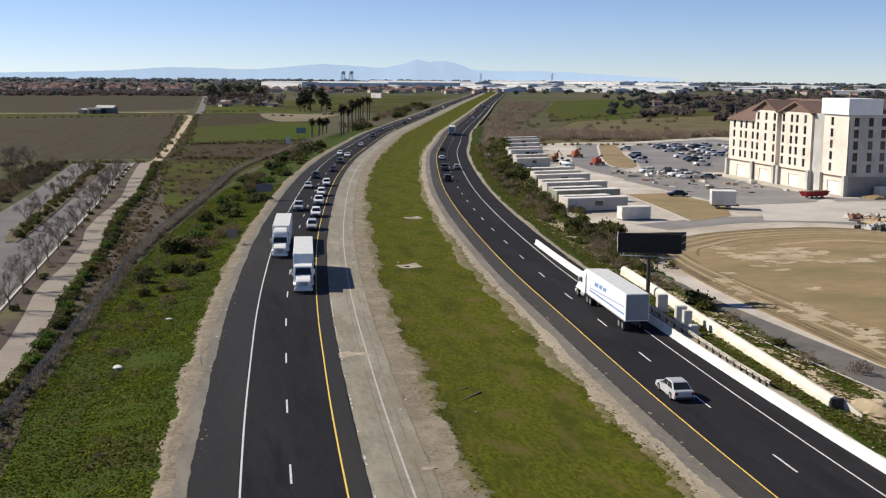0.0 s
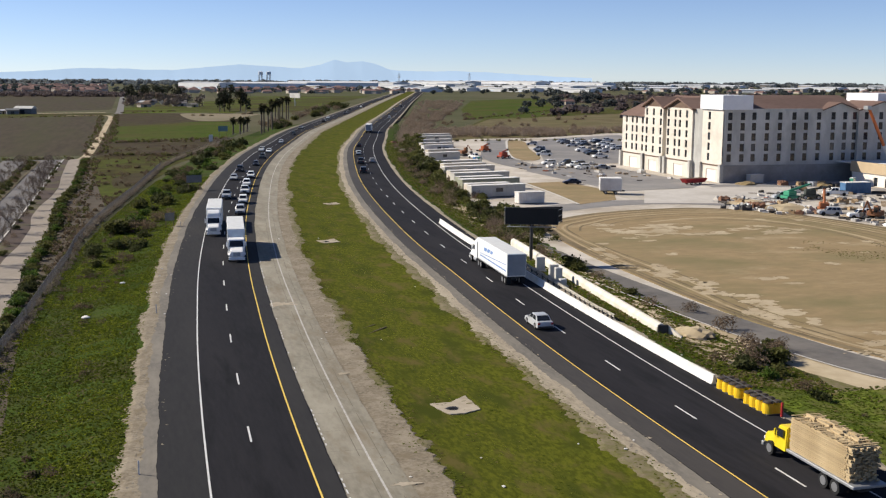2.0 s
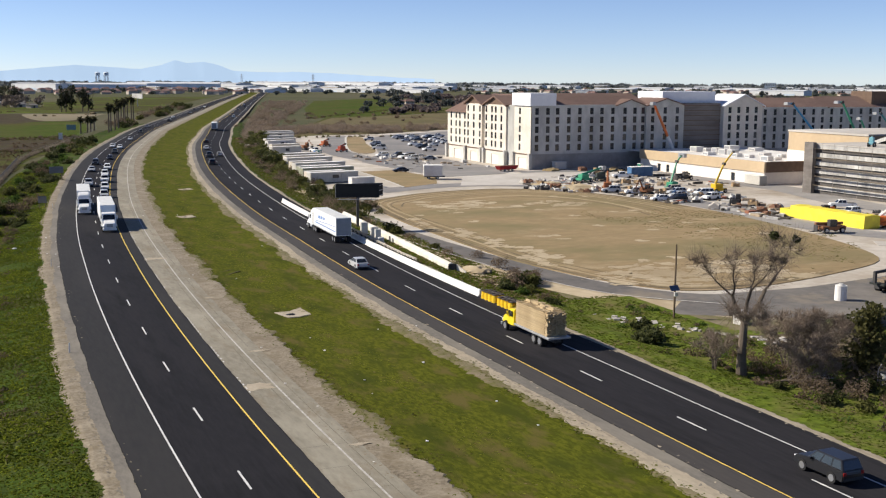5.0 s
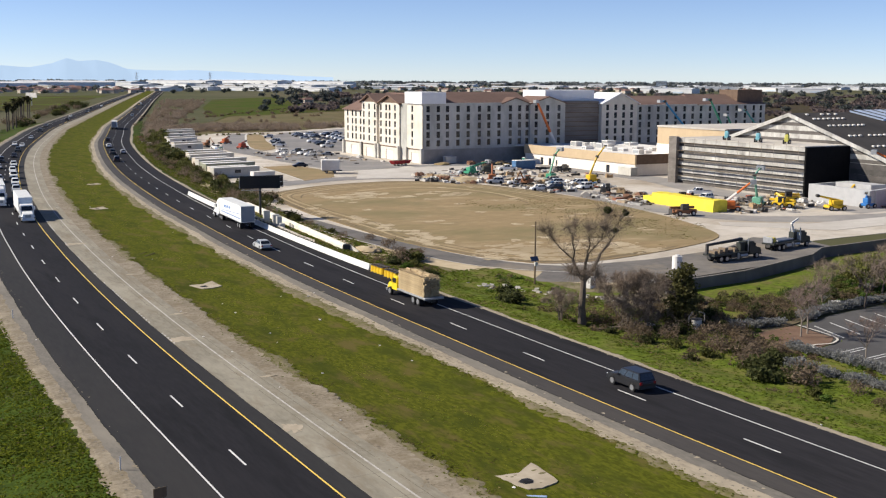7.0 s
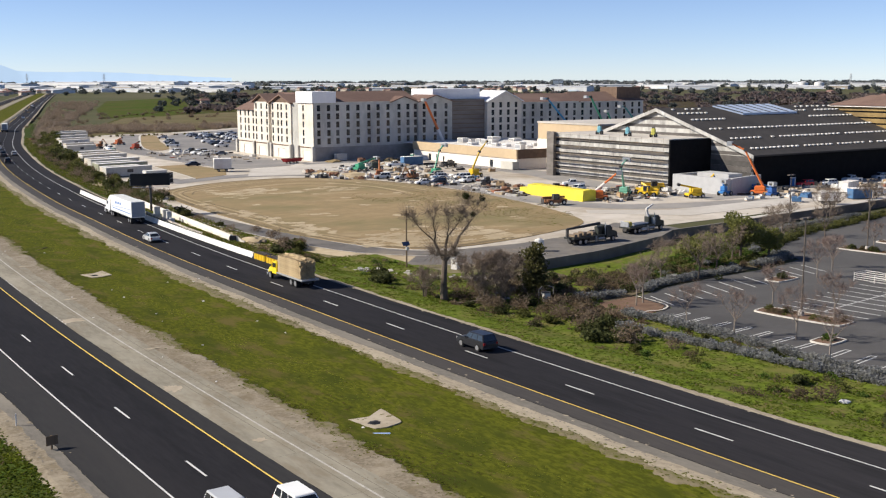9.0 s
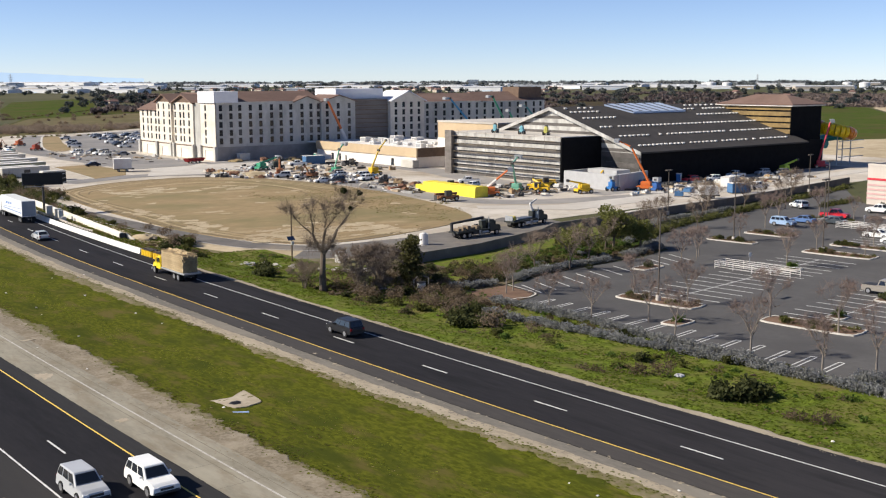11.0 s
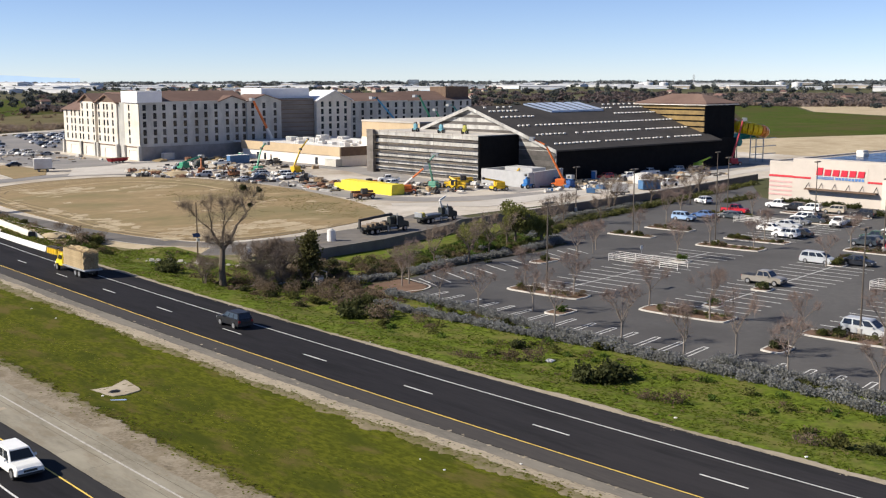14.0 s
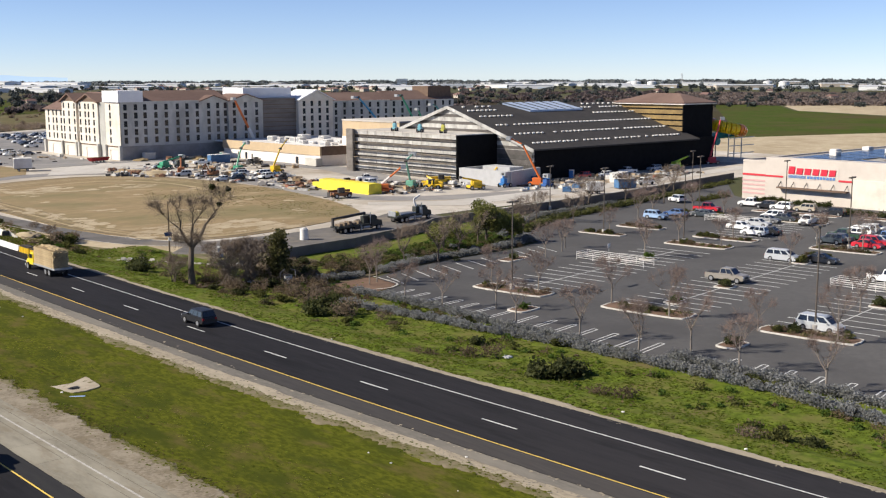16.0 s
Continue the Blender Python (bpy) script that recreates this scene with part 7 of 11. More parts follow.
def chain_fence():
    f = thing("chain_link_fence", "weathered chain-link fence on steel posts along the verge", "fence")
    bm = bmesh.new()
    post = mesh_of("post", rod((0, 0, -0.2), (0, 0, 1.55), 0.04, sides=6), WIRE)
    for (x0, y0), (x1, y1) in zip(FENCE_LINE, FENCE_LINE[1:]):
        length = math.hypot(x1 - x0, y1 - y0)
        n = max(1, round(length / 3.2))
        a, b = Vector((x0, y0, G)), Vector((x1, y1, G))
        for i in range(n):
            p, q = a.lerp(b, i / n), a.lerp(b, (i + 1) / n)
            share("post", post, f, pose(p.x, p.y, G))
            tube(bm, p + Vector((0, 0, 1.5)), q + Vector((0, 0, 1.5)), 0.025, 0.025, 4, False)
            tube(bm, p + Vector((0, 0, 0.1)), q + Vector((0, 0, 0.1)), 0.012, 0.012, 3, False)
            if y0 < 330:
                for k in range(14):
                    s0, s1 = p.lerp(q, k / 14), p.lerp(q, (k + 1) / 14)
                    for u, v in ((0.1, 1.5), (1.5, 0.1)):
                        tube(bm, s0 + Vector((0, 0, u)), s1 + Vector((0, 0, v)), 0.009, 0.009, 3, False)
    part("wire_net", bm, WIRE, f)


chain_fence()

# loose things beside the road
rnd = random.Random(8)
for x, y, s in ((6.5, 122, 0.5), (13.4, 21, 0.9), (12.2, 16, 0.6), (13.5, 25, 0.4), (10.6, 141, 0.35), (74.5, 33, 0.6), (71.0, -19.0, 0.5)):
    bm = bmesh.new()
    bmesh.ops.create_icosphere(bm, subdivisions=2, radius=s)
    for v in bm.verts:
        v.co *= 1 + 0.45 * noise.noise(v.co * 2.5 + Vector((x, y, 0)))
        v.co.z = max(v.co.z * 0.4, -0.05)
    ob = tagged(part("litter", bm, ROOF_WHITE), "crumpled white litter lying in the weeds", "litter", "litter beside the road")
    ob.location = (x, y, (G if x > 65 or x < 9 else -0.65) + 0.1)
for k in range(52):      # scraps along the road edges and in the median
    y = rnd.uniform(-60, 190)
    edge, off, z = rnd.choice(((left_line, 9.4, -0.07), (right_line, -7.6, -0.07), (right_line, 8.6, -0.08), (left_line, 15.0, -0.25), (left_line, -7.6, -0.08), (right_line, -11.0, -0.22)))
    x, yy = side(edge, y, off + rnd.uniform(-0.9, 0.9))
    q = rnd.uniform(0.07, 0.17)
    bm = bmesh.new()
    bmesh.ops.create_icosphere(bm, subdivisions=1, radius=q)
    for v in bm.verts:
        v.co *= 1 + 0.5 * noise.noise(v.co * 9 + Vector((x, y, 0)))
        v.co.z *= 0.45
    ob = tagged(part("litter", bm, ROOF_WHITE), "small pale scrap of litter beside the road", "litter", "litter beside the road")
    ob.location = (x, yy, z + 0.04)
tarp = tagged(part("litter", box(-0.75, 0.75, -0.14, 0.14, 0, 0.07, 0.03), plain("faded_blue_plastic", (0.30, 0.40, 0.62), 0.5)), "strip of faded blue plastic in the median grass", "litter")
tarp.matrix_world = pose(33.1, -5.2, -0.3, 0, 0, -33)
bm = bmesh.new()
for k in range(70):
    t = rnd.random()
    x, y = 69.5 + 11.0 * t + rnd.gauss(0, 0.6), 63.5 - 18.0 * t + rnd.gauss(0, 0.7)
    s = rnd.uniform(0.12, 0.36)
    v = quad_box(bm, x - s, x + s * 0.8, y - s * 0.8, y + s, G - 0.1, G + s * rnd.uniform(0.4, 0.9))
    bmesh.ops.rotate(bm, verts=v, cent=(x, y, G), matrix=Matrix.Rotation(rnd.uniform(0, 3), 3, "Z") @ Matrix.Rotation(rnd.uniform(-0.4, 0.4), 3, "X"))
tagged(part("rubble", bm, PALE_CONCRETE), "pale broken concrete rubble along the verge", "rubble", kind="stuff")

# patches and joints of the old pavement
bm = bmesh.new()
for k in range(80):
    y = -20 + k * 4.6
    if k % 5 == 2:
        continue
    for o0, o1, w in ((5.15, 8.6, 0.03),):
        a, b = side(left_line, y, o0), side(left_line, y, o1)
        bm.faces.new([bm.verts.new(p) for p in ((*a, -0.012), (*b, -0.012), (b[0], b[1] + w, -0.012), (a[0], a[1] + w, -0.012))])
for off in (7.15, 8.6):      # the seam between the old lanes
    for k in range(120):
        y = -40 + k * 2.0
        if noise.noise((y * 0.2, off, 0)) > -0.3:
            a, b = side(left_line, y, off), side(left_line, y + 2.0, off)
            bm.faces.new([bm.verts.new(p) for p in ((a[0] - 0.025, a[1], -0.012), (a[0] + 0.025, a[1], -0.012), (b[0] + 0.025, b[1], -0.012), (b[0] - 0.025, b[1], -0.012))])
setting("trim_joints", bm, mat("joint_tar", (0.145, 0.13, 0.10), scale=2.0, rough=0.9), "thin tarred joints across the old concrete", "road marking")
bm = bmesh.new()
for k, (y, off, a, b) in enumerate(((47.5, 6.3, 1.7, 0.8), (120.0, 6.2, 1.9, 0.9), (60, 9.2, 0.8, 0.3), (30, 9.3, 0.7, 0.3), (15, 5.9, 0.6, 1.2), (-2, 6.2, 0.5, 0.5), (88, 9.3, 0.6, 0.3), (170, 6.0, 0.9, 1.4))):
    x, yy = side(left_line, y, off)
    ring = []
    for i in range(40):
        t = 2 * math.pi * i / 40
        r = 1 + 0.7 * noise.noise((math.cos(t) * 1.5 + k * 5, math.sin(t) * 1.5, k)) + 0.6 * noise.noise((math.cos(t) * 5 + k * 5, math.sin(t) * 5, k))
        ring.append(bm.verts.new((x + a * r * math.cos(t), yy + b * r * math.sin(t), -0.004 + k * 0.0006)))
    bm.faces.new(ring)
tagged(part("concrete_spill", bm, APRON), "pale patches of spilt grout on the old pavement", "stain", kind="stuff")
# two gouges in the median grass
for x, y, t in ((35.0, 105.9, -50), (36.1, 104.3, -44)):
    g = thing("gouge", "dark muddy gouge torn in the median grass", "rut", "gouges in the grass", at=pose(x, y, -0.27, 0, 0, t))
    part("trench", box(-0.1, 0.1, -2.4, 2.4, -0.03, 0.02, 0.01), mat("wet_earth", (0.045, 0.033, 0.02), (0.07, 0.05, 0.03), scale=2, rough=0.9), g)
    part("spoil", box(0.1, 0.24, -1.6, 2.3, -0.03, 0.06, 0.03), mat("turned_sod", (0.11, 0.085, 0.04), (0.07, 0.075, 0.02), scale=2, rough=1.0), g)

bm = bmesh.new()
bmesh.ops.create_icosphere(bm, subdivisions=3, radius=1)
for v in bm.verts:
    k = 1 + 0.35 * noise.noise(v.co * 2.3)
    v.co = Vector((v.co.x * 2.1 * k, v.co.y * 2.4 * k, max(-0.1, v.co.z) * 0.8 * k))
heap = tagged(part("sand_mound", bm, PALE_DIRT), "heap of dug sand at the open end of the culvert", "heap")
heap.location = (69.4, 96.2, G + 0.1)
flecks("bare_spots", right_line, 13.6, 1.6, 700, 0.8, EDGE_DIRT, ((10.5, -0.33), (13.0, G + 0.14), (19.0, G - 0.02)), 9, "bare brown patches in the verge", (76, 150))
flecks("bare_spots", right_line, 13.0, 2.0, 260, 1.3, PALE_DIRT, ((10.5, -0.325), (13.0, G + 0.15), (19.0, G - 0.015)), 10, "pale bare patches in the verge", (84, 140))

rnd = random.Random(61)
bm = bmesh.new()      # remains of an old lane line along the edge of the asphalt
y = 40.0
while y < 150:
    y += rnd.choice([1.2, 1.2, 1.2, 6.0])
    a, b = side(left_line, y, 5.2), side(left_line, y + rnd.uniform(0.4, 0.8), 5.2)
    bm.faces.new([bm.verts.new(p) for p in ((a[0] - 0.05, a[1], 0.004), (a[0] + 0.06, a[1], 0.004), (b[0] + 0.06, b[1], 0.004), (b[0] - 0.05, b[1], 0.004))])
setting("trim_ticks", bm, WORN_PAINT, "scraps of an old white line beside the new asphalt", "road marking")

# ---- building site ----
def container(x, y, turn, length=12.2, w=2.5, h=2.75, colour=None, label="pale grey storage container beside the verge", name="storage_container"):
    c = thing(name, label, "container", "containers beside the verge", at=pose(x, y, G, 0, 0, turn))
    m = colour or CONT_GREY
    part("body", box(0, length, -w / 2, w / 2, 0.15, h, 0.03), m, c)
    part("roof", box(-0.08, length + 0.08, -w / 2 - 0.08, w / 2 + 0.08, h, h + 0.1), ROOF_WHITE, c)
    rib = mesh_of("rib", box(-0.04, 0.04, -0.03, 0.03, 0.2, h - 0.05), m)
    for k in range(int(length / 1.2) if y < 320 else 0):
        share("rib", rib, c, pose(0.6 + k * 1.2, -w / 2 - 0.02, 0))
    part("end_door", box(-0.04, 0.0, -w / 2 + 0.15, w / 2 - 0.15, 0.25, h - 0.1), m, c)
    part("skid", box(0.2, length - 0.2, -w / 2 + 0.2, w / 2 - 0.2, 0.0, 0.15), DARK_STEEL, c)
    if length > 8:
        part("window", box(length * 0.45, length * 0.58, -w / 2 - 0.06, -w / 2 - 0.03, 1.2, 2.1), GLASS_DARK, c)
    return c


CONT_GREY = mat("grey_container_paint", (0.50, 0.475, 0.42), (0.43, 0.405, 0.355), (0.56, 0.53, 0.475), scale=1.0, big=0.3, rough=0.7, local=True)
CONT_TAN = mat("tan_container_paint", (0.60, 0.535, 0.43), (0.53, 0.47, 0.375), scale=1.0, rough=0.7, local=True)
CONT_GREEN = mat("dull_green_container_paint", (0.32, 0.325, 0.235), (0.26, 0.265, 0.185), scale=1.0, rough=0.7, local=True)
CONT_BLUE = mat("blue_container_paint", (0.07, 0.16, 0.30), (0.05, 0.12, 0.24), scale=1.0, rough=0.6, local=True)
for x, y, t, l, m in ((87.6, 234.0, 8, 14.0, None), (88.2, 238.5, 8, 11.0, CONT_TAN), (90.2, 249.5, 10, 16, CONT_GREEN), (91.4, 256, 10, 12.5, CONT_GREEN), (93.4, 267, 11, 16.5, None), (94.6, 274.5, 11, 12, CONT_TAN), (97, 288, 12, 16, None), (99.6, 298, 12, 14, CONT_TAN), (101.5, 309, 12, 14, None),
                       (108, 345, 14, 12, None), (112, 360, 14, 12, CONT_TAN), (117, 384, 15, 12.5, ROOF_WHITE), (120, 398, 15, 14, CONT_TAN), (126, 420, 16, 14, None), (132, 446, 16, 16, CONT_TAN), (136, 462, 16, 16, None)):
    container(x, y, t, l, colour=m, label={None: "pale grey", CONT_TAN: "tan", CONT_GREEN: "dull green", ROOF_WHITE: "white"}[m] + " storage container standing beside the verge")
container(94.0, 219.6, 5, 6.2, 2.4, 2.5, ROOF_WHITE, "small white office container on the gravel", "office_container")
container(170.6, 250.6, 0, 3.8, 2.3, 2.3, BOX_GREY, "small grey machine container beside the hotel", "machine_container")
container(178.6, 221.5, -2, 7.0, 2.5, 2.7, CONT_BLUE, "long blue storage container on the site", "storage_container")
container(209.0, 79.0, -20, 5, 2.4, 2.4, CONT_BLUE, "blue storage container beside the wall", "storage_container")
container(219, 88, 12, 6, 2.4, 2.6, ROOF_WHITE, "white storage container beside the wall", "storage_container")
container(196.5, 186, 90, 6, 2.4, 2.4, CONT_GREY, "grey storage container beside the hall", "storage_container")


def box_trailer(x, y, turn, s=1.0, label="white boxy trailer on wheels on the site"):
    t = thing("box_trailer", label, "trailer", at=pose(x, y, G, 0, 0, turn))
    part("body", box(-2.6 * s, 2.6 * s, -1.9 * s, 1.9 * s, 0.9, 3.9 * s, 0.08), ROOF_WHITE, t)
    part("door", box(-2.64 * s, -2.6 * s, -0.9, 0.9, 1.1, 3.3 * s), BOX_GREY, t)
    part("chassis", box(-2.4 * s, 3.4 * s, -0.5, 0.5, 0.6, 0.9), DARK_STEEL, t)
    for sx in (-1, 1):
        for yy in (-1.2, 1.2):
            w = share("wheel", WHEELS["big"][0], t, pose(yy * s, sx * 1.5 * s, 0.4, 0, 0, 90))
            share("rim", WHEELS["big"][1], w, Matrix())


box_trailer(123.2, 234.5, -20)
box_trailer(195.5, 74.8, -40, 0.75, "white box trailer beside the wall")


def boom_lift(x, y, turn, colour, label, base=(2.0, 1.2), arms=((0, 8, 45), (0, 5, 10)), basket=True, thick=0.30, sleeve=None, up=0.0):
    """A wheeled lift: chassis, turret and a chain of straight arms given by length and rise."""
    b = thing("boom_lift", label, "boom lift", "lifts on the building site", at=pose(x, y, G + up, 0, 0, turn))
    paint = plain("machine_paint", colour, 0.5)
    part("chassis", box(-base[0], base[0], -base[1], base[1], 0.5, 1.1, 0.08), paint, b)
    part("turret", box(-base[0] * 0.7, base[0] * 0.5, -base[1] * 0.8, base[1] * 0.8, 1.1, 2.2, 0.12), paint, b)
    for sx in (-1, 1):
        for sy in (-1, 1):
            w = share("wheel", WHEELS["truck"][0], b, pose(sx * base[0] * 0.75, sy * base[1], 0.5, 0, 0, 90))
            share("rim", WHEELS["truck"][1], w, Matrix())
    p = Vector((-base[0] * 0.4, 0, 2.1))
    r = thick
    for _, length, rise in arms:
        q = p + Vector((math.cos(radians(rise)) * length, 0, math.sin(radians(rise)) * length))
        if sleeve:      # the fixed lower length of a telescopic boom
            part("boom_sleeve", rod(p, p.lerp(q, 0.42), r * 1.15, r * 1.1, 6), sleeve, b, "white lower boom")
        part("boom", rod(p, q, r, r * 0.75, 6), paint, b)
        part("knuckle", rod(q - Vector((0, 0.35, 0)), q + Vector((0, 0.35, 0)), r * 1.2, sides=8), DARK_STEEL, b)
        p, r = q, r * 0.72
    if basket:
        part("basket", box(p.x - 0.2, p.x + 1.0, -0.9, 0.9, p.z - 0.5, p.z + 0.5, 0.03), STEEL, b)


ORANGE, GREEN, BLUE, YELLOW = (0.62, 0.15, 0.03), (0.05, 0.30, 0.17), (0.03, 0.22, 0.42), (0.70, 0.45, 0.02)
boom_lift(214.5, 249.4, 180, ORANGE, "orange boom lift raised beside the hotel wall", arms=((0, 20.2, 61.6),), thick=0.5, sleeve=ROOF_WHITE)
boom_lift(279.2, 249.5, 180, (0.05, 0.28, 0.50), "blue boom lift raised beside the far wing", arms=((0, 25.5, 43.5), (0, 2, 0)), thick=0.42)
boom_lift(294.8, 250, 180, GREEN, "green boom lift raised beside the far wing", arms=((0, 21.5, 56.6), (0, 2, 0)), thick=0.45)
boom_lift(299.4, 250, 180, GREEN, "green boom lift beside the far wing", arms=((0, 14.5, 57.5),), thick=0.42)
boom_lift(315.2, 250, 180, (0.05, 0.28, 0.26), "teal boom lift at the end of the far wing", arms=((0, 20, 44.4), (0, 2, 0)), thick=0.38)
boom_lift(199.0, 96.5, 120, ORANGE, "orange boom lift reaching up to the hall eave", arms=((0, 9.5, 62), (0, 3.5, 25)))
boom_lift(172.0, 113.5, 30, (0.18, 0.42, 0.30), "pale green boom lift with folded arm", arms=((0, 6, 120), (0, 4.5, 15)))
boom_lift(161.3, 110.8, -40, ORANGE, "orange boom lift stretched beside the tarpaulin", arms=((0, 6.4, 40),), sleeve=ROOF_WHITE)
boom_lift(166, 183.5, 20, GREEN, "green boom lift raised among parked cars", arms=((0, 5.5, 66), (0, 2.5, 35)))
boom_lift(173.5, 175.5, 5, YELLOW, "yellow boom lift raised among parked cars", arms=((0, 5.5, 62), (0, 4.0, 45)), basket=False)
boom_lift(157.5, 211.5, 10, GREEN, "green telescopic handler with lowered boom", arms=((0, 7, 12),))
boom_lift(163.5, 212.5, -20, (0.05, 0.06, 0.05), "dark telescopic handler on the site", arms=((0, 5, 10),), basket=False)
boom_lift(182.5, 101.5, 160, YELLOW, "yellow telescopic handler with lowered boom", arms=((0, 5, 12),), basket=False)
boom_lift(176, 110.5, 90, YELLOW, "yellow loader parked beside the hall", arms=((0, 3, 20),), basket=False)
boom_lift(150.5, 189, 60, (0.35, 0.13, 0.05), "rust red excavator among the rubble", arms=((0, 3.5, 60), (0, 3, -50)), basket=False)
boom_lift(137, 351, 20, (0.35, 0.06, 0.03), "red tractor on the site road", arms=((0, 2.5, 20),), basket=False)
boom_lift(141.5, 385, 20, (0.40, 0.10, 0.03), "orange loader on the site road", arms=((0, 2.5, 20),), basket=False)
boom_lift(192, 100.8, 0, (0.03, 0.16, 0.42), "blue scissor lift beside the enclosure", base=(1.4, 0.9), arms=((0, 1.2, 90),))
boom_lift(197.5, 91.5, 0, (0.03, 0.10, 0.30), "blue scissor lift beside the boom lift", base=(1.4, 0.9), arms=((0, 1.0, 90),))
for x, y, colour, name in ((198, 151, (0.22, 0.48, 0.55), "pale blue"), (198, 140, (0.22, 0.48, 0.55), "pale blue"), (199.5, 132, (0.55, 0.52, 0.12), "dull yellow")):
    boom_lift(x, y, 30, colour, name + " low scissor lift on the flat roof of the hall", base=(1.0, 0.6), arms=((0, 0.4, 40),), up=12.12, basket=False)
boom_lift(291, 107.0, -45, (0.55, 0.06, 0.08), "red boom lift beside the water slide", arms=((0, 12.5, 76),), thick=0.34)
boom_lift(268, 104, 0, (0.45, 0.60, 0.05), "lime green telescopic handler beside the hall", arms=((0, 7, 12),), basket=False)


def crane_truck(x, y, turn, label, jib):
    c = thing("crane_truck", label, "crane truck", at=pose(x, y, G + 0.02, 0, 0, turn))
    dark = plain("dark_truck_paint", (0.03, 0.034, 0.03), 0.5)
    bm = profile_x([(-0.2, 0.8), (2.4, 0.75), (2.5, 1.2), (2.3, 1.7), (1.2, 1.85), (0.9, 2.75), (-0.2, 2.8)], -1.15, 1.15, 0.1, 1.9)
    bmesh.ops.bevel(bm, geom=list(bm.edges), offset=0.06, segments=1, affect="EDGES")
    part("cab", bm, dark, c)
    bm = bmesh.new()
    bm.faces.new([bm.verts.new(p) for p in ((-0.95, 1.2, 1.95), (0.95, 1.2, 1.95), (0.9, 0.98, 2.6), (-0.9, 0.98, 2.6))])
    part("windscreen", bm, CAR_GLASS, c)
    part("bed", box(-1.2, 1.2, -8.0, -0.6, 1.0, 1.3, 0.03), dark, c)
    part("chassis", box(-0.4, 0.4, -8.0, 1.8, 0.55, 1.0), DARK_STEEL, c)
    part("pedestal", box(-0.5, 0.5, -1.5, -0.5, 1.3, 2.6, 0.05), dark, c)
    if jib:
        part("jib", rod((0, -0.8, 3.1), (0, -8.6, 2.7), 0.28, 0.2, 6), DARK_STEEL, c, "long dark jib laid over the bed")
        part("hook_block", box(-0.2, 0.2, -8.6, -8.2, 1.3, 2.6, 0.04), DARK_STEEL, c)
        part("seat", box(-0.9, -0.4, -2.3, -1.6, 1.3, 2.0, 0.05), BUMPER, c)
        for k in range(5):
            part("crate", box(-0.9, 0.5, -7.2 + k * 1.1, -6.5 + k * 1.1, 1.3, 1.7 + 0.15 * (k % 3), 0.03), plain("load_crates", (0.20, 0.15, 0.10)), c)
    else:
        part("jib", rod((0, -0.9, 2.4), (0, -1.6, 4.0), 0.3, 0.2, 6), ROOF_WHITE, c)
        part("winch", rod((-0.7, -7.2, 1.8), (0.7, -7.2, 1.8), 0.45, sides=12), plain("winch_yellow", (0.46, 0.38, 0.06)), c, "yellow winch drum")
        part("winch_frame", box(-0.9, 0.9, -8.1, -7.9, 1.3, 2.3, 0.05), STEEL, c)
        part("boom", rod((0, -1.6, 4.0), (0, 0.4, 4.7), 0.2, 0.14, 6), ROOF_WHITE, c, "white folded boom")
        part("sleeper_box", box(-1.1, 1.1, -0.6, -0.2, 1.0, 2.5, 0.05), plain("pale_truck_box", (0.42, 0.43, 0.42), 0.5), c, "pale grey box behind the cab")
        for k in range(3):
            part("pipe_bundle", rod((-0.7 + k * 0.6, -6.2, 1.5), (-0.7 + k * 0.6, -1.8, 1.5), 0.2, sides=8), STEEL, c)
    part("grille", box(-0.7, 0.7, 2.46, 2.52, 1.0, 1.6), STEEL, c)
    part("bumper", box(-1.15, 1.15, 2.45, 2.65, 0.55, 0.85, 0.04), ROOF_WHITE if not jib else STEEL, c)
    for s in (-1, 1):
        part("fuel_tank", rod((s * 0.95, -2.2, 0.7), (s * 0.95, -0.6, 0.7), 0.3, sides=10), STEEL, c)
        part("tool_box", box(s * 1.0 - 0.2, s * 1.0 + 0.2, -4.3, -2.6, 0.5, 0.98, 0.03), DARK_STEEL if jib else ROOF_WHITE, c)
        part("outrigger", box(s * 1.3 - 0.1, s * 1.3 + 0.1, -3.0, -2.7, 0.3, 1.2), STEEL, c)
        part("exhaust_stack", rod((s * 0.95, -0.35, 1.2), (s * 0.95, -0.35, 3.3), 0.08, sides=7), STEEL, c)
        part("mirror", box(s * 1.25 - 0.05, s * 1.25 + 0.05, 0.9, 1.0, 1.9, 2.5), BUMPER, c)
        part("headlight", box(s * 0.8 - 0.15, s * 0.8 + 0.15, 2.42, 2.5, 1.0, 1.25), LAMP_CLEAR, c)
        wheel(c, "truck", s * 1.0, 1.5)
        for yy in (-5.2, -6.5):
            wheel(c, "dual", s * 0.92, yy)


crane_truck(118.5, 63.0, -86, "dark crane truck with its jib laid back over a loaded bed", True)
crane_truck(135.0, 68.0, -80, "dark flatbed winch truck with a white arm", False)


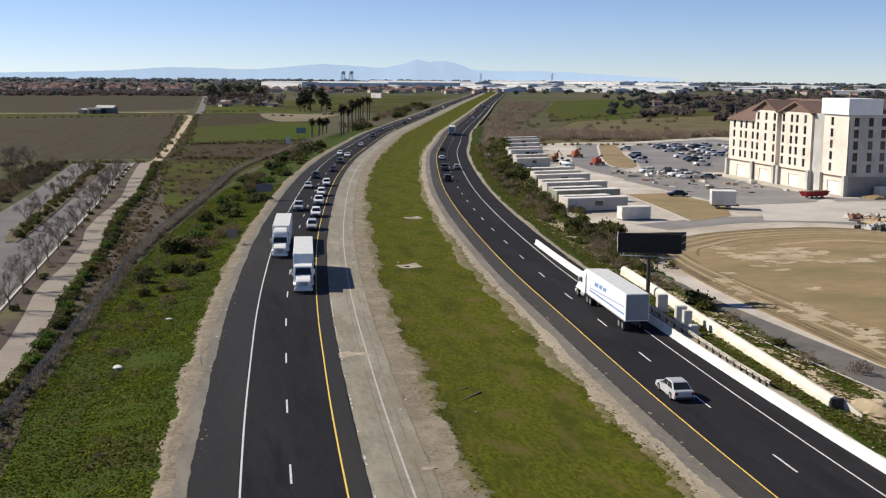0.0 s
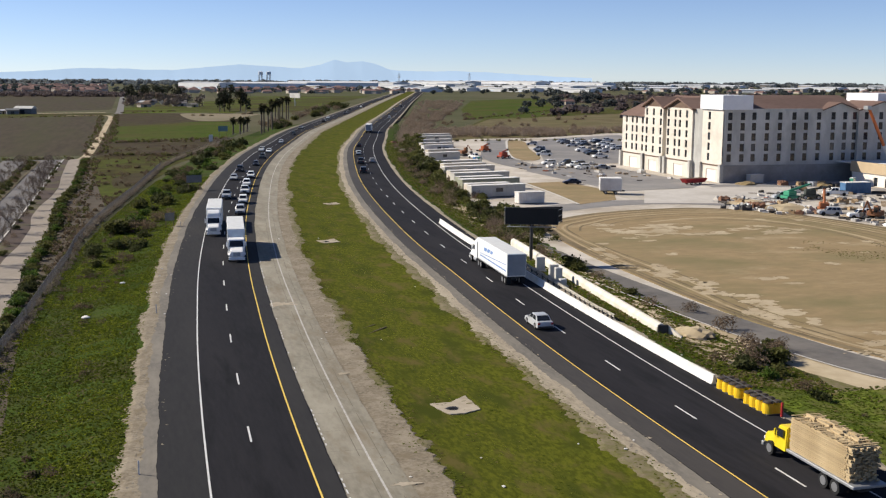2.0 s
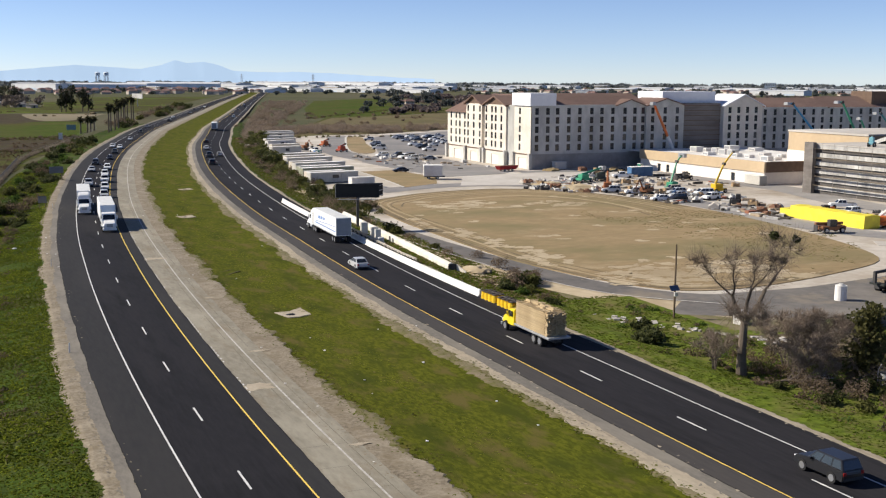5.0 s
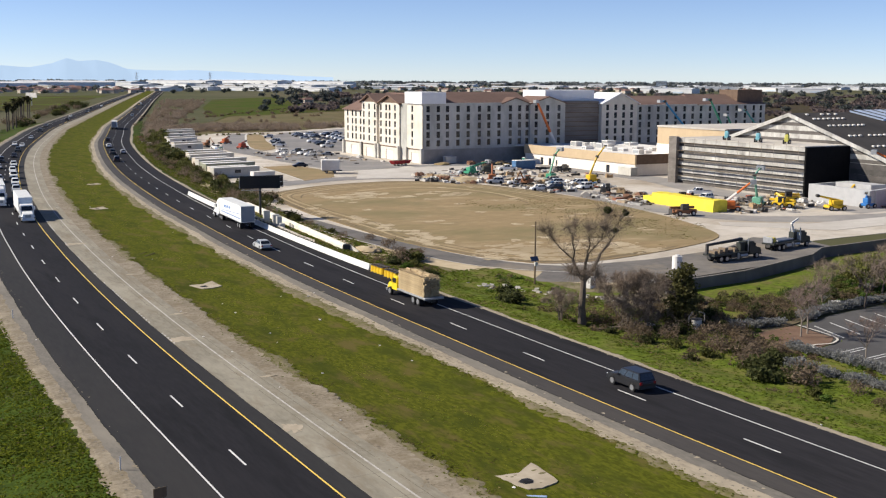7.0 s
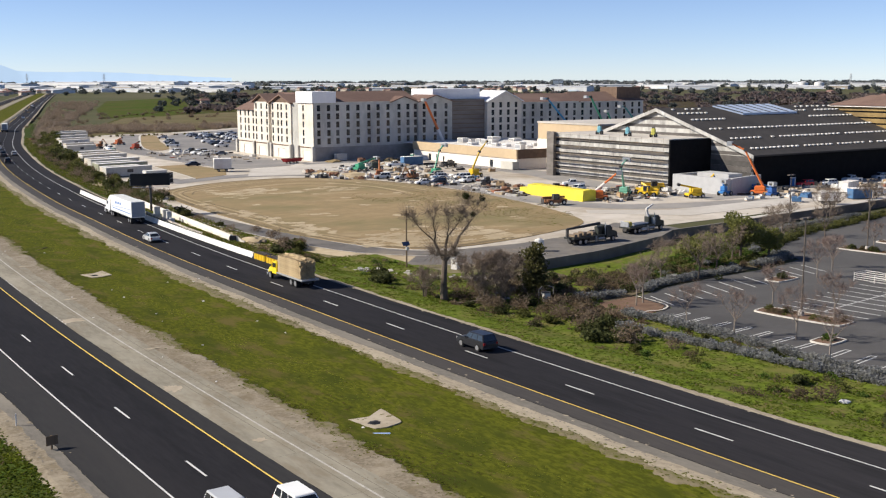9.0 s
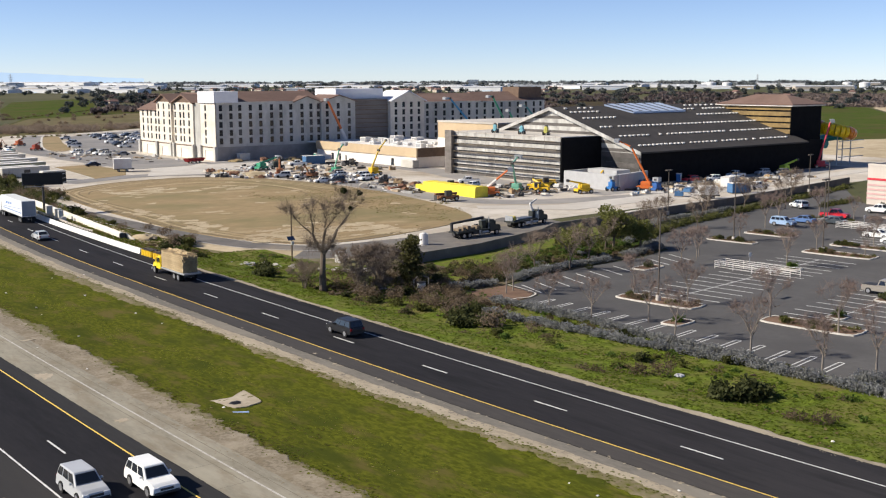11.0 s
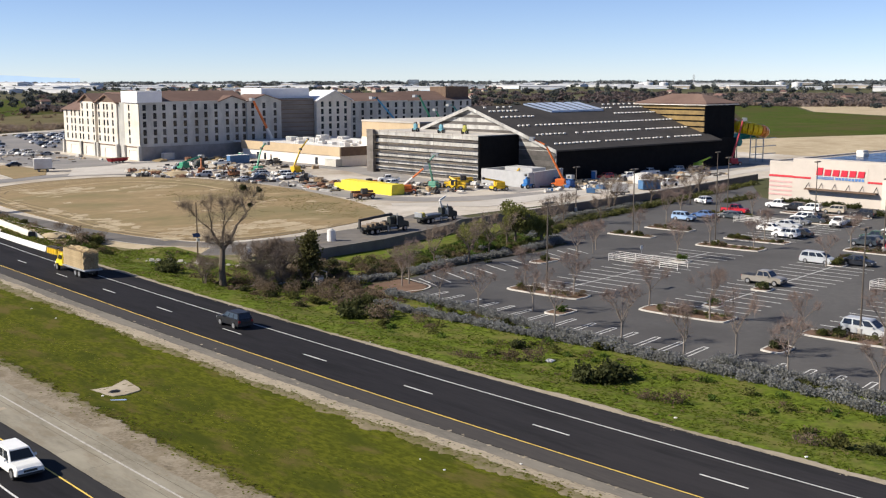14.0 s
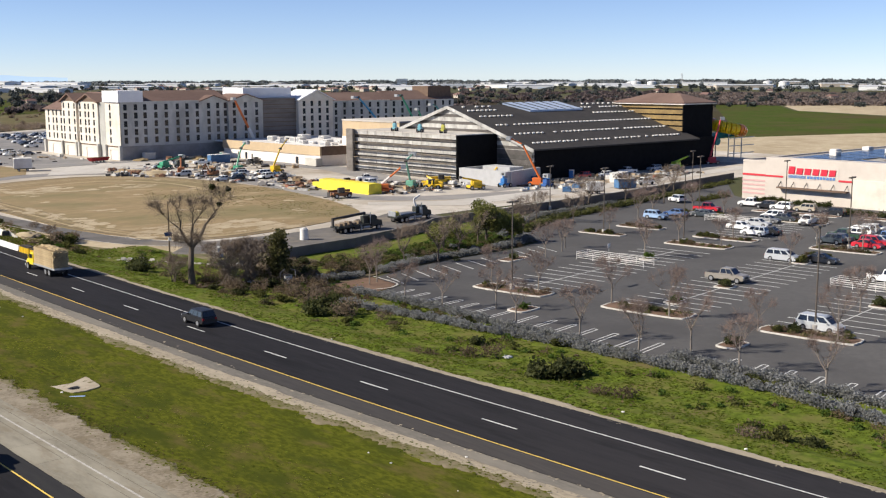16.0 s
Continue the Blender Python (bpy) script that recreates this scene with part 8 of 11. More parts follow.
def tarp_stack():
    t = thing("tarp_stack", "long stack of material under bright yellow tarpaulin", "material stack")
    a, b = Vector((157.9, 130.0, 0)), Vector((157.9, 110.2, 0))
    d = (b - a).normalized()
    n = Vector((d.y, -d.x, 0))
    rnd = random.Random(2)
    bm = bmesh.new()
    rows = []
    for k in range(21):
        p = a.lerp(b, k / 20)
        h = 2.5 + 0.25 * noise.noise((k * 0.6, 1, 0))
        rows.append([bm.verts.new((p.x + n.x * o + rnd.uniform(-0.06, 0.06), p.y + n.y * o, G + z * h + rnd.uniform(-0.05, 0.05) * (z > 0))) for o, z in ((-2.0, 0), (-1.93, 0.55), (-1.86, 0.96), (0, 1.02), (1.86, 0.96), (1.93, 0.55), (2.0, 0))])
    for r, s in zip(rows, rows[1:]):
        for i in range(6):
            bm.faces.new((r[i], r[i + 1], s[i + 1], s[i]))
    bm.faces.new(rows[0])
    bm.faces.new(rows[-1][::-1])
    part("tarpaulin", bm, YELLOW_TARP, t)
    part("end_flap", prism([(156.2, 130.0), (159.4, 130.0), (159.0, 133.6), (156.4, 133.4)], G, G + 1.5), YELLOW_TARP, t)


tarp_stack()


def red_trailer():
    t = thing("dump_trailer", "low red skip trailer beside the hotel", "trailer", at=pose(154.6, 251.0, G, 0, 0, 14) @ Matrix.Scale(0.95, 4))
    red = plain("red_skip_paint", (0.34, 0.018, 0.022), 0.6)
    bm = bmesh.new()
    frustum(bm, (-3.2, 3.2, -1.0, 1.0, 0.55), (-4.0, 4.0, -1.25, 1.25, 1.7))
    part("skip", bm, red, t)
    part("load", box(-3.6, 3.6, -1.1, 1.1, 1.6, 1.78, 0.05), TRIM_BROWN, t)
    for sx in (-1.6, 1.6):
        for s in (-1, 1):
            w = share("wheel", WHEELS["big"][0], t, pose(sx, s * 0.95, 0.4, 0, 0, 90))
            share("rim", WHEELS["big"][1], w, Matrix())


red_trailer()
# stacked and scattered building material
PILES = {"pale": PALE_CONCRETE, "timber": mat("raw_timber", (0.36, 0.26, 0.15), (0.29, 0.2, 0.115), scale=1.5, rough=0.9), "rust": mat("rusty_steel", (0.22, 0.115, 0.07), (0.16, 0.085, 0.055), scale=1.5, rough=0.9),
         "white": ROOF_WHITE, "grey": BOX_GREY, "blue": CONT_BLUE, "dark": DARK_STEEL, "orange": plain("orange_plastic", (0.7, 0.16, 0.04))}
LABELS = {"pale": "pallet of pale concrete blocks on the site", "timber": "stack of raw timber boards on the site", "rust": "bundle of rusty steel on the site", "white": "white wrapped pallet on the site", "grey": "grey crate on the site", "blue": "blue covered pallet on the site", "dark": "dark stack of scaffold parts on the site", "orange": "orange plastic barrier on the site"}
PILE_MESH = {}
rnd = random.Random(17)


def pile(kind, x, y):
    if kind not in PILE_MESH:
        r2 = random.Random(len(PILE_MESH) + 40)
        bm = bmesh.new()
        bmesh.ops.create_grid(bm, x_segments=5, y_segments=4, size=1.15)
        bmesh.ops.translate(bm, verts=bm.verts, vec=(0, 0, 0.12))
        up = bmesh.ops.extrude_face_region(bm, geom=list(bm.faces))["geom"]
        for v in up:
            if isinstance(v, bmesh.types.BMVert):
                v.co.z += r2.choice([0.5, 0.8, 0.8, 1.1, 1.3])
        goods = mesh_of("load", bm, PILES[kind])
        PILE_MESH[kind] = (goods, mesh_of("pallet", box(-1.2, 1.2, -1.2, 1.2, 0.0, 0.12), PILES["timber"]))
    t = thing("material_pallet", LABELS[kind], "pallet", "pallets on the building site", at=pose(x, y, G + 0.01, 0, 0, rnd.uniform(0, 180)) @ Matrix.Scale(rnd.uniform(0.5, 0.95), 4))
    share("load", PILE_MESH[kind][0], t, Matrix())
    share("pallet", PILE_MESH[kind][1], t, Matrix())


for count, x0, x1, y0, y1, kinds in ((26, 140, 150, 186, 214, ["pale", "timber", "rust", "rust", "grey"]), (26, 152, 172, 160, 182, ["white", "grey", "blue", "dark", "timber"]), (16, 158, 192, 186, 232, ["pale", "timber", "grey", "dark"]), (16, 150, 165, 128, 150, ["timber", "timber", "rust", "pale"]), (18, 162, 192, 106, 128, ["timber", "dark", "grey", "white", "rust"]),
                                       (14, 196, 262, 92, 104, ["timber", "white", "grey", "dark"]), (10, 124, 158, 270, 330, ["white", "white", "grey", "pale"]), (4, 134, 139, 196, 201, ["dark", "grey"]), (14, 110, 135, 380, 440, ["pale", "rust", "timber", "dark"]), (8, 174, 190, 236, 250, ["rust", "dark", "timber"]), (6, 186, 210, 82, 92, ["blue", "grey"])):
    for _ in range(count):
        pile(rnd.choice(kinds), rnd.uniform(x0, x1), rnd.uniform(y0, y1))
for x, y, r, h, m in ((168, 247.5, 2.6, 0.8, "timber"), (146, 194, 5, 1.3, "pale"), (143, 206, 4, 1.1, "pale"), (186, 240, 3, 1.0, "timber"), (128, 402, 6, 1.6, "rust")):
    bm = bmesh.new()
    bmesh.ops.create_icosphere(bm, subdivisions=3, radius=1)
    for v in bm.verts:
        k = 1 + 0.35 * noise.noise(v.co * 2 + Vector((x, y, 0)))
        v.co = Vector((v.co.x * r * k, v.co.y * r * k, max(0, v.co.z) * h * k))
    ob = tagged(part("earth_mound", bm, PALE_DIRT if m == "pale" else OVAL), "heap of dug earth on the site", "heap", "heaps on the building site")
    ob.location = (x, y, G)


def water_slide():
    s = thing("water_slide", "orange and yellow tube slide spiralling beside the tower", "water slide")
    tube_y, tube_o = plain("slide_yellow", (0.85, 0.56, 0.01), 0.3), plain("slide_orange", (0.78, 0.24, 0.02), 0.3)
    teal = plain("slide_teal", (0.02, 0.26, 0.26), 0.3)
    c = Vector((307.4, 113.2, 0))
    pts = [Vector((c.x + 4.9 * math.cos(t), c.y + 4.9 * math.sin(t), 12.9 - 0.8 * t)) for t in np.linspace(2.2, 9.5, 30)]
    for i, (p, q) in enumerate(zip(pts, pts[1:])):
        part("tube_section", rod(p, q + (q - p) * 0.05, 1.95 if i < 15 else 1.2, sides=14), (tube_o if (i // 3) % 3 == 0 else tube_y) if i < 15 else teal, s)
    for k in range(5):
        a = c + Vector((5 * math.cos(k * 1.3), 5 * math.sin(k * 1.3), G))
        part("support", rod(a, (a.x, a.y, 9.5), 0.18, sides=6), STEEL, s)
    for z in (1.5, 4, 6.5):
        part("brace", box(302, 316, 108, 108.25, z, z + 0.25), STEEL, s)
    part("chute", rod((298, 116, 11.2), (304, 114, 9.8), 1.0, sides=10), teal, s)


water_slide()
t = thing("water_tank", "white cylindrical tank beside the lane", "tank", at=pose(102.7, 60.6, G))
part("drum", rod((0, 0, 0), (0, 0, 1.9), 0.75, 0.72, 16), ROOF_WHITE, t)
part("lid", rod((0, 0, 1.9), (0, 0, 2.1), 0.5, 0.3, 12), BOX_GREY, t)
t = thing("utility_box", "white utility box beside the lane", "cabinet", at=pose(82.3, 54.6, G, 0, 0, 20))
part("body", box(-0.7, 0.7, -0.6, 0.6, 0, 1.5, 0.05), ROOF_WHITE, t)
part("lid", box(-0.75, 0.75, -0.65, 0.65, 1.5, 1.6, 0.02), BOX_GREY, t)

# ---- lot furniture ----
def lamp_post(u=None, v=None, xy=None, h=11.5):
    p = lot(u, v) if xy is None else Vector((*xy, G))
    l = thing("lamp_post", "tall brown parking lot lamp with flat head", "lamp post", "lamps of the parking lot", at=pose(p.x, p.y, p.z, 0, 0, 7))
    part("base", rod((0, 0, 0), (0, 0, 0.8), 0.32, 0.32, 12), PALE_CONCRETE, l)
    part("pole", rod((0, 0, 0.8), (0, 0, h), 0.11, 0.08, 8), LAMP_BROWN, l)
    for s in (-1, 1):
        part("head", box(min(s * 0.15, s * 1.0), max(s * 0.15, s * 1.0), -0.25, 0.25, h - 0.1, h + 0.12, 0.03), LAMP_BROWN, l)


LAMP_BROWN = plain("bronze_lamp_paint", (0.10, 0.082, 0.066), 0.6)
for u, v in ((0, 0.2), (2.2, -39.2), (51.5, 19.2), (50.5, 3.0), (61, -20.5), (88, 2), (88, 20)):
    lamp_post(u, v)
for xy in ((165, 61), (225, 68)):
    lamp_post(xy=xy, h=9)


def cart_corral(u, v):
    c = thing("cart_corral", "white railed shopping cart corral in the lot", "cart corral", "corrals in the parking lot", at=lot_pose(u, v, -3))
    for x in (-1.35, 1.35):
        for z in (0.3, 0.6, 0.9, 1.15):
            part("rail", rod((x, -6, z), (x, 6, z), 0.035, sides=5), ROOF_WHITE, c)
        for y in (-6, -3, 0, 3, 6):
            part("post", rod((x, y, 0), (x, y, 1.2), 0.04, sides=5), ROOF_WHITE, c)
    for z in (0.3, 0.6, 0.9, 1.15):
        part("rail", rod((-1.35, 6, z), (1.35, 6, z), 0.035, sides=5), ROOF_WHITE, c)
    part("sign_post", rod((1.35, 2.0, 0), (1.35, 2.0, 2.4), 0.04, sides=6), STEEL, c)
    part("sign", box(1.05, 1.65, 1.97, 2.0, 1.9, 2.5), ROOF_WHITE, c)


cart_corral(26.8, 1.5)
cart_corral(29.5, -36.5)
cart_corral(80, 8)


# loose building material, too mixed to count
def debris(name, material, seed, label, zones, tall=0.6):
    r = random.Random(seed)
    verts, faces = [], []
    for count, x0, x1, y0, y1 in zones:
        for _ in range(count):
            cx, cy, a = r.uniform(x0, x1), r.uniform(y0, y1), r.uniform(0, 3.14)
            l, w, h = r.uniform(0.3, 1.6), r.uniform(0.15, 0.6), r.uniform(0.08, tall)
            n = len(verts)
            for z in (0, h):
                for p, q in ((-l, -w), (l, -w), (l, w), (-l, w)):
                    verts.append((cx + p * math.cos(a) - q * math.sin(a), cy + p * math.sin(a) + q * math.cos(a), G + 0.02 + z))
            faces += [(n + 4, n + 5, n + 6, n + 7), (n, n + 1, n + 5, n + 4), (n + 1, n + 2, n + 6, n + 5), (n + 2, n + 3, n + 7, n + 6), (n + 3, n, n + 4, n + 7)]
    tagged(new(name, raw_mesh(name, verts, faces, material)), label, "debris", kind="stuff")


YARD = ((50, 148, 170, 158, 184), (50, 138, 152, 188, 214), (30, 152, 190, 192, 230), (40, 150, 166, 128, 150), (45, 160, 194, 106, 130), (45, 196, 262, 89, 103), (16, 128, 158, 262, 330), (25, 110, 140, 380, 440))
debris("timber_offcuts", mat("mixed_timber", (0.42, 0.34, 0.24), (0.26, 0.2, 0.14), scale=0.6, rough=0.9, island=0.4), 1, "loose boards and timber offcuts on the site", YARD)
debris("loose_blocks", mat("mixed_pale_goods", (0.62, 0.60, 0.57), (0.42, 0.40, 0.38), scale=0.6, rough=0.9, island=0.3), 2, "loose pale blocks and wrapped goods on the site", YARD)
debris("loose_scrap", mat("mixed_dark_scrap", (0.07, 0.065, 0.06), (0.12, 0.10, 0.085), scale=0.6, rough=0.9, island=0.4), 3, "dark scrap and tools scattered on the site", YARD)
debris("red_scrap", mat("red_brown_goods", (0.30, 0.10, 0.07), (0.36, 0.16, 0.10), scale=0.6, rough=0.9, island=0.4), 4, "red-brown goods scattered on the site", [(n // 12, *z) for n, *z in YARD])


def excavator(x, y, turn, colour, label):
    e = thing("excavator", label, "excavator", "machines on the site", at=pose(x, y, G + 0.02, 0, 0, turn))
    paint = PAINT_MACHINE[colour]
    for s in (-1, 1):
        part("track", profile([(s * 1.0 - 0.25, 0.0), (s * 1.0 + 0.25, 0.0), (s * 1.0 + 0.25, 0.75), (s * 1.0 - 0.25, 0.75)], -1.7, 1.7), DARK_STEEL, e)
    part("deck", box(-1.2, 1.2, -1.8, 1.1, 0.85, 1.9, 0.12), paint, e)
    cab = part("cab", box(-1.15, -0.2, 0.0, 1.4, 1.2, 2.9, 0.1), paint, e)
    part("windscreen", box(-1.05, -0.3, 1.4, 1.43, 1.7, 2.7), CAR_GLASS, cab)
    part("side_window", box(-1.18, -1.15, 0.2, 1.2, 1.8, 2.7), CAR_GLASS, cab)
    part("boom", rod((0.3, 1.0, 1.5), (0.3, 3.3, 4.0), 0.26, 0.2, 4), paint, e)
    part("stick", rod((0.3, 3.2, 4.0), (0.3, 5.2, 2.0), 0.2, 0.14, 4), paint, e)
    bucket = box(-0.2, 0.8, 4.8, 5.6, 1.1, 1.9, 0.12)
    part("bucket", bucket, DARK_STEEL, e)


def telehandler(x, y, turn, colour, label):
    e = thing("telehandler", label, "loader", "machines on the site", at=pose(x, y, G + 0.02, 0, 0, turn))
    paint = PAINT_MACHINE[colour]
    part("chassis", box(-0.9, 0.9, -2.6, 2.2, 0.55, 1.3, 0.08), paint, e)
    cab = part("cab", box(-1.1, -0.1, -0.6, 0.9, 1.2, 2.45, 0.08), DARK_STEEL, e)
    part("cab_window", box(-1.12, -1.1, -0.45, 0.75, 1.55, 2.3), CAR_GLASS, cab)
    part("boom", box(0.1, 0.6, -2.6, 3.0, 1.4, 1.9, 0.05), paint, e)
    part("engine_cover", box(0.55, 1.1, -1.2, 1.0, 0.9, 1.6, 0.08), paint, e)
    for s in (-1, 1):
        for y0 in (-1.7, 1.5):
            wheel(e, "truck", s * 1.05, y0, 0.55)
        part("fork", box(s * 0.35 - 0.07, s * 0.35 + 0.07, 3.1, 4.3, 0.3, 0.38), DARK_STEEL, e)
    part("fork_carriage", box(-0.6, 0.6, 2.98, 3.12, 0.3, 1.5), DARK_STEEL, e)


PAINT_MACHINE = {"yellow": plain("machine_yellow", (0.72, 0.47, 0.03), 0.5), "rust": plain("machine_rust", (0.25, 0.11, 0.05), 0.7), "orange": plain("machine_orange", (0.62, 0.17, 0.03), 0.5), "green": plain("machine_green", (0.05, 0.26, 0.17), 0.5), "dark": plain("machine_dark", (0.05, 0.05, 0.055), 0.5), "blue": plain("machine_blue", (0.04, 0.17, 0.42), 0.5)}
for x, y, t, c in ((153, 176, 120, "rust"), (127, 366, 200, "rust"), (196, 112, 250, "yellow")):
    excavator(x, y, t, c, ("yellow" if c == "yellow" else "rusty brown") + " crawler excavator parked on the site")
for x, y, t, c in ((186, 118, 60, "yellow"), (176, 110, 30, "yellow"), (163, 128, 80, "orange"), (146.8, 109.0, 80, "rust"), (160, 152, 140, "dark"), (204, 100, 20, "blue"), (186, 206, 100, "dark")):
    telehandler(x, y, t, c, c + " telescopic loader parked on the site")


def site_toilet(x, y, turn, colour):
    e = thing("portable_toilet", "portable plastic toilet cabin on the site", "toilet", "toilets on the site", at=pose(x, y, G + 0.02, 0, 0, turn))
    part("cabin", box(-0.58, 0.58, -0.58, 0.58, 0.1, 2.15, 0.05), PAINT_MACHINE[colour], e)
    part("roof", box(-0.62, 0.62, -0.62, 0.62, 2.15, 2.35, 0.08), ROOF_WHITE, e)
    part("door", box(-0.4, 0.4, -0.6, -0.57, 0.2, 2.0), ROOF_WHITE, e)


for k, (x, y) in enumerate(((192, 236), (222, 105), (120, 330), (121.5, 330.5))):
    site_toilet(x, y, 20, "blue" if k % 3 else "green")

# ---- plants ----
def leaf_mesh(name, centres, size, material, seed, flat=0.0, aspect=1.0):
    """One mesh of many small leaf quads at the given places."""
    r = np.random.RandomState(seed)
    c = np.asarray(centres, float)
    n = len(c)
    a = r.normal(size=(n, 3))
    a[:, 2] *= 1 - flat
    a /= np.linalg.norm(a, axis=1)[:, None]
    b = np.cross(a, r.normal(size=(n, 3)))
    b /= np.linalg.norm(b, axis=1)[:, None] + 1e-9
    s = size * r.uniform(0.6, 1.4, (n, 1))
    a, b = a * s, b * s * aspect
    v = np.stack([c - a - 0.4 * b, c + 0.3 * a - b, c + a + 0.4 * b, c - 0.3 * a + b], 1).reshape(-1, 3)
    return raw_mesh(name, v.tolist(), np.arange(4 * n).reshape(-1, 4).tolist(), material)


def cloud(blobs, n, seed, shell=0.45):
    """Leaf places in a handful of overlapping lumps, thicker near their skins."""
    r = np.random.RandomState(seed)
    out = []
    vol = np.array([b[3] * b[4] * b[5] for b in blobs]) ** 0.67
    for k in r.choice(len(blobs), n, p=vol / vol.sum()):
        x, y, z, rx, ry, rz = blobs[k]
        d = r.normal(size=3)
        d /= np.linalg.norm(d)
        d *= (shell + (1 - shell) * r.rand()) ** 0.6 * (1 + 0.22 * r.normal())
        out.append((x + d[0] * rx, y + d[1] * ry, max(0.03, z + d[2] * rz)))
    return out


def lumps(r, n, spread, height, size):
    return [(r.uniform(-spread, spread), r.uniform(-spread, spread), r.uniform(0.35, 0.9) * height, size * r.uniform(0.6, 1.2), size * r.uniform(0.6, 1.2), size * r.uniform(0.45, 0.9)) for _ in range(n)]


SHRUBS = {}


def shrub(kind, x, y, s=1.0, z=None, label=None, seed=None, squash=1.0):
    """kind: leaf, look and density; three shapes of each kind are shared."""
    rr = random.Random(int(x * 131 + y * 17))
    var = rr.randint(0, 2) if seed is None else seed
    key = (kind, var)
    if key not in SHRUBS:
        m, n, leaf, words, name = {"olive": (LEAF_OLIVE, 520, 0.13, "olive green bushy shrub", "shrub"), "dark": (LEAF_DARK, 560, 0.12, "dark evergreen shrub", "evergreen_shrub"), "dry": (LEAF_DRY, 420, 0.11, "dry brown weedy bush", "bush"),
                                   "bare": (LEAF_BARE, 480, 0.10, "leafless grey-brown thicket bush", "bush"), "green": (LEAF_GREEN, 420, 0.13, "bright green leafy weed", "shrub"), "grey": (LEAF_GREY, 620, 0.10, "grey-blue flowering hedge shrub", "hedge_shrub")}[kind]
        r = random.Random(len(SHRUBS) * 7 + 3)
        blobs = lumps(r, 7, 0.75, 1.0, 0.55) + [(0, 0, 0.45, 0.95, 0.95, 0.5)]
        leaves = leaf_mesh("foliage", cloud(blobs, n, len(SHRUBS) + 5), leaf, m, len(SHRUBS) + 9, aspect=0.35 if kind in ("bare", "dry") else 0.7)
        SHRUBS[key] = (leaves, words, name)
    leaves, words, name = SHRUBS[key]
    t = new(name, leaves)
    t.matrix_basis = pose(x, y, G if z is None else z, 0, 0, rr.uniform(0, 360)) @ Matrix.Diagonal((s, s, s * squash, 1))
    return tagged(t, label or words + " beside the road", "shrub")


def branches(bm, r, p, d, length, radius, level, tips, sides, bend, spread, shrink, kids):
    """A limb that bends on its way and forks into thinner ones."""
    steps = 3 if level > 1 else 2
    for k in range(steps):
        d = (d + Vector((r.gauss(0, bend), r.gauss(0, bend), r.gauss(0.04, bend * 0.6)))).normalized()
        q = p + d * length / steps
        tube(bm, p, q, radius, radius * 0.86, sides, False)
        p, radius = q, radius * 0.86
        if level > 0 and k > 0 or level > 2:
            tips.append(p.copy())
    if level == 0:
        tips.append(p.copy())
        return
    for k in range(r.randint(*kids)):
        axis = Vector((r.gauss(0, 1), r.gauss(0, 1), r.gauss(0, 0.5))).normalized()
        nd = (d + axis * spread * r.uniform(0.6, 1.2)).normalized()
        nd.z = max(nd.z, -0.15)
        branches(bm, r, p, nd, length * r.uniform(shrink - 0.12, shrink + 0.1), radius * r.uniform(0.5, 0.72), level - 1, tips, max(3, sides - 1), bend, spread, shrink, kids)


def twig_mesh(tips, length, per, width, material, seed):
    """Fine twigs as thin upright slivers fanning from the branch tips."""
    r = np.random.RandomState(seed)
    base = np.repeat(np.array([tuple(t) for t in tips]), per, 0)
    d = r.normal(size=base.shape) + (0, 0, 0.7)
    d /= np.linalg.norm(d, axis=1)[:, None]
    w = np.cross(d, r.normal(size=base.shape))
    w /= np.linalg.norm(w, axis=1)[:, None]
    l = length * r.uniform(0.5, 1.3, (len(base), 1))
    v = np.stack([base - w * width, base + w * width, base + d * l + w * width * 0.3, base + d * l - w * width * 0.3], 1).reshape(-1, 3)
    return raw_mesh("crown", v.tolist(), np.arange(len(v)).reshape(-1, 4).tolist(), material)


TREES = {}
OLD_TIPS = []


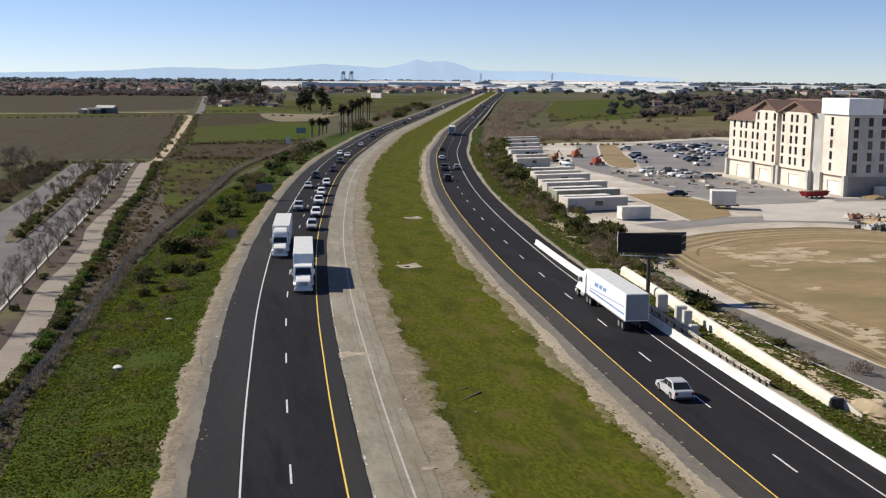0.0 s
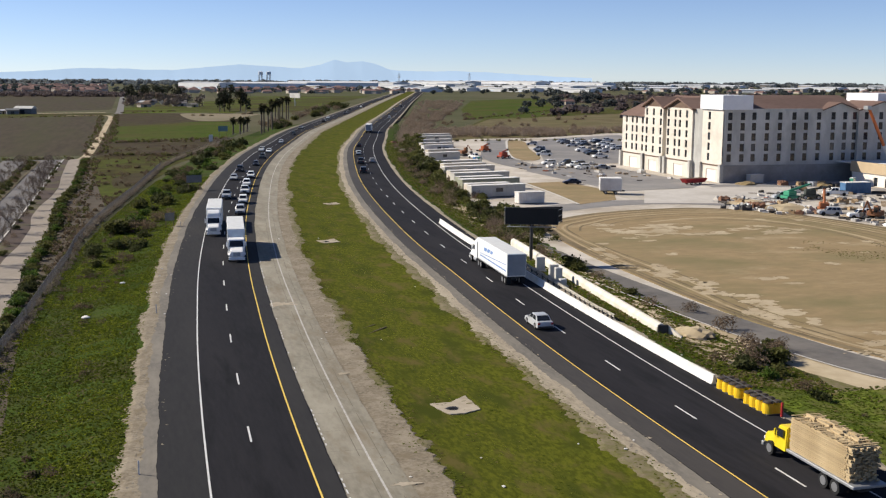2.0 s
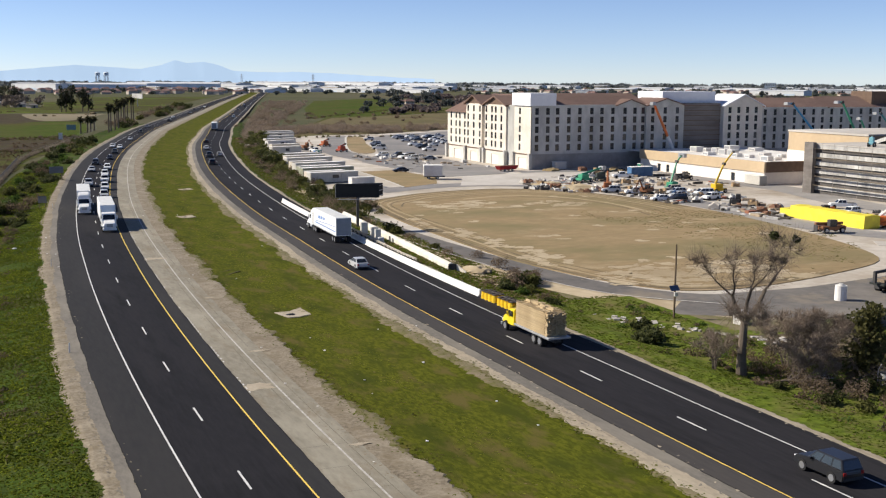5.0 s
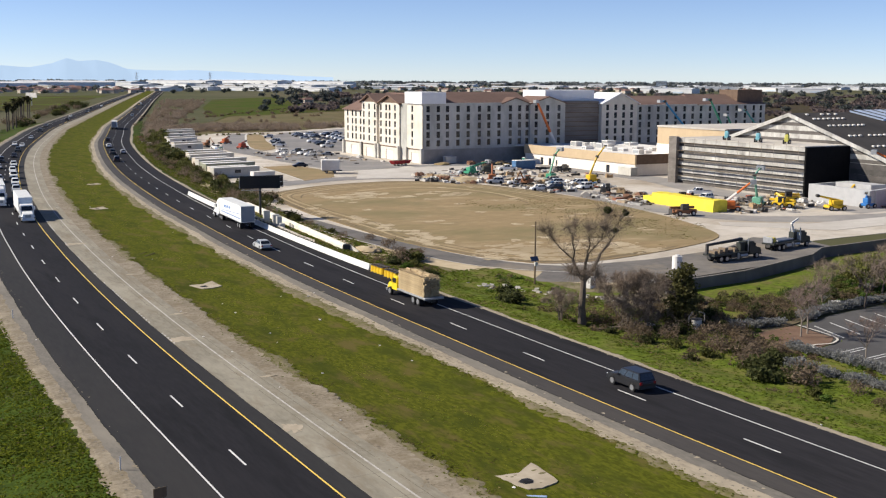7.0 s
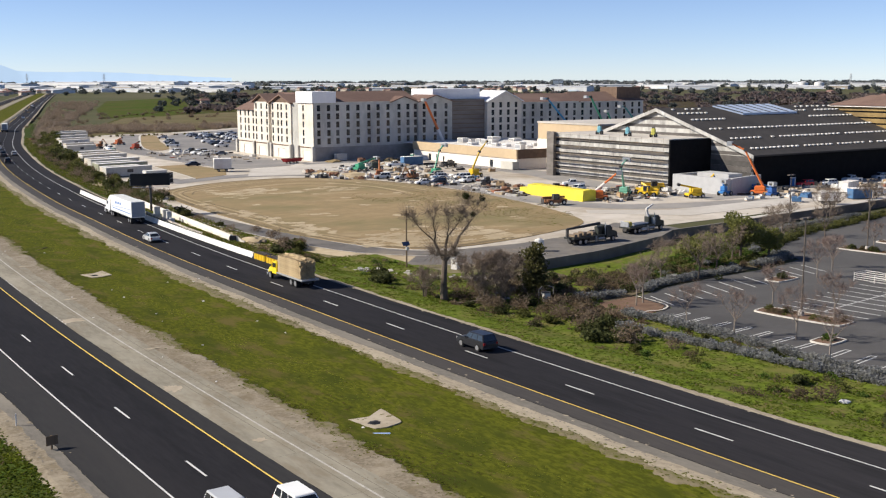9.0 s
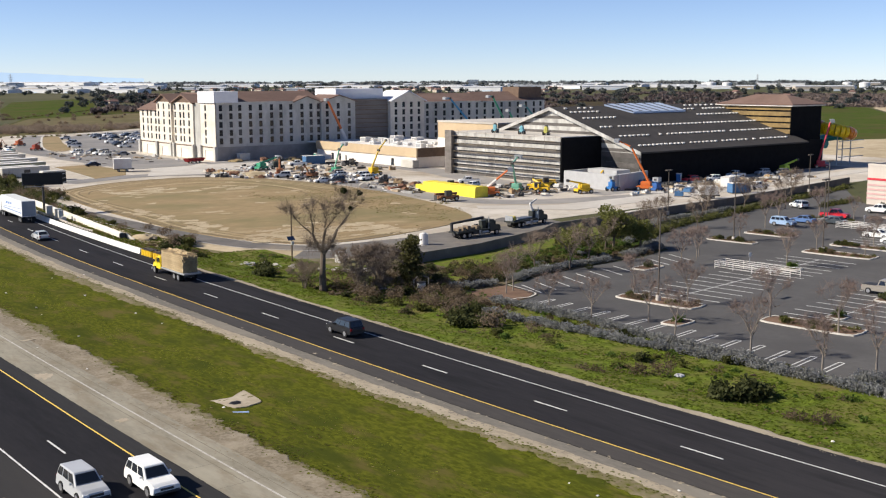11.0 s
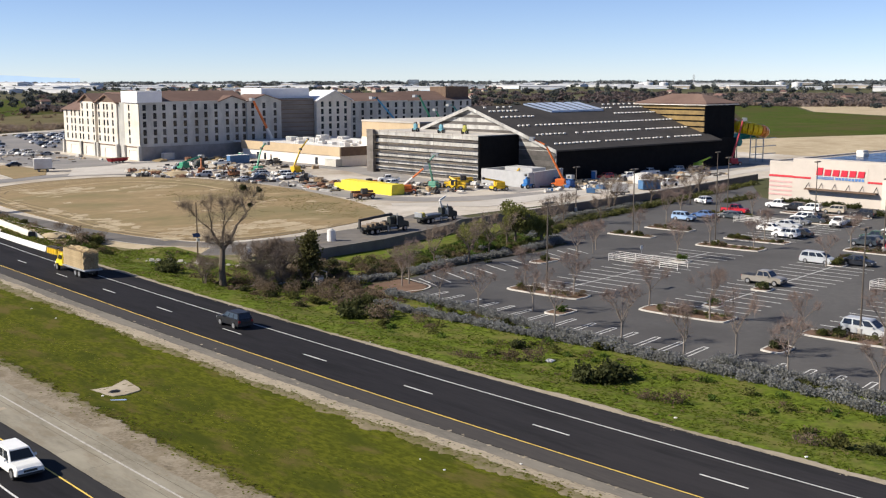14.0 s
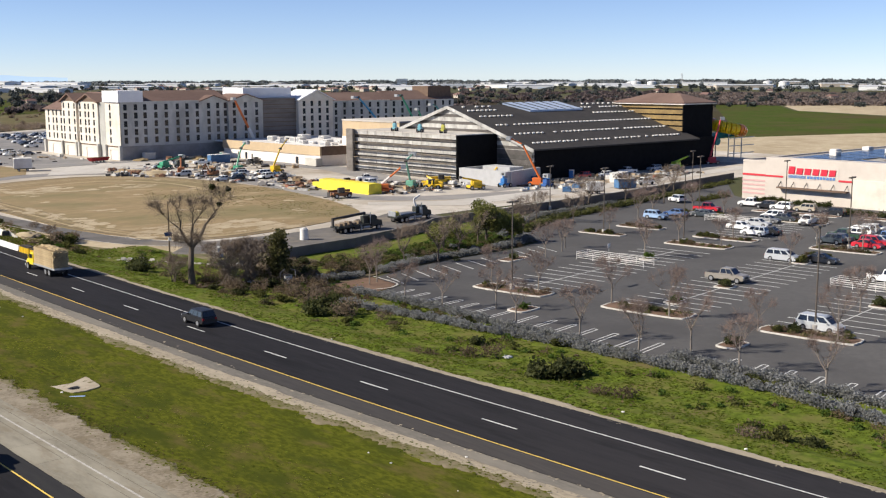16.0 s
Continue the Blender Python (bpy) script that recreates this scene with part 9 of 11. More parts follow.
def bare_tree(x, y, kind, s=1.0, label="bare young lot tree with reddish twigs", group="trees of the parking lot", var=None, z=None):
    rr = random.Random(int(x * 97 + y * 31))
    var = rr.randint(0, 3) if var is None else var
    key = (kind, var)
    if key not in TREES:
        r = random.Random(100 + len(TREES) * 13)
        bm, tips = bmesh.new(), []
        if kind == "young":
            tube(bm, (0, 0, -0.1), (0.03, 0.02, 1.9), 0.10, 0.085, 7, False)
            for k in range(5):
                t = k * 1.26 + r.uniform(-0.3, 0.3)
                branches(bm, r, Vector((0.03, 0.02, 1.6 + 0.12 * k)), Vector((math.cos(t) * 0.62, math.sin(t) * 0.62, 1)).normalized(), 1.35, 0.05, 3, tips, 5, 0.10, 0.5, 0.66, (2, 3))
            twigs = twig_mesh(tips, 0.72, 8, 0.0105, RED_TWIG, len(TREES))
            bark = PALE_BARK
        elif kind == "brown":
            for lean in (-0.25, 0.3, 0.05):
                tube(bm, (lean * 0.4, 0, -0.1), (lean * 3, lean, 1.6), 0.11, 0.09, 6, False)
                for k in range(4):
                    t = k * 1.6 + r.uniform(-0.4, 0.4)
                    branches(bm, r, Vector((lean * 3, lean, 1.5)), Vector((math.cos(t) * 0.8 + lean, math.sin(t) * 0.8, 0.8)).normalized(), 1.3, 0.055, 3, tips, 5, 0.16, 0.6, 0.68, (2, 3))
            twigs = twig_mesh(tips, 0.6, 13, 0.012, TWIG, len(TREES))
            bark = BARK
        elif kind == "grey":
            tube(bm, (0, 0, -0.1), (0.1, 0.05, 1.5), 0.12, 0.10, 7, False)
            for k in range(6):
                t = k * 1.05 + r.uniform(-0.3, 0.3)
                branches(bm, r, Vector((0.1, 0.05, 1.3 + 0.15 * k)), Vector((math.cos(t) * 0.75, math.sin(t) * 0.75, 0.9)).normalized(), 1.5, 0.06, 3, tips, 5, 0.12, 0.55, 0.68, (2, 3))
            twigs = twig_mesh(tips, 0.7, 9, 0.011, TWIG, len(TREES))
            bark = BARK
        else:      # old spreading field tree
            tube(bm, (0, 0, -0.2), (-0.15, 0, 2.2), 0.52, 0.42, 10, False)
            tube(bm, (-0.15, 0, 2.2), (0.25, 0.1, 5.2), 0.42, 0.34, 10, False)
            for dx, dy, dz, ln, ra in ((-0.55, 0.25, 1.0, 3.2, 0.24), (0.95, -0.35, 0.8, 3.7, 0.28), (0.2, -0.1, 1.2, 3.3, 0.22), (-0.8, -0.2, 0.45, 2.3, 0.14)):
                branches(bm, r, Vector((0.25, 0.1, 5.0)), Vector((dx, dy, dz)).normalized(), ln, ra, 4, tips, 7, 0.16, 0.6, 0.64, (2, 2))
            OLD_TIPS.extend(tips)
            twigs = twig_mesh(tips, 1.5, 24, 0.013, TWIG, len(TREES))
            bark = BARK
        TREES[key] = (mesh_of("trunk", bm, bark), twigs)
    trunk, twigs = TREES[key]
    t = thing("tree", label, "tree", group, at=pose(x, y, G if z is None else z, 0, 0, rr.uniform(0, 360) if kind != "old" else 20) @ Matrix.Scale(s, 4))
    share("trunk", trunk, t, Matrix())
    share("crown", twigs, t, Matrix())
    return t


# lot trees, on the islands and along the hedge
for x, y in ((98.5, 11.0), (97.6, 1.6), (99.0, -9.2), (97.7, -18.7), (99.0, -29.4), (100.2, -38.0), (129.9, 9.6), (148.4, 16.6), (146.8, 7.2), (163.6, 37.0), (184.6, 31.9), (159.6, -2.4), (140.2, -9.0), (161.2, -9.4), (116.2, -32.2), (182.5, 38), (157.5, 12), (172, 40), (146.5, 30), (125, 22), (119, 20), (128, 24),
             (86.6, -1.8), (82.6, -8.9), (81.9, -18.9), (80.6, -27.6), (86.5, -29.6), (83.4, -37.2), (82.6, -46.4), (84, -57), (85.3, 20.8), (87.2, 21.6), (81.8, 9.3), (81.9, 2.6)):
    bare_tree(x, y, "young", random.Random(int(x * y)).uniform(0.85, 1.2), z=G + 0.08)
for x, y in ((149, 50), (153, 44), (171, 57), (176, 60), (186, 58), (133, 38), (138, 44), (120, 36), (112, 32), (104, 28), (198, 62), (212, 64), (100, 31), (192, 52)):
    bare_tree(x, y, "grey", random.Random(int(x * y)).uniform(0.9, 1.25), "bare grey landscape tree beside the wall", "trees beside the wall")

# the old tree by the road, with mistletoe lumps
old = bare_tree(67.8, 36.7, "old", 1.0, "tall old bare tree with dark mistletoe lumps", "", 0)
OLD_TIPS.sort(key=lambda p: p.z)
lumps_at = [(OLD_TIPS[-1], 0.42), (max(OLD_TIPS, key=lambda p: p.x), 0.34), (OLD_TIPS[len(OLD_TIPS) // 2], 0.3)]
for k, (p, size) in enumerate(lumps_at):
    ob = new("mistletoe", leaf_mesh("mistletoe", cloud([(0, 0, size, size, size, size * 0.9)], 320, 60 + k), 0.09, LEAF_DARK, 70 + k))
    ob.parent = old
    ob.location = p - Vector((0, 0, size))
for k, (x, y, s) in enumerate(((66.0, 38.4, 0.9), (73.6, 37.4, 1.15), (75.8, 35.0, 1.2), (77.2, 37.5, 1.1), (71.5, 33.5, 0.8))):
    bare_tree(x, y, "brown", s, "leaning leafless brown tree in the roadside thicket", "thicket trees")

# evergreen trees by the wall
def leafy_tree(x, y, h, w, material, label, n=1500, leaf=0.16, group="", seed=0, trunk=0.22, low=0.42):
    t = thing("tree", label, "tree", group, at=pose(x, y, G))
    r = random.Random(seed)
    bm = bmesh.new()
    tips = []
    tube(bm, (0, 0, -0.1), (0.1, 0, h * 0.3), trunk, trunk * 0.8, 7, False)
    for k in range(5):
        a = k * 1.26
        branches(bm, r, Vector((0.1, 0, h * 0.28)), Vector((math.cos(a) * 0.7, math.sin(a) * 0.7, 1)).normalized(), h * 0.28, trunk * 0.5, 2, tips, 5, 0.1, 0.5, 0.65, (2, 3))
    part("trunk", bm, BARK, t)
    blobs = [(r.uniform(-1, 1) * w * 0.6, r.uniform(-1, 1) * w * 0.6, h * r.uniform(low, 0.86), w * r.uniform(0.28, 0.5), w * r.uniform(0.28, 0.5), h * r.uniform(0.10, 0.18)) for _ in range(11)]
    ob = new("crown", leaf_mesh("crown", cloud(blobs, n, seed + 3), leaf, material, seed + 4))
    ob.parent = t
    return t


OLIVE_TREE = leafy("olive_tree_leaves", (0.20, 0.205, 0.06), (0.15, 0.157, 0.046))
leafy_tree(122.5, 36.6, 7.2, 3.4, OLIVE_TREE, "round olive green tree in the lot planting", 6500, 0.12, "trees beside the wall", 11)
leafy_tree(126.6, 34.6, 4.8, 2.1, OLIVE_TREE, "smaller olive green tree in the lot planting", 3000, 0.11, "trees beside the wall", 12)
leafy_tree(111.6, 35.2, 5.6, 2.7, OLIVE_TREE, "olive green tree in the lot planting", 4200, 0.11, "trees beside the wall", 13)
IVY_LEAF = leafy("ivy_leaves", (0.075, 0.072, 0.026), (0.10, 0.095, 0.034))
ivy = thing("tree", "ivy-clad dark evergreen tree in the thicket", "tree", "thicket trees", at=pose(78.6, 32.2, G))
part("trunk", rod((0, 0, -0.2), (0.2, 0, 5.6), 0.38, 0.2, 8), BARK, ivy)
ivy_leaves = new("crown", leaf_mesh("crown", cloud([(0.2 * math.sin(k * 2.1), 0.35 * math.cos(k * 1.7), 0.7 + 0.62 * k, 1.75 - 0.06 * k + 0.3 * math.sin(k * 2.6), 1.75 - 0.06 * k, 0.75) for k in range(10)], 3400, 15), 0.14, IVY_LEAF, 16))
ivy_leaves.parent = ivy

# an old standpipe with bent pipes below the ivy tree
stand = thing("standpipe", "pale concrete standpipe with bent white pipes in the thicket", "well", at=pose(78.0, 29.2, G, 0, 0, 20))
part("ring", rod((0, 0, -0.1), (0, 0, 1.1), 0.6, 0.57, 16), PIPE_CONC, stand)
part("lid", rod((0, 0, 1.1), (0, 0, 1.17), 0.64, sides=16), DARK_STEEL, stand)
for k, (u, v) in enumerate(((-1.4, 0.2), (1.3, -0.3))):
    pipe = part("pipe", rod((u, v, -0.1), (u, v, 1.6), 0.06, sides=8), WIRE, stand)
    part("arm", rod((u, v, 1.6), (u + 1.3 - 2.0 * k, v + 0.3, 1.85), 0.05, sides=8), WIRE, pipe)
# fallen wood below the old tree
for k, (x, y, turn, size) in enumerate(((67.4, 33.6, -22, 1.0), (69.8, 32.4, 20, 0.8), (72.6, 34.6, -60, 0.7), (74.8, 30.6, 8, 0.75))):
    r = random.Random(500 + k)
    bm, tips = bmesh.new(), []
    tube(bm, (0, 0, 0.15), (2.6, 0.2, 0.35), 0.20, 0.15, 7, False)
    for a in (-0.5, 0.1, 0.6):
        branches(bm, r, Vector((2.5, 0.2, 0.35)), Vector((1, a, 0.35)).normalized(), 1.3, 0.09, 3, tips, 5, 0.2, 0.6, 0.66, (2, 3))
    log = thing("fallen_branch", "grey fallen branch lying below the old tree", "branch", "fallen branches", at=pose(x, y, G, 0, 0, turn) @ Matrix.Scale(size, 4))
    part("limb", bm, BARK, log)
    twigs = new("spray", twig_mesh(tips, 0.6, 12, 0.012, TWIG, 510 + k))
    twigs.parent = log

rnd = random.Random(31)
# verge and thicket shrubs, right side
for x, y, k, q in ((68.8, 26.4, "dark", 0.9), (69.9, 23.3, "olive", 0.8), (72.7, 20.0, "bare", 1.1), (71.3, 14.8, "bare", 1.3), (77.6, 16.7, "bare", 1.1), (70.8, 12.3, "dark", 1.5), (71.0, 8.1, "dark", 1.4), (75.0, 19.5, "bare", 1.3), (73.6, 16.8, "bare", 1.3), (64.0, -13.0, "dry", 1.0), (65.1, -14.3, "dry", 0.9), (65.2, 9.6, "dry", 0.5), (65.3, -18.1, "bare", 0.5), (72.6, -13.0, "dark", 0.9), (68.9, 3.9, "olive", 0.7), (71.3, -0.8, "dry", 0.7)):
    shrub(k, x, y, q, label="tangled winter bush on the green verge")
for x, y, k, s in ((66.6, 50.2, "dark", 2.0), (68.4, 52.5, "dark", 1.6), (70.2, 56.5, "dark", 1.4), (65.3, 44.8, "olive", 0.9), (72.8, 85.5, "bare", 1.7), (74.0, 97.6, "bare", 1.8), (72.5, 91, "bare", 1.5), (73.2, 88, "olive", 1.3), (75.2, 107.5, "bare", 1.3), (72, 112, "bare", 1.2), (73, 119, "olive", 1.0), (74, 140.0, "dark", 1.9), (73.4, 137, "olive", 1.4), (73.6, 131, "bare", 1.1),
                   (73.0, 150, "bare", 1.4), (72.6, 155, "dark", 1.2), (74.5, 155, "bare", 1.2), (68.5, 9.6, "dark", 1.7), (70.5, 7.0, "bare", 2.0), (72.5, 9.0, "bare", 1.8), (71, 12.5, "dark", 1.3), (65.8, 6.2, "dry", 0.7), (67.8, -26.3, "dark", 1.9), (69.6, -27.6, "dark", 2.0), (71.4, -27.4, "dark", 1.7), (67.2, -33.9, "dry", 1.2), (68.5, -35.5, "dry", 1.3), (69.8, -17.8, "dry", 1.5), (68.4, -16.4, "dry", 1.2), (67.4, -50.8, "olive", 1.3), (66.4, -49.2, "bare", 1.5), (68.5, -53, "dark", 1.1),
                   (69.5, 29, "bare", 1.8), (72, 27, "bare", 1.6), (74.5, 28.5, "dark", 1.3), (76, 25, "bare", 1.7), (71.5, 33, "dry", 1.2), (68.0, 31.8, "dark", 0.9), (73.5, 21, "bare", 1.6), (75.5, 18, "bare", 1.5), (70.5, 19, "olive", 1.1), (78, 22, "dry", 1.6), (81, 26, "bare", 1.4), (79.5, 28.4, "dry", 1.1), (84, 33, "dark", 1.4), (88, 40, "dark", 1.2), (92, 36, "olive", 1.3), (90, 32, "dark", 1.3), (86, 40, "bare", 1.4), (96, 34, "dry", 1.2), (74.5, 14.0, "dark", 1.4), (73, 2.5, "bare", 1.3)):
    shrub(k, x, y, s * 0.8)
for x, y, k, q in ((65.9, 85.0, "dry", 1.2), (67.0, 82.4, "dark", 1.5), (68.6, 83.6, "bare", 1.8), (70.2, 84.6, "dark", 1.7), (71.8, 84.0, "olive", 1.5), (72.6, 86.6, "dry", 1.6), (70.6, 87.2, "bare", 1.7), (69.0, 79.8, "olive", 1.1), (67.4, 79.0, "green", 1.0), (68.2, 74.6, "dry", 1.0), (67.8, 71.4, "dark", 1.1), (74.2, 88.4, "bare", 1.4)):
    shrub(k, x, y, q * 0.85, label="tangled bush on the verge behind the barrier end")
for _ in range(70):      # along the verge by the containers, up the road
    y = rnd.uniform(165, 470)
    x, yy = side(right_line, y, rnd.uniform(15.5, 23))
    shrub(rnd.choice(["olive", "olive", "dark", "bare", "olive"]), x, yy, rnd.uniform(1.0, 2.2) * (1 + (y > 300) * 0.4), label=rnd.choice(["olive green", "weedy green"]) + " bush on the verge beside the containers")


def scrub(name, places, material, seed, label, stems=110, length=1.3, width=0.05):
    """Leafless bushes as loose upright slivers."""
    g = np.random.RandomState(seed)
    pts = []
    for x, y, s in places:
        d = g.normal(size=(stems, 3))
        d /= np.linalg.norm(d, axis=1)[:, None]
        d *= g.uniform(0.2, 1.0, (stems, 1))
        pts.append(np.stack([x + d[:, 0] * s, y + d[:, 1] * s, G + np.abs(d[:, 2]) * s * 0.8], 1))
    me = twig_mesh(np.concatenate(pts).tolist(), length, 1, width, material, seed)
    me.name = name
    tagged(new(name, me), label, "thicket", kind="stuff")


def thicket(name, places, material, seed, label, leaves=70, leaf=0.5, aspect=0.4):
    """Leafless scrub too tangled to count: one mesh of loose stems and twigs."""
    g = np.random.RandomState(seed)
    pts = []
    for x, y, s in places:
        d = g.normal(size=(leaves, 3))
        d /= np.linalg.norm(d, axis=1)[:, None]
        d *= g.uniform(0.4, 1.0, (leaves, 1))
        pts.append(np.stack([x + d[:, 0] * s, y + d[:, 1] * s, G + np.abs(d[:, 2]) * s * 1.05], 1))
    tagged(new(name, leaf_mesh(name, np.concatenate(pts), leaf, material, seed, aspect=aspect)), label, "thicket", kind="stuff")


places = []
for _ in range(190):     # brown scrub between road, wall and parking lot
    f = rnd.random()
    x, y = 66.5 + 30 * f + rnd.uniform(-2, 3), 40 - 8 * f + rnd.uniform(-12, 8) - 10 * (1 - f) * (rnd.random() < 0.4)
    if right_line(y) + 13.2 < x and not (x > 81 and y < 27.5):
        places.append((x, y, rnd.uniform(0.5, 1.5)))
places += [(rnd.uniform(90, 128), rnd.uniform(30, 36), rnd.uniform(0.35, 0.9)) for _ in range(55)]
places += [(rnd.uniform(73, 79.5), rnd.uniform(12, 25), rnd.uniform(0.35, 0.9)) for _ in range(30)]
thicket("thicket", places, LEAF_DRY, 43, "tangled brown winter scrub below the old tree", 170, 0.12, 0.35)
places = [(x + rnd.uniform(-1, 1), y + rnd.uniform(-1, 1), s * rnd.uniform(0.5, 1.0)) for x, y, s in places[::3]]
thicket("thicket", places, LEAF_DARK, 44, "dark evergreen scrub below the old tree", 200, 0.12, 0.6)
places = []
for _ in range(270):     # brown thickets further on
    y = rnd.uniform(440, 1250)
    places.append((*side(right_line, y, rnd.uniform(14, 20 + (y - 430) * 0.06)), rnd.uniform(1.5, 3.2)))
for _ in range(130):
    x = rnd.uniform(136, 300) ** 0.9 * 1.72 - 8
    places.append((x, float(np.interp(x, (130, 166, 200, 250, 300), (466, 500, 488, 522, 530))) + rnd.gauss(0, 7), rnd.uniform(1.5, 3.4)))
places += [(150 + 75 * f + rnd.gauss(0, 4), 516 + 70 * f * (1 - f) + rnd.gauss(0, 12), rnd.uniform(1.6, 3.4)) for f in (k / 110 for k in range(111))]
scrub("thicket", places, leafy("pale_bare_thicket", (0.29, 0.225, 0.168), (0.22, 0.17, 0.128)), 41, "leafless grey-brown thickets beside the far highway", 170, 1.7, 0.07)
BUSHY = [(*side(right_line, y, rnd.uniform(11.5, 21.5)), rnd.uniform(0.5, 1.8)) for y in (165 + 300 * rnd.random() ** 1.2 for _ in range(330))]
thicket("roadside_scrub", BUSHY[::2], LEAF_OLIVE, 81, "olive scrub crowding the verge beside the containers", 150, 0.16, 0.6)
scrub("roadside_scrub", BUSHY[1::4], LEAF_BARE, 82, "brown leafless scrub crowding the verge beside the containers", 150, 1.3, 0.05)
thicket("roadside_scrub", BUSHY[3::8], LEAF_DARK, 83, "dark scrub crowding the verge beside the containers", 150, 0.16, 0.6)

# left side: verge, fence, planting
for _ in range(70):
    y = rnd.uniform(145, 420)
    x, yy = side(left_line, y, rnd.uniform(-20.0, -10.5 - (y < 200) * 2.5))
    shrub(rnd.choice(["olive", "dark", "olive", "dry", "green"]), x, yy, rnd.uniform(0.5, 1.4) * (1 + 0.5 * (y > 180)), z=G + 0.05, label="weedy shrub on the slope beside the highway")
for x, y, s, k in ((11.5, 195.8, 2.2, "dark"), (10.0, 192, 1.7, "olive"), (13.1, 172.2, 1.7, "dark"), (18.5, 239, 2.4, "dark"), (20, 232, 2.0, "olive"), (24.9, 276, 1.7, "dark"), (10.3, 151, 1.2, "dry"), (33.5, 346, 2.6, "dark"), (49.8, 419, 3.4, "dark"), (35.5, 327, 2.0, "dark"), (45, 402, 3.0, "bare"), (38, 372, 2.6, "dark"), (57, 440, 3.2, "dark"), (42, 380, 2.4, "bare")):
    shrub(k, x, y, s * 0.85, z=G + 0.05)
for k in range(110):      # clipped shrubs and weeds between path and fence
    y = 92 + k * 2.55 + rnd.uniform(-1.5, 1.5)
    fx = float(np.interp(y, [p[1] for p in FENCE_LINE], [p[0] for p in FENCE_LINE]))
    edge = winding(y, False)
    shrub(rnd.choice(["olive", "olive", "green", "dark", "olive"]), rnd.uniform(edge + 0.5, min(edge + 1.9, fx - 0.7)), y, rnd.uniform(0.6, 1.15), label="low shrub in the planting strip beside the path")
places = []
for k in range(330):
    y = 62 + k * 1.05
    fx = float(np.interp(y, [p[1] for p in FENCE_LINE], [p[0] for p in FENCE_LINE]))
    places.append((fx + rnd.uniform(-0.7, 0.9), y, rnd.uniform(0.35, 0.9)))
BLEACHED = leafy("bleached_dead_stems", (0.24, 0.20, 0.15), (0.18, 0.148, 0.112))
thicket("dry_weeds", places, BLEACHED, 42, "dry weeds grown through the wire fence", 110, 0.1)
places = []
for _ in range(420):
    y = rnd.uniform(95, 376)
    fx = float(np.interp(y, [p[1] for p in FENCE_LINE], [p[0] for p in FENCE_LINE]))
    places.append((rnd.uniform(winding(y, False) + 0.3, min(fx, 4.0)), y, rnd.uniform(0.3, 0.7)))
thicket("dry_weeds", places[::2], LEAF_DRY, 45, "brown dry plants in the planting strip", 60, 0.12)
thicket("weeds", places[1::2], LEAF_OLIVE, 55, "olive weeds in the planting strip", 70, 0.12, 0.6)
places = []
for _ in range(500):
    y = rnd.uniform(170, 470)
    fx = float(np.interp(y, [p[1] for p in FENCE_LINE], [p[0] for p in FENCE_LINE]))
    if noise.noise((y * 0.02, fx * 0.1, 3)) > -0.2:
        places.append((fx - rnd.uniform(0, 1) ** 1.5 * (fx + 1.0), y, rnd.uniform(0.4, 1.3)))
thicket("dry_weeds", places[::2], LEAF_DRY, 46, "brown dry weeds on the waste ground behind the fence", 60, 0.2)
for k in range(26):
    shrub(rnd.choice(["dark", "olive", "bare"]), -7.6 + rnd.uniform(-0.4, 0.4), 100 + k * 10.2, rnd.uniform(0.5, 0.8), label="low shrub below the street trees")
    for y in (212 + k * 5.9, 215 + k * 5.9):
        shrub(rnd.choice(["dark", "olive", "olive", "dry"]), rnd.uniform(-17.6, -15.4), y, rnd.uniform(0.7, 1.1), z=G + 0.12, label="low shrub on the street median")
for k in range(17):
    bare_tree(-8.0 + rnd.uniform(-0.2, 0.2), 140 + k * 11.5, "grey", rnd.uniform(0.75, 1.0), "bare street tree in the mulch strip", "street trees")
for k in range(7):
    bare_tree(-16.6 + rnd.uniform(-0.5, 0.5), 222 + k * 19, "grey", rnd.uniform(0.8, 1.1), "bare tree on the street median", "street trees")
for k in range(30):
    bare_tree(rnd.uniform(-78, -36), rnd.uniform(225, 372), "grey", rnd.uniform(0.9, 1.4), "bare brown tree among the houses", "trees among the houses")

places = [(rnd.uniform(-36, -27.5), rnd.uniform(205, 376), rnd.uniform(0.7, 1.7)) for _ in range(190)]
scrub("roadside_scrub", places[::2], leafy("dark_purple_twigs", (0.085, 0.06, 0.055), (0.06, 0.045, 0.042)), 57, "dark brown winter hedge beside the street", 120, 0.9, 0.05)
thicket("roadside_scrub", places[1::2], LEAF_DARK, 58, "dark evergreen hedge beside the street", 110, 0.2, 0.6)
# hedges of grey-blue shrubs round the lot
def hedge_row(points, step, wide, label):
    for (x0, y0), (x1, y1) in zip(points, points[1:]):
        n = max(1, round(math.hypot(x1 - x0, y1 - y0) / step))
        for i in range(n):
            f = i / n
            for k in range(wide):
                shrub("grey", x0 + (x1 - x0) * f + rnd.uniform(-0.25, 0.25) + 0.9 * k, y0 + (y1 - y0) * f + rnd.uniform(-0.3, 0.3), rnd.uniform(0.68, 0.92), label=label, squash=0.95)["group"] = "hedge round the lot"


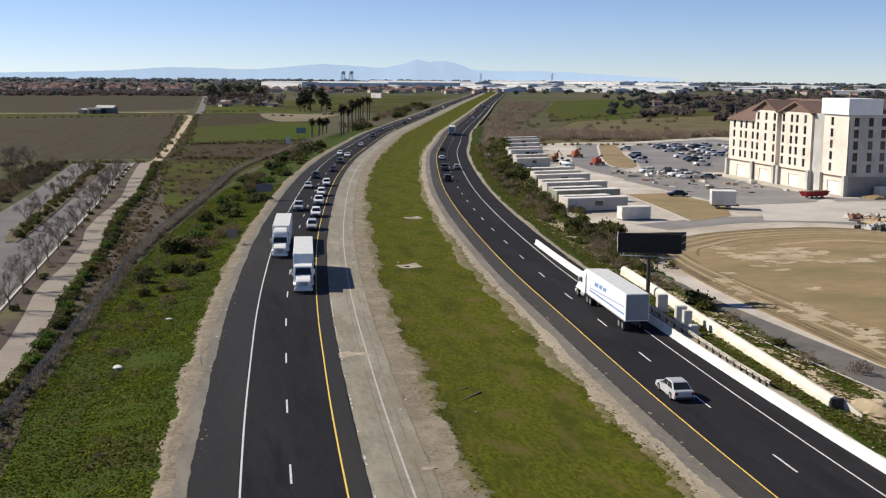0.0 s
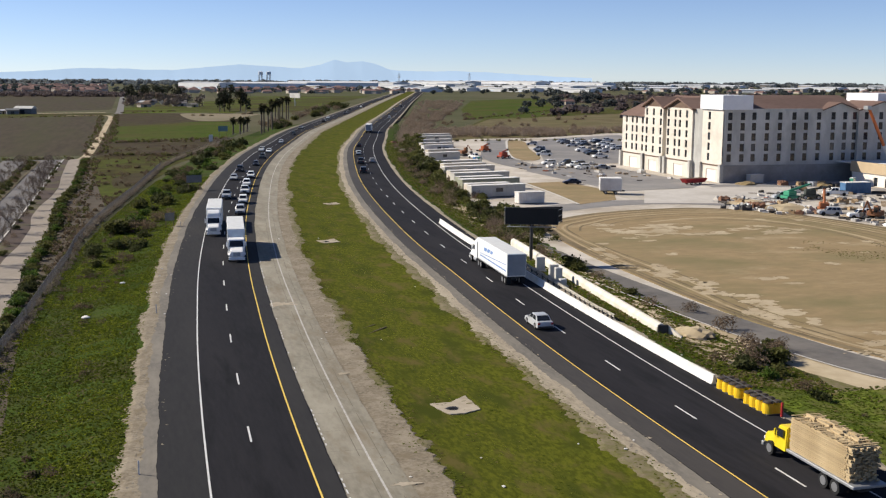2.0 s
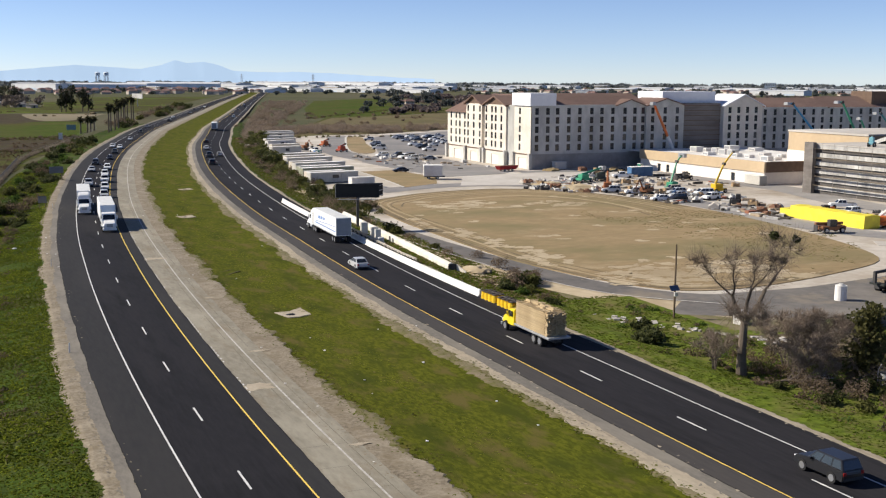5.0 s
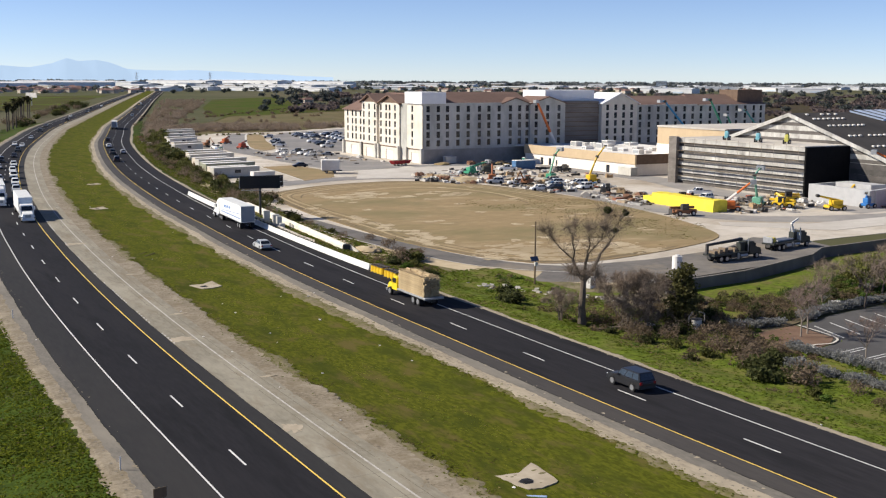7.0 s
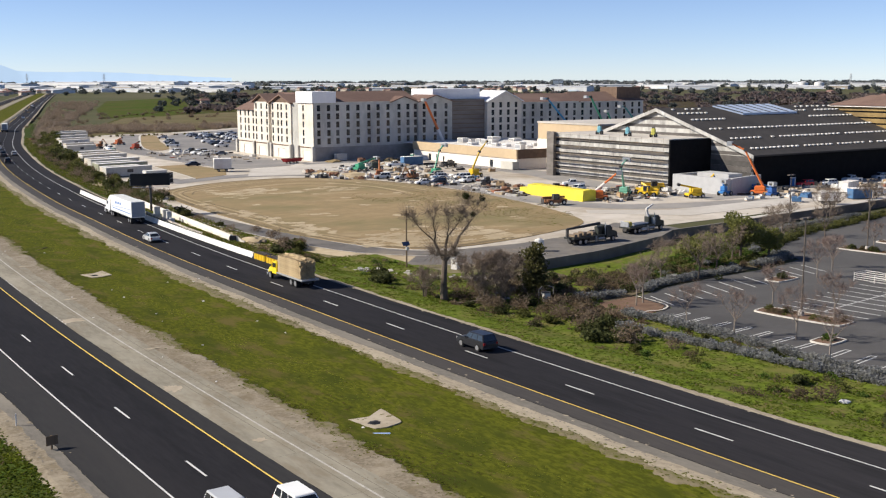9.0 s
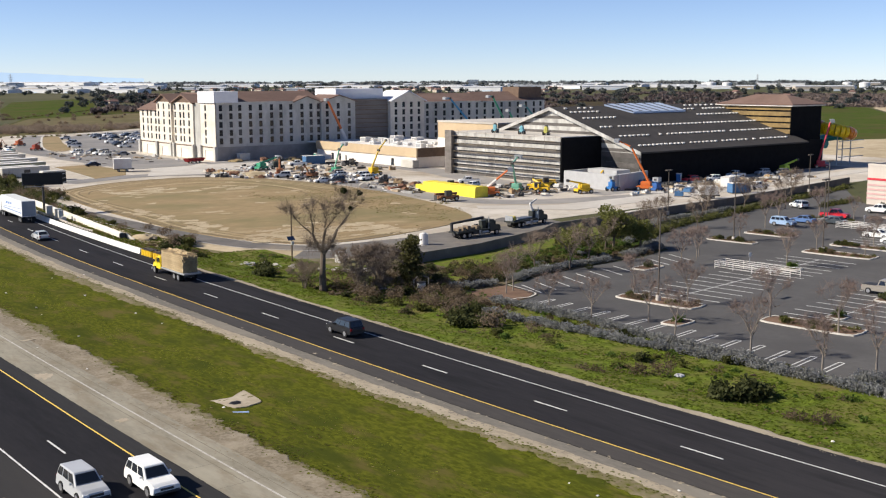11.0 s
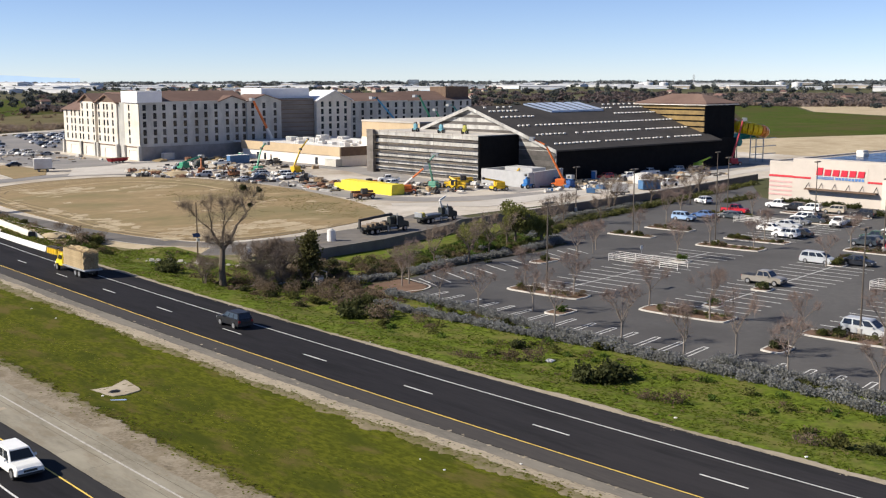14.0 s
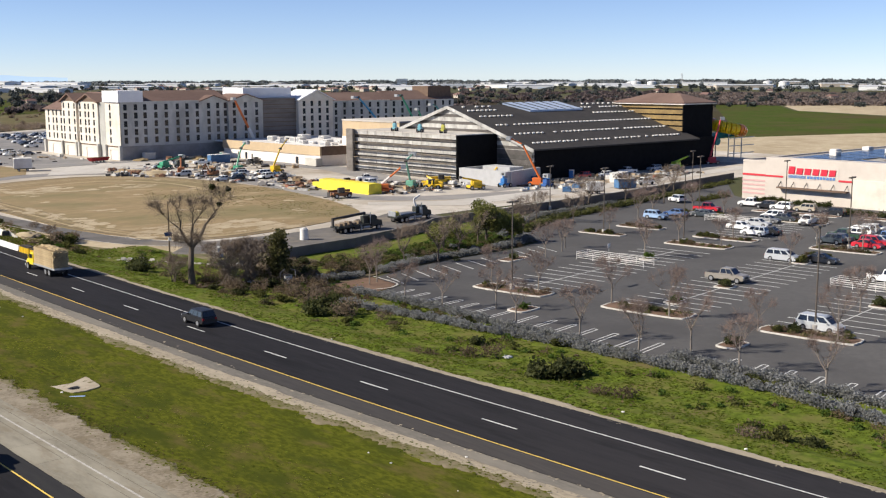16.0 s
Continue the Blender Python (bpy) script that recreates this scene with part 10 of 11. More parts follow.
HEDGE_WORDS = "grey-blue flowering hedge shrub round the parking lot"
hedge_row([(75.0, 12.4), (76.9, -4.4), (78.9, -19.0), (79.6, -32.4), (79.3, -44.6), (77.8, -54.6), (77.5, -75)], 0.85, 1, HEDGE_WORDS)
hedge_row([(80.6, 17.5), (80.7, 11), (81.1, 5.5), (80.8, -1.4), (80.3, -9.8), (80.3, -20.5)], 0.9, 1, HEDGE_WORDS)
hedge_row([(82.8, -30.0), (82.6, -40.0), (82.3, -51.4), (82, -75)], 0.9, 1, HEDGE_WORDS)
hedge_row([(82.0, 27.0), (88.0, 26.2)], 1.2, 2, HEDGE_WORDS)
hedge_row([(92.5, 27.2), (97, 28.6), (105, 29.6), (114.3, 30.0)], 1.3, 2, HEDGE_WORDS)
hedge_row([(119.5, 31.0), (129, 33.0), (131, 38)], 1.4, 2, HEDGE_WORDS)
hedge_row([(130, 40), (140, 47), (155, 55), (185, 59)], 1.8, 1, HEDGE_WORDS)
for k in range(60):
    f = rnd.random()
    shrub(rnd.choice(["olive", "green", "dry", "olive"]), 98 + 50 * f + rnd.uniform(-3, 3), 30 + 22 * f + rnd.uniform(-3.5, 3.5), rnd.uniform(0.5, 0.9), label="clipped green shrub in the lot planting")
for k in range(26):
    shrub(rnd.choice(["olive", "dry", "dark", "bare", "grey"]), rnd.uniform(90, 128), rnd.uniform(31.5, 37), rnd.uniform(0.5, 1.1), label="low shrub in the planting at the corner of the lot")
for k in range(40):
    y = rnd.uniform(-75, 10)
    shrub(rnd.choice(["olive", "dry", "dark"]), (78.6 if y > -22 else 80.4) + rnd.uniform(-0.5, 0.5), y, rnd.uniform(0.4, 0.75), label="low green shrub between the hedges")
places = []
for k in range(5):       # clipped green hedge rows in the corner planting
    for q in range(34):
        f = q / 33
        places.append((105.5 + 26 * f - 1.2 * k + rnd.uniform(-0.3, 0.3), 30.6 + 7.5 * f + 2.0 * k + rnd.uniform(-0.2, 0.2), rnd.uniform(0.5, 0.75)))
thicket("hedge_row", places, LEAF_GREEN, 84, "low clipped green hedge rows in the lot planting", 90, 0.09, 0.7)
places = []
for (x0, y0), (x1, y1), n in (((132, 41), (152, 50), 46), ((152, 50), (192, 58.3), 80), ((192, 58.3), (243, 70), 90), ((200, 50), (214, 52), 30)):
    for q in range(n):
        f = (q + rnd.random()) / n
        places.append((x0 + (x1 - x0) * f + rnd.uniform(-0.4, 0.4), y0 + (y1 - y0) * f - rnd.uniform(0.2, 2.2), rnd.uniform(0.5, 1.2)))
thicket("hedge_row", [p for k, p in enumerate(places) if k % 3], LEAF_OLIVE, 85, "olive shrubs along the wall of the lot", 110, 0.13, 0.6)
thicket("hedge_row", places[::3], LEAF_DARK, 86, "dark shrubs along the wall of the lot", 110, 0.13, 0.6)
places = []
for u, v, hu, hv in ISLANDS[:11]:
    for k in range(26):
        p = lot(u + rnd.uniform(-0.75, 0.75) * hu, v + rnd.uniform(-0.88, 0.88) * hv)
        places.append((p.x, p.y, rnd.uniform(0.35, 0.6)))
thicket("island_planting", places[::2], LEAF_DRY, 87, "dry low planting on the islands of the lot", 80, 0.09, 0.4)
thicket("island_planting", places[1::2], LEAF_OLIVE, 88, "olive low planting on the islands of the lot", 80, 0.09, 0.6)
places = [(rnd.uniform(84, 128), 0.0, rnd.uniform(0.3, 0.9)) for _ in range(150)]
places = [(x, float(np.interp(x, (84, 104, 128), (38, 34.5, 41))) + rnd.gauss(0, 3.2), q) for x, _, q in places]
thicket("weeds", places, LEAF_OLIVE, 89, "olive weeds below the wall", 80, 0.12, 0.5)
for u, v, hu, hv in ISLANDS[:11]:
    for k in range(8):
        p = lot(u + rnd.uniform(-0.6, 0.6) * hu, v + rnd.uniform(-0.85, 0.85) * hv)
        shrub(rnd.choice(["olive", "dry", "dry", "dark"]), p.x, p.y, rnd.uniform(0.4, 0.7), G + 0.12, "low shrub on a planting island in the lot")
for u, v, hu, hv in ISLANDS[11:19]:
    p = lot(u, v)
    shrub(rnd.choice(["green", "olive", "dark"]), p.x, p.y, rnd.uniform(0.7, 1.0), G + 0.12, "green shrub on a small planting island in the lot")
for k in range(16):
    shrub("dark", 209.8 - (k < 6) * 8.0, (5 if k < 6 else 12) + k * 1.9 + rnd.uniform(-0.4, 0.4), rnd.uniform(0.8, 1.2), G, "dark clipped shrub along the store front")
    shrub("dry", 205.5, -30 + k * 2.0, rnd.uniform(0.7, 1.1), G, "dry clipped shrub along the store front")


# grass and weeds
def tufts(name, count, place, height, width, material, seed, label):
    r = random.Random(seed)
    pts = [place(r) for _ in range(count)]
    pts = np.array([p for p in pts if p])
    n = len(pts)
    g = np.random.RandomState(seed)
    a = g.uniform(0, math.pi, n)
    h = height * g.uniform(0.4, 1.5, n)
    w = width * g.uniform(0.6, 1.4, n)
    lean = g.normal(0, 1.1, (n, 2)) * h[:, None]
    dx, dy = np.cos(a) * w, np.sin(a) * w
    z = pts[:, 2] - 0.03
    v = np.empty((n, 2, 4, 3))
    for k, (ux, uy) in enumerate(((dx, dy), (-dy, dx))):
        v[:, k, 0] = np.stack([pts[:, 0] - ux, pts[:, 1] - uy, z], 1)
        v[:, k, 1] = np.stack([pts[:, 0] + ux, pts[:, 1] + uy, z], 1)
        v[:, k, 2] = np.stack([pts[:, 0] + ux * 0.7 + lean[:, 0], pts[:, 1] + uy * 0.7 + lean[:, 1], z + h], 1)
        v[:, k, 3] = np.stack([pts[:, 0] - ux * 0.7 + lean[:, 0], pts[:, 1] - uy * 0.7 + lean[:, 1], z + h], 1)
    me = raw_mesh(name, v.reshape(-1, 3).tolist(), np.arange(8 * n).reshape(-1, 4).tolist(), material)
    tagged(new(name, me), label, "grass", kind="stuff")


def in_median(r, bright=True):
    y = -60 + 330 * r.random() ** 1.3
    if noise.noise((y * 0.09, r.random() * 0.01, 3)) < -0.35 and r.random() < 0.4:
        return None
    lo, hi = side(left_line, y, 11.7), side(right_line, y, -8.2)
    f = r.random()
    x = lo[0] + (hi[0] - lo[0]) * f
    c = noise.noise((x * 0.3, y * 0.16, 9)) + 0.6 * noise.noise((x * 0.9, y * 0.6, 4))
    if (c if bright else -c) + 0.12 < r.random() * 0.45:
        return None
    sag = 0.16 * min(1, 4 * min(f, 1 - f))
    return lo[0] + (hi[0] - lo[0]) * f, y, -0.13 - sag


def median_edge(r, left=True):
    """Thin dying grass that frays into the dirt along one side of the median."""
    y = -60 + 330 * r.random() ** 1.3
    lo, hi = side(left_line, y, 11.6), side(right_line, y, -8.1)
    w = r.expovariate(1 / (1.5 if left else 1.1))
    if noise.noise((y * 0.12, 5 if left else 8, 0)) + 0.5 * noise.noise((y * 0.5, w * 0.6, 2)) < -0.25 + 0.1 * w:
        return None
    f = w / (hi[0] - lo[0])
    return (lo[0] + w if left else hi[0] - w), y, -0.13 - 0.16 * min(1, 4 * min(f, 1 - f)) + 0.02


def right_verge(r, bare=-0.3):
    y = -75 + 150 * r.random()
    off = 7.9 + (17.0 if y < -6 else 27.0 if y < 32 else 17.0) * r.random()
    x, yy = side(right_line, y, off)
    if x > 82.5 and yy < 17:
        return None
    if noise.noise((x * 0.3, yy * 0.2, 4)) + 0.5 * noise.noise((x, yy, 2)) < bare:
        return None
    return x, yy, float(np.interp(off, (7.0, 11.0, 15.0, 34.0), (-0.09, -0.25, G + 0.1, G - 0.04)))


def right_verge_far(r):
    y = 75 + 380 * r.random() ** 1.4
    off = 8.4 + 9.5 * r.random()
    x, yy = side(right_line, y, off)
    return x, yy, float(np.interp(off, (7.6, 10.5, 13.0, 19.0), (-0.10, -0.35, G + 0.12, G - 0.04)))


def left_verge(r):
    y = -8 + 300 * r.random() ** 1.35
    off = -(9.0 + 13.5 * r.random())
    x, yy = side(left_line, y, off)
    return x, yy, float(np.interp(-off, (8.2, 11.5, 15.0, 22.0), (-0.10, -0.45, G, G - 0.06)))


def left_thin(r):
    p = left_verge(r)
    if p[0] < float(np.interp(p[1], [q[1] for q in FENCE_LINE], [q[0] for q in FENCE_LINE])):
        return None
    return p if noise.noise((p[0] * 0.25, p[1] * 0.14, 16)) + 0.4 * noise.noise((p[0] * 0.9, p[1] * 0.9, 1)) > -0.75 else None


def left_patch(r):
    p = left_verge(r)
    if p[0] < float(np.interp(p[1], [q[1] for q in FENCE_LINE], [q[0] for q in FENCE_LINE])):
        return None
    return p if noise.noise((p[0] * 0.2, p[1] * 0.1, 6)) + 0.4 * noise.noise((p[0] * 0.8, p[1] * 0.8, 1)) > -0.05 else None


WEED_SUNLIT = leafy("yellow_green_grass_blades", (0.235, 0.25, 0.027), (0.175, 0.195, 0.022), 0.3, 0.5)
WEED_DEEP = leafy("deep_green_grass_blades", (0.12, 0.155, 0.016), (0.09, 0.12, 0.013), 0.3, 0.5)
WEED_DIM = leafy("dull_green_grass_blades", (0.14, 0.175, 0.018), (0.10, 0.128, 0.014), 0.4, 0.45)
WEED_LEFT = leafy("mid_green_grass_blades", (0.14, 0.165, 0.018), (0.105, 0.13, 0.014), 0.35, 0.5)
WEED_VERGE = leafy("fresh_green_grass_blades", (0.168, 0.208, 0.027), (0.106, 0.14, 0.018), 0.4, 0.5)
WEED_LUSH = leafy("lush_green_weed_blades", (0.25, 0.285, 0.03), (0.17, 0.205, 0.021), 0.45, 0.5)
WEED_STRAW = leafy("straw_grass_blades", (0.26, 0.21, 0.1), (0.2, 0.16, 0.07), 0.3, 0.5)
tufts("grass", 30000, in_median, 0.03, 0.10, WEED_SUNLIT, 1, "short yellow-green grass on the median")
tufts("grass", 16000, lambda r: in_median(r, False), 0.04, 0.11, WEED_DIM, 2, "darker green grass on the median")
tufts("grass", 5000, in_median, 0.035, 0.10, WEED_STRAW, 12, "dry straw grass on the median")
WEED_BROWN = leafy("dying_brown_grass_blades", (0.135, 0.105, 0.048), (0.10, 0.082, 0.03), 0.35, 0.45)
tufts("grass", 30000, median_edge, 0.03, 0.10, WEED_BROWN, 14, "brown dying grass along the edge of the median")
tufts("grass", 22000, lambda r: median_edge(r, False), 0.03, 0.10, WEED_BROWN, 15, "brown dying grass along the gravel of the median")
tufts("weeds", 42000, right_verge, 0.06, 0.13, WEED_VERGE, 3, "lush bright weeds on the verge")
tufts("weeds", 4000, lambda r: right_verge(r, 0.18), 0.1, 0.12, WEED_STRAW, 13, "straw-coloured weeds on the verge")
tufts("weeds", 9000, lambda r: right_verge(r, 0.12), 0.11, 0.14, WEED_DEEP, 4, "deep green weeds on the verge")
tufts("weeds", 20000, right_verge_far, 0.12, 0.16, WEED_LEFT, 5, "green weeds on the verge")
tufts("weeds", 8000, right_verge_far, 0.14, 0.15, WEED_STRAW, 6, "straw-coloured weeds on the verge")
tufts("weeds", 80000, left_thin, 0.10, 0.09, WEED_DIM, 7, "broad green weeds on the slope")
tufts("weeds", 60000, left_patch, 0.11, 0.10, WEED_LUSH, 8, "bright green weeds on the slope")
tufts("weeds", 2200, left_thin, 0.12, 0.08, WEED_STRAW, 9, "straw-coloured weeds on the slope")


def on_verge(count, seed, lo, hi, span, rise):
    """Places of low clumps strewn unevenly over the right verge."""
    r2 = random.Random(seed)
    out = []
    while len(out) < count:
        p = right_verge(r2, rise)
        if p and span[0] < p[1] < span[1]:
            out.append((p[0], p[1], r2.uniform(lo, hi)))
    return out


thicket("weeds", on_verge(150, 71, 0.25, 0.7, (-75, 70), 0.05), LEAF_GREEN, 71, "leafy green weed clumps on the verge", 90, 0.1, 0.6)
thicket("dry_weeds", on_verge(110, 72, 0.25, 0.8, (-75, 70), 0.1), LEAF_DRY, 72, "dry brown weed clumps on the verge", 90, 0.09, 0.35)
thicket("weeds", on_verge(60, 73, 0.3, 0.8, (-75, 60), 0.1), LEAF_OLIVE, 73, "olive weed clumps on the verge", 110, 0.1, 0.6)
places = [(5.6 + rnd.uniform(-2.6, 2.4), rnd.uniform(42, 72), rnd.uniform(0.3, 0.9)) for _ in range(40)]
thicket("dry_weeds", places, LEAF_DRY, 74, "dead brown scrub on the slope", 160, 0.09, 0.3)
thicket("weeds", [(x + 0.3, y + 0.2, s * 0.8) for x, y, s in places[::3]], LEAF_DARK, 75, "dark low scrub on the slope", 140, 0.1, 0.6)
places = []
for _ in range(220):
    y = rnd.uniform(70, 240)
    x, yy = side(left_line, y, -rnd.uniform(11.5, 20))
    if noise.noise((x * 0.15, yy * 0.06, 8)) > 0:
        places.append((x, yy, rnd.uniform(0.3, 0.9)))
thicket("dry_weeds", places, LEAF_DRY, 76, "brown dry weed clumps on the slope", 90, 0.1, 0.35)


def edge_clumps(line, off, spread):
    """Ragged islands of thin grass along an edge of bare ground."""
    def place(rr):
        y = -70 + 300 * rr.random() ** 1.2
        c = noise.noise((y * 0.35, off, 1)) * 0.6 + noise.noise((y * 1.1, off, 3)) * 0.5
        if c < -0.12:
            return None
        o = off + rr.gauss(0, spread) + c * spread
        x, yy = side(line, y, o)
        return x, yy, -0.10
    return place


tufts("grass", 3500, edge_clumps(left_line, 12.1, 0.5), 0.028, 0.09, WEED_LEFT, 21, "thin ragged grass along the dirt edge")
tufts("grass", 2200, edge_clumps(left_line, 11.9, 0.5), 0.028, 0.09, WEED_STRAW, 22, "dry ragged grass along the dirt edge")
tufts("grass", 3500, edge_clumps(right_line, -8.7, 0.45), 0.028, 0.09, WEED_LEFT, 23, "thin ragged grass along the gravel edge")
tufts("grass", 2000, edge_clumps(right_line, -8.4, 0.45), 0.028, 0.09, WEED_STRAW, 24, "dry ragged grass along the gravel edge")


def oval_grass(r):
    x, y = r.uniform(116, 149), r.uniform(78, 155)
    edge = min(x - 116, 149 - x, 155 - y, y - 80 - (x - 130) * 1.6)
    if edge < 0 or noise.noise((x * 0.12, y * 0.12, 2)) + 0.4 * noise.noise((x * 0.6, y * 0.6, 2)) < 0.35 - 0.05 * edge or r.random() < 0.35:
        return None
    return x, y, G + 0.06


tufts("dry_grass", 9000, oval_grass, 0.07, 0.13, WEED_STRAW, 31, "thin straw-coloured grass on the dirt field")
tufts("dry_grass", 4000, oval_grass, 0.06, 0.13, WEED_LEFT, 32, "thin green grass on the dirt field")

scrub("thicket", [(rnd.uniform(-70, -27.5), rnd.uniform(215, 385), rnd.uniform(0.8, 2.0)) for _ in range(170)], LEAF_DRY, 47, "dark winter scrub between the street and the houses", 120, 1.2, 0.05)

# ---- the distance ----
def polar(az, dist, x0=0.0, y0=-30.0):
    """A place by its bearing, degrees to the right of +y, and its distance."""
    return x0 + dist * math.sin(radians(az)), y0 + dist * math.cos(radians(az))


FAR_WHITE = mat("pale_warehouse_wall", (0.74, 0.74, 0.73), (0.66, 0.66, 0.66), scale=0.05, rough=0.9)
FAR_ROOF = mat("pale_warehouse_roof", (0.55, 0.56, 0.58), (0.46, 0.47, 0.49), scale=0.03, rough=0.9)
FAR_BLUE = mat("blue_grey_warehouse_wall", (0.62, 0.69, 0.76), (0.54, 0.61, 0.69), scale=0.05, rough=0.9)
FAR_TAN = mat("tan_house_wall", (0.48, 0.42, 0.35), (0.42, 0.36, 0.30), scale=0.2, rough=0.9)
FAR_RED = mat("red_brown_house_roof", (0.20, 0.118, 0.10), (0.155, 0.098, 0.086), scale=0.2, rough=0.95, island=0.25)
FARM_LEAF = leafy("dark_farm_tree_leaves", (0.028, 0.032, 0.018), (0.04, 0.043, 0.024))
# leaf colour greyed: distance haze painted in
FAR_TREE = leafy("haze_greyed_tree_leaves", (0.075, 0.086, 0.082), (0.09, 0.10, 0.094))
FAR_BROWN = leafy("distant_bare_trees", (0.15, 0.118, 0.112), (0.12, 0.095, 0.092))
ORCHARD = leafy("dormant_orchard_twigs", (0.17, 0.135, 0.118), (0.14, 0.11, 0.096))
# paler still, with the haze of the skyline in the colour
FAR_HAZE = leafy("haze_tinted_tree_leaves", (0.17, 0.185, 0.185), (0.2, 0.215, 0.215))


def warehouse(x, y, w, d, h, turn, m=FAR_WHITE, label="long white distant warehouse"):
    b = thing("warehouse", label, "warehouse", "distant warehouses", at=pose(x, y, G - 0.2, 0, 0, turn))
    part("wall", box(-w / 2, w / 2, -d / 2, d / 2, 0, h), m, b)
    part("roof", gable_roof(-w / 2, w / 2, -d / 2, d / 2, h + 0.3, h + 0.3 + 0.035 * d, "x", thick=0.3), FAR_ROOF, b)
    n = max(2, int(w / 45))
    for k in range(n if math.hypot(x, y) < 3000 else 1):
        c = -w / 2 + (k + 0.5) * w / n
        part("dock_door", box(c - w / n * 0.2, c + w / n * 0.2, -d / 2 - 0.3, -d / 2, 0.5, h * 0.42), FAR_BLUE if k % 2 else BOX_GREY, b)


for x, y, w, d, h, t, m in ((185, 2365, 150, 40, 15, -60, FAR_WHITE), (330, 2500, 170, 90, 13, -8, FAR_BLUE), (520, 2720, 220, 110, 14, -14, FAR_BLUE), (660, 2900, 220, 60, 14, -60, FAR_WHITE), (430, 2330, 50, 20, 6, -62, FAR_WHITE), (560, 2420, 60, 24, 6, -62, FAR_WHITE),
                           (1060, 3600, 300, 70, 15, -66, FAR_WHITE), (1290, 3640, 380, 70, 16, -66, FAR_WHITE), (1480, 3400, 240, 60, 13, -68, FAR_WHITE), (680, 2260, 160, 40, 7, -64, FAR_WHITE), (770, 2150, 180, 40, 7, -64, FAR_WHITE), (860, 2050, 160, 40, 7, -64, FAR_WHITE), (930, 2350, 220, 50, 10, -66, FAR_WHITE)):
    warehouse(x, y, w, d, h, t, m)
rnd = random.Random(77)
for k in range(70):
    az = 14 + 54 * (k + rnd.uniform(-0.4, 0.4)) / 70
    dist = rnd.choice([rnd.uniform(2200, 2900), rnd.uniform(2700, 3600), rnd.uniform(3300, 4400)])
    x, y = polar(az, dist)
    w = rnd.uniform(40, 130)
    warehouse(x, y, w, rnd.uniform(30, 60), rnd.uniform(5, 10), -58 + rnd.uniform(-16, 16), rnd.choice([FAR_WHITE, FAR_WHITE, FAR_WHITE, FAR_TAN]), "distant pale industrial building")
for k in range(11):
    az = 4 + 11 * rnd.random()
    x, y = polar(az, rnd.uniform(2500, 3600))
    warehouse(x, y, rnd.uniform(70, 160), 30, rnd.uniform(8, 12), -66, rnd.choice([FAR_WHITE, FAR_TAN]), "distant pale industrial building")
x, y = polar(40.7, 3500)
office = thing("office_block", "dark distant office block on the skyline", "building", at=pose(x, y, G, 0, 0, -40))
part("wall", box(-17, 17, -9, 9, 0, 22), SIGN_BACK, office)
for k in range(5):
    part("window_band", box(-16, 16, -9.2, -9, 2.5 + k * 4, 4.5 + k * 4), FAR_BLUE, office)
for k in range(5):      # pale tanks on the skyline
    x, y = polar(rnd.choice([rnd.uniform(52, 56), rnd.uniform(57, 62)]), rnd.uniform(2900, 3300))
    t = thing("storage_tank", "pale distant storage tank on the skyline", "tank", "tanks on the skyline", at=pose(x, y, G))
    h = rnd.uniform(9, 15)
    part("shell", rod((0, 0, 0), (0, 0, h), 13, 13, 18), FAR_WHITE, t)
    part("cap", rod((0, 0, h), (0, 0, h + 2.5), 13, 4, 18), FAR_ROOF, t)

HOUSE = None


def house(x, y, turn, s=1.0, label="tan house with red-brown roof in a distant estate", group="houses of the distant estate"):
    global HOUSE
    if HOUSE is None:
        HOUSE = (mesh_of("wall", box(-7, 7, -5, 5, 0, 4.6), FAR_TAN), mesh_of("roof", gable_roof(-7, 7, -5, 5, 4.6, 7.4, "x", hip=2.5, over=0.7), FAR_RED), mesh_of("window", box(-1.2, 1.2, -0.06, 0.0, 0, 1.4), GLASS_DARK))
    h = thing("house", label, "house", group, at=pose(x, y, G - 0.15, 0, 0, turn) @ Matrix.Scale(s, 4))
    share("wall", HOUSE[0], h, Matrix())
    share("roof", HOUSE[1], h, Matrix())
    if y < 1300:
        for dx in (-3.8, 3.6):
            share("window", HOUSE[2], h, pose(dx, -5.0, 1.3))


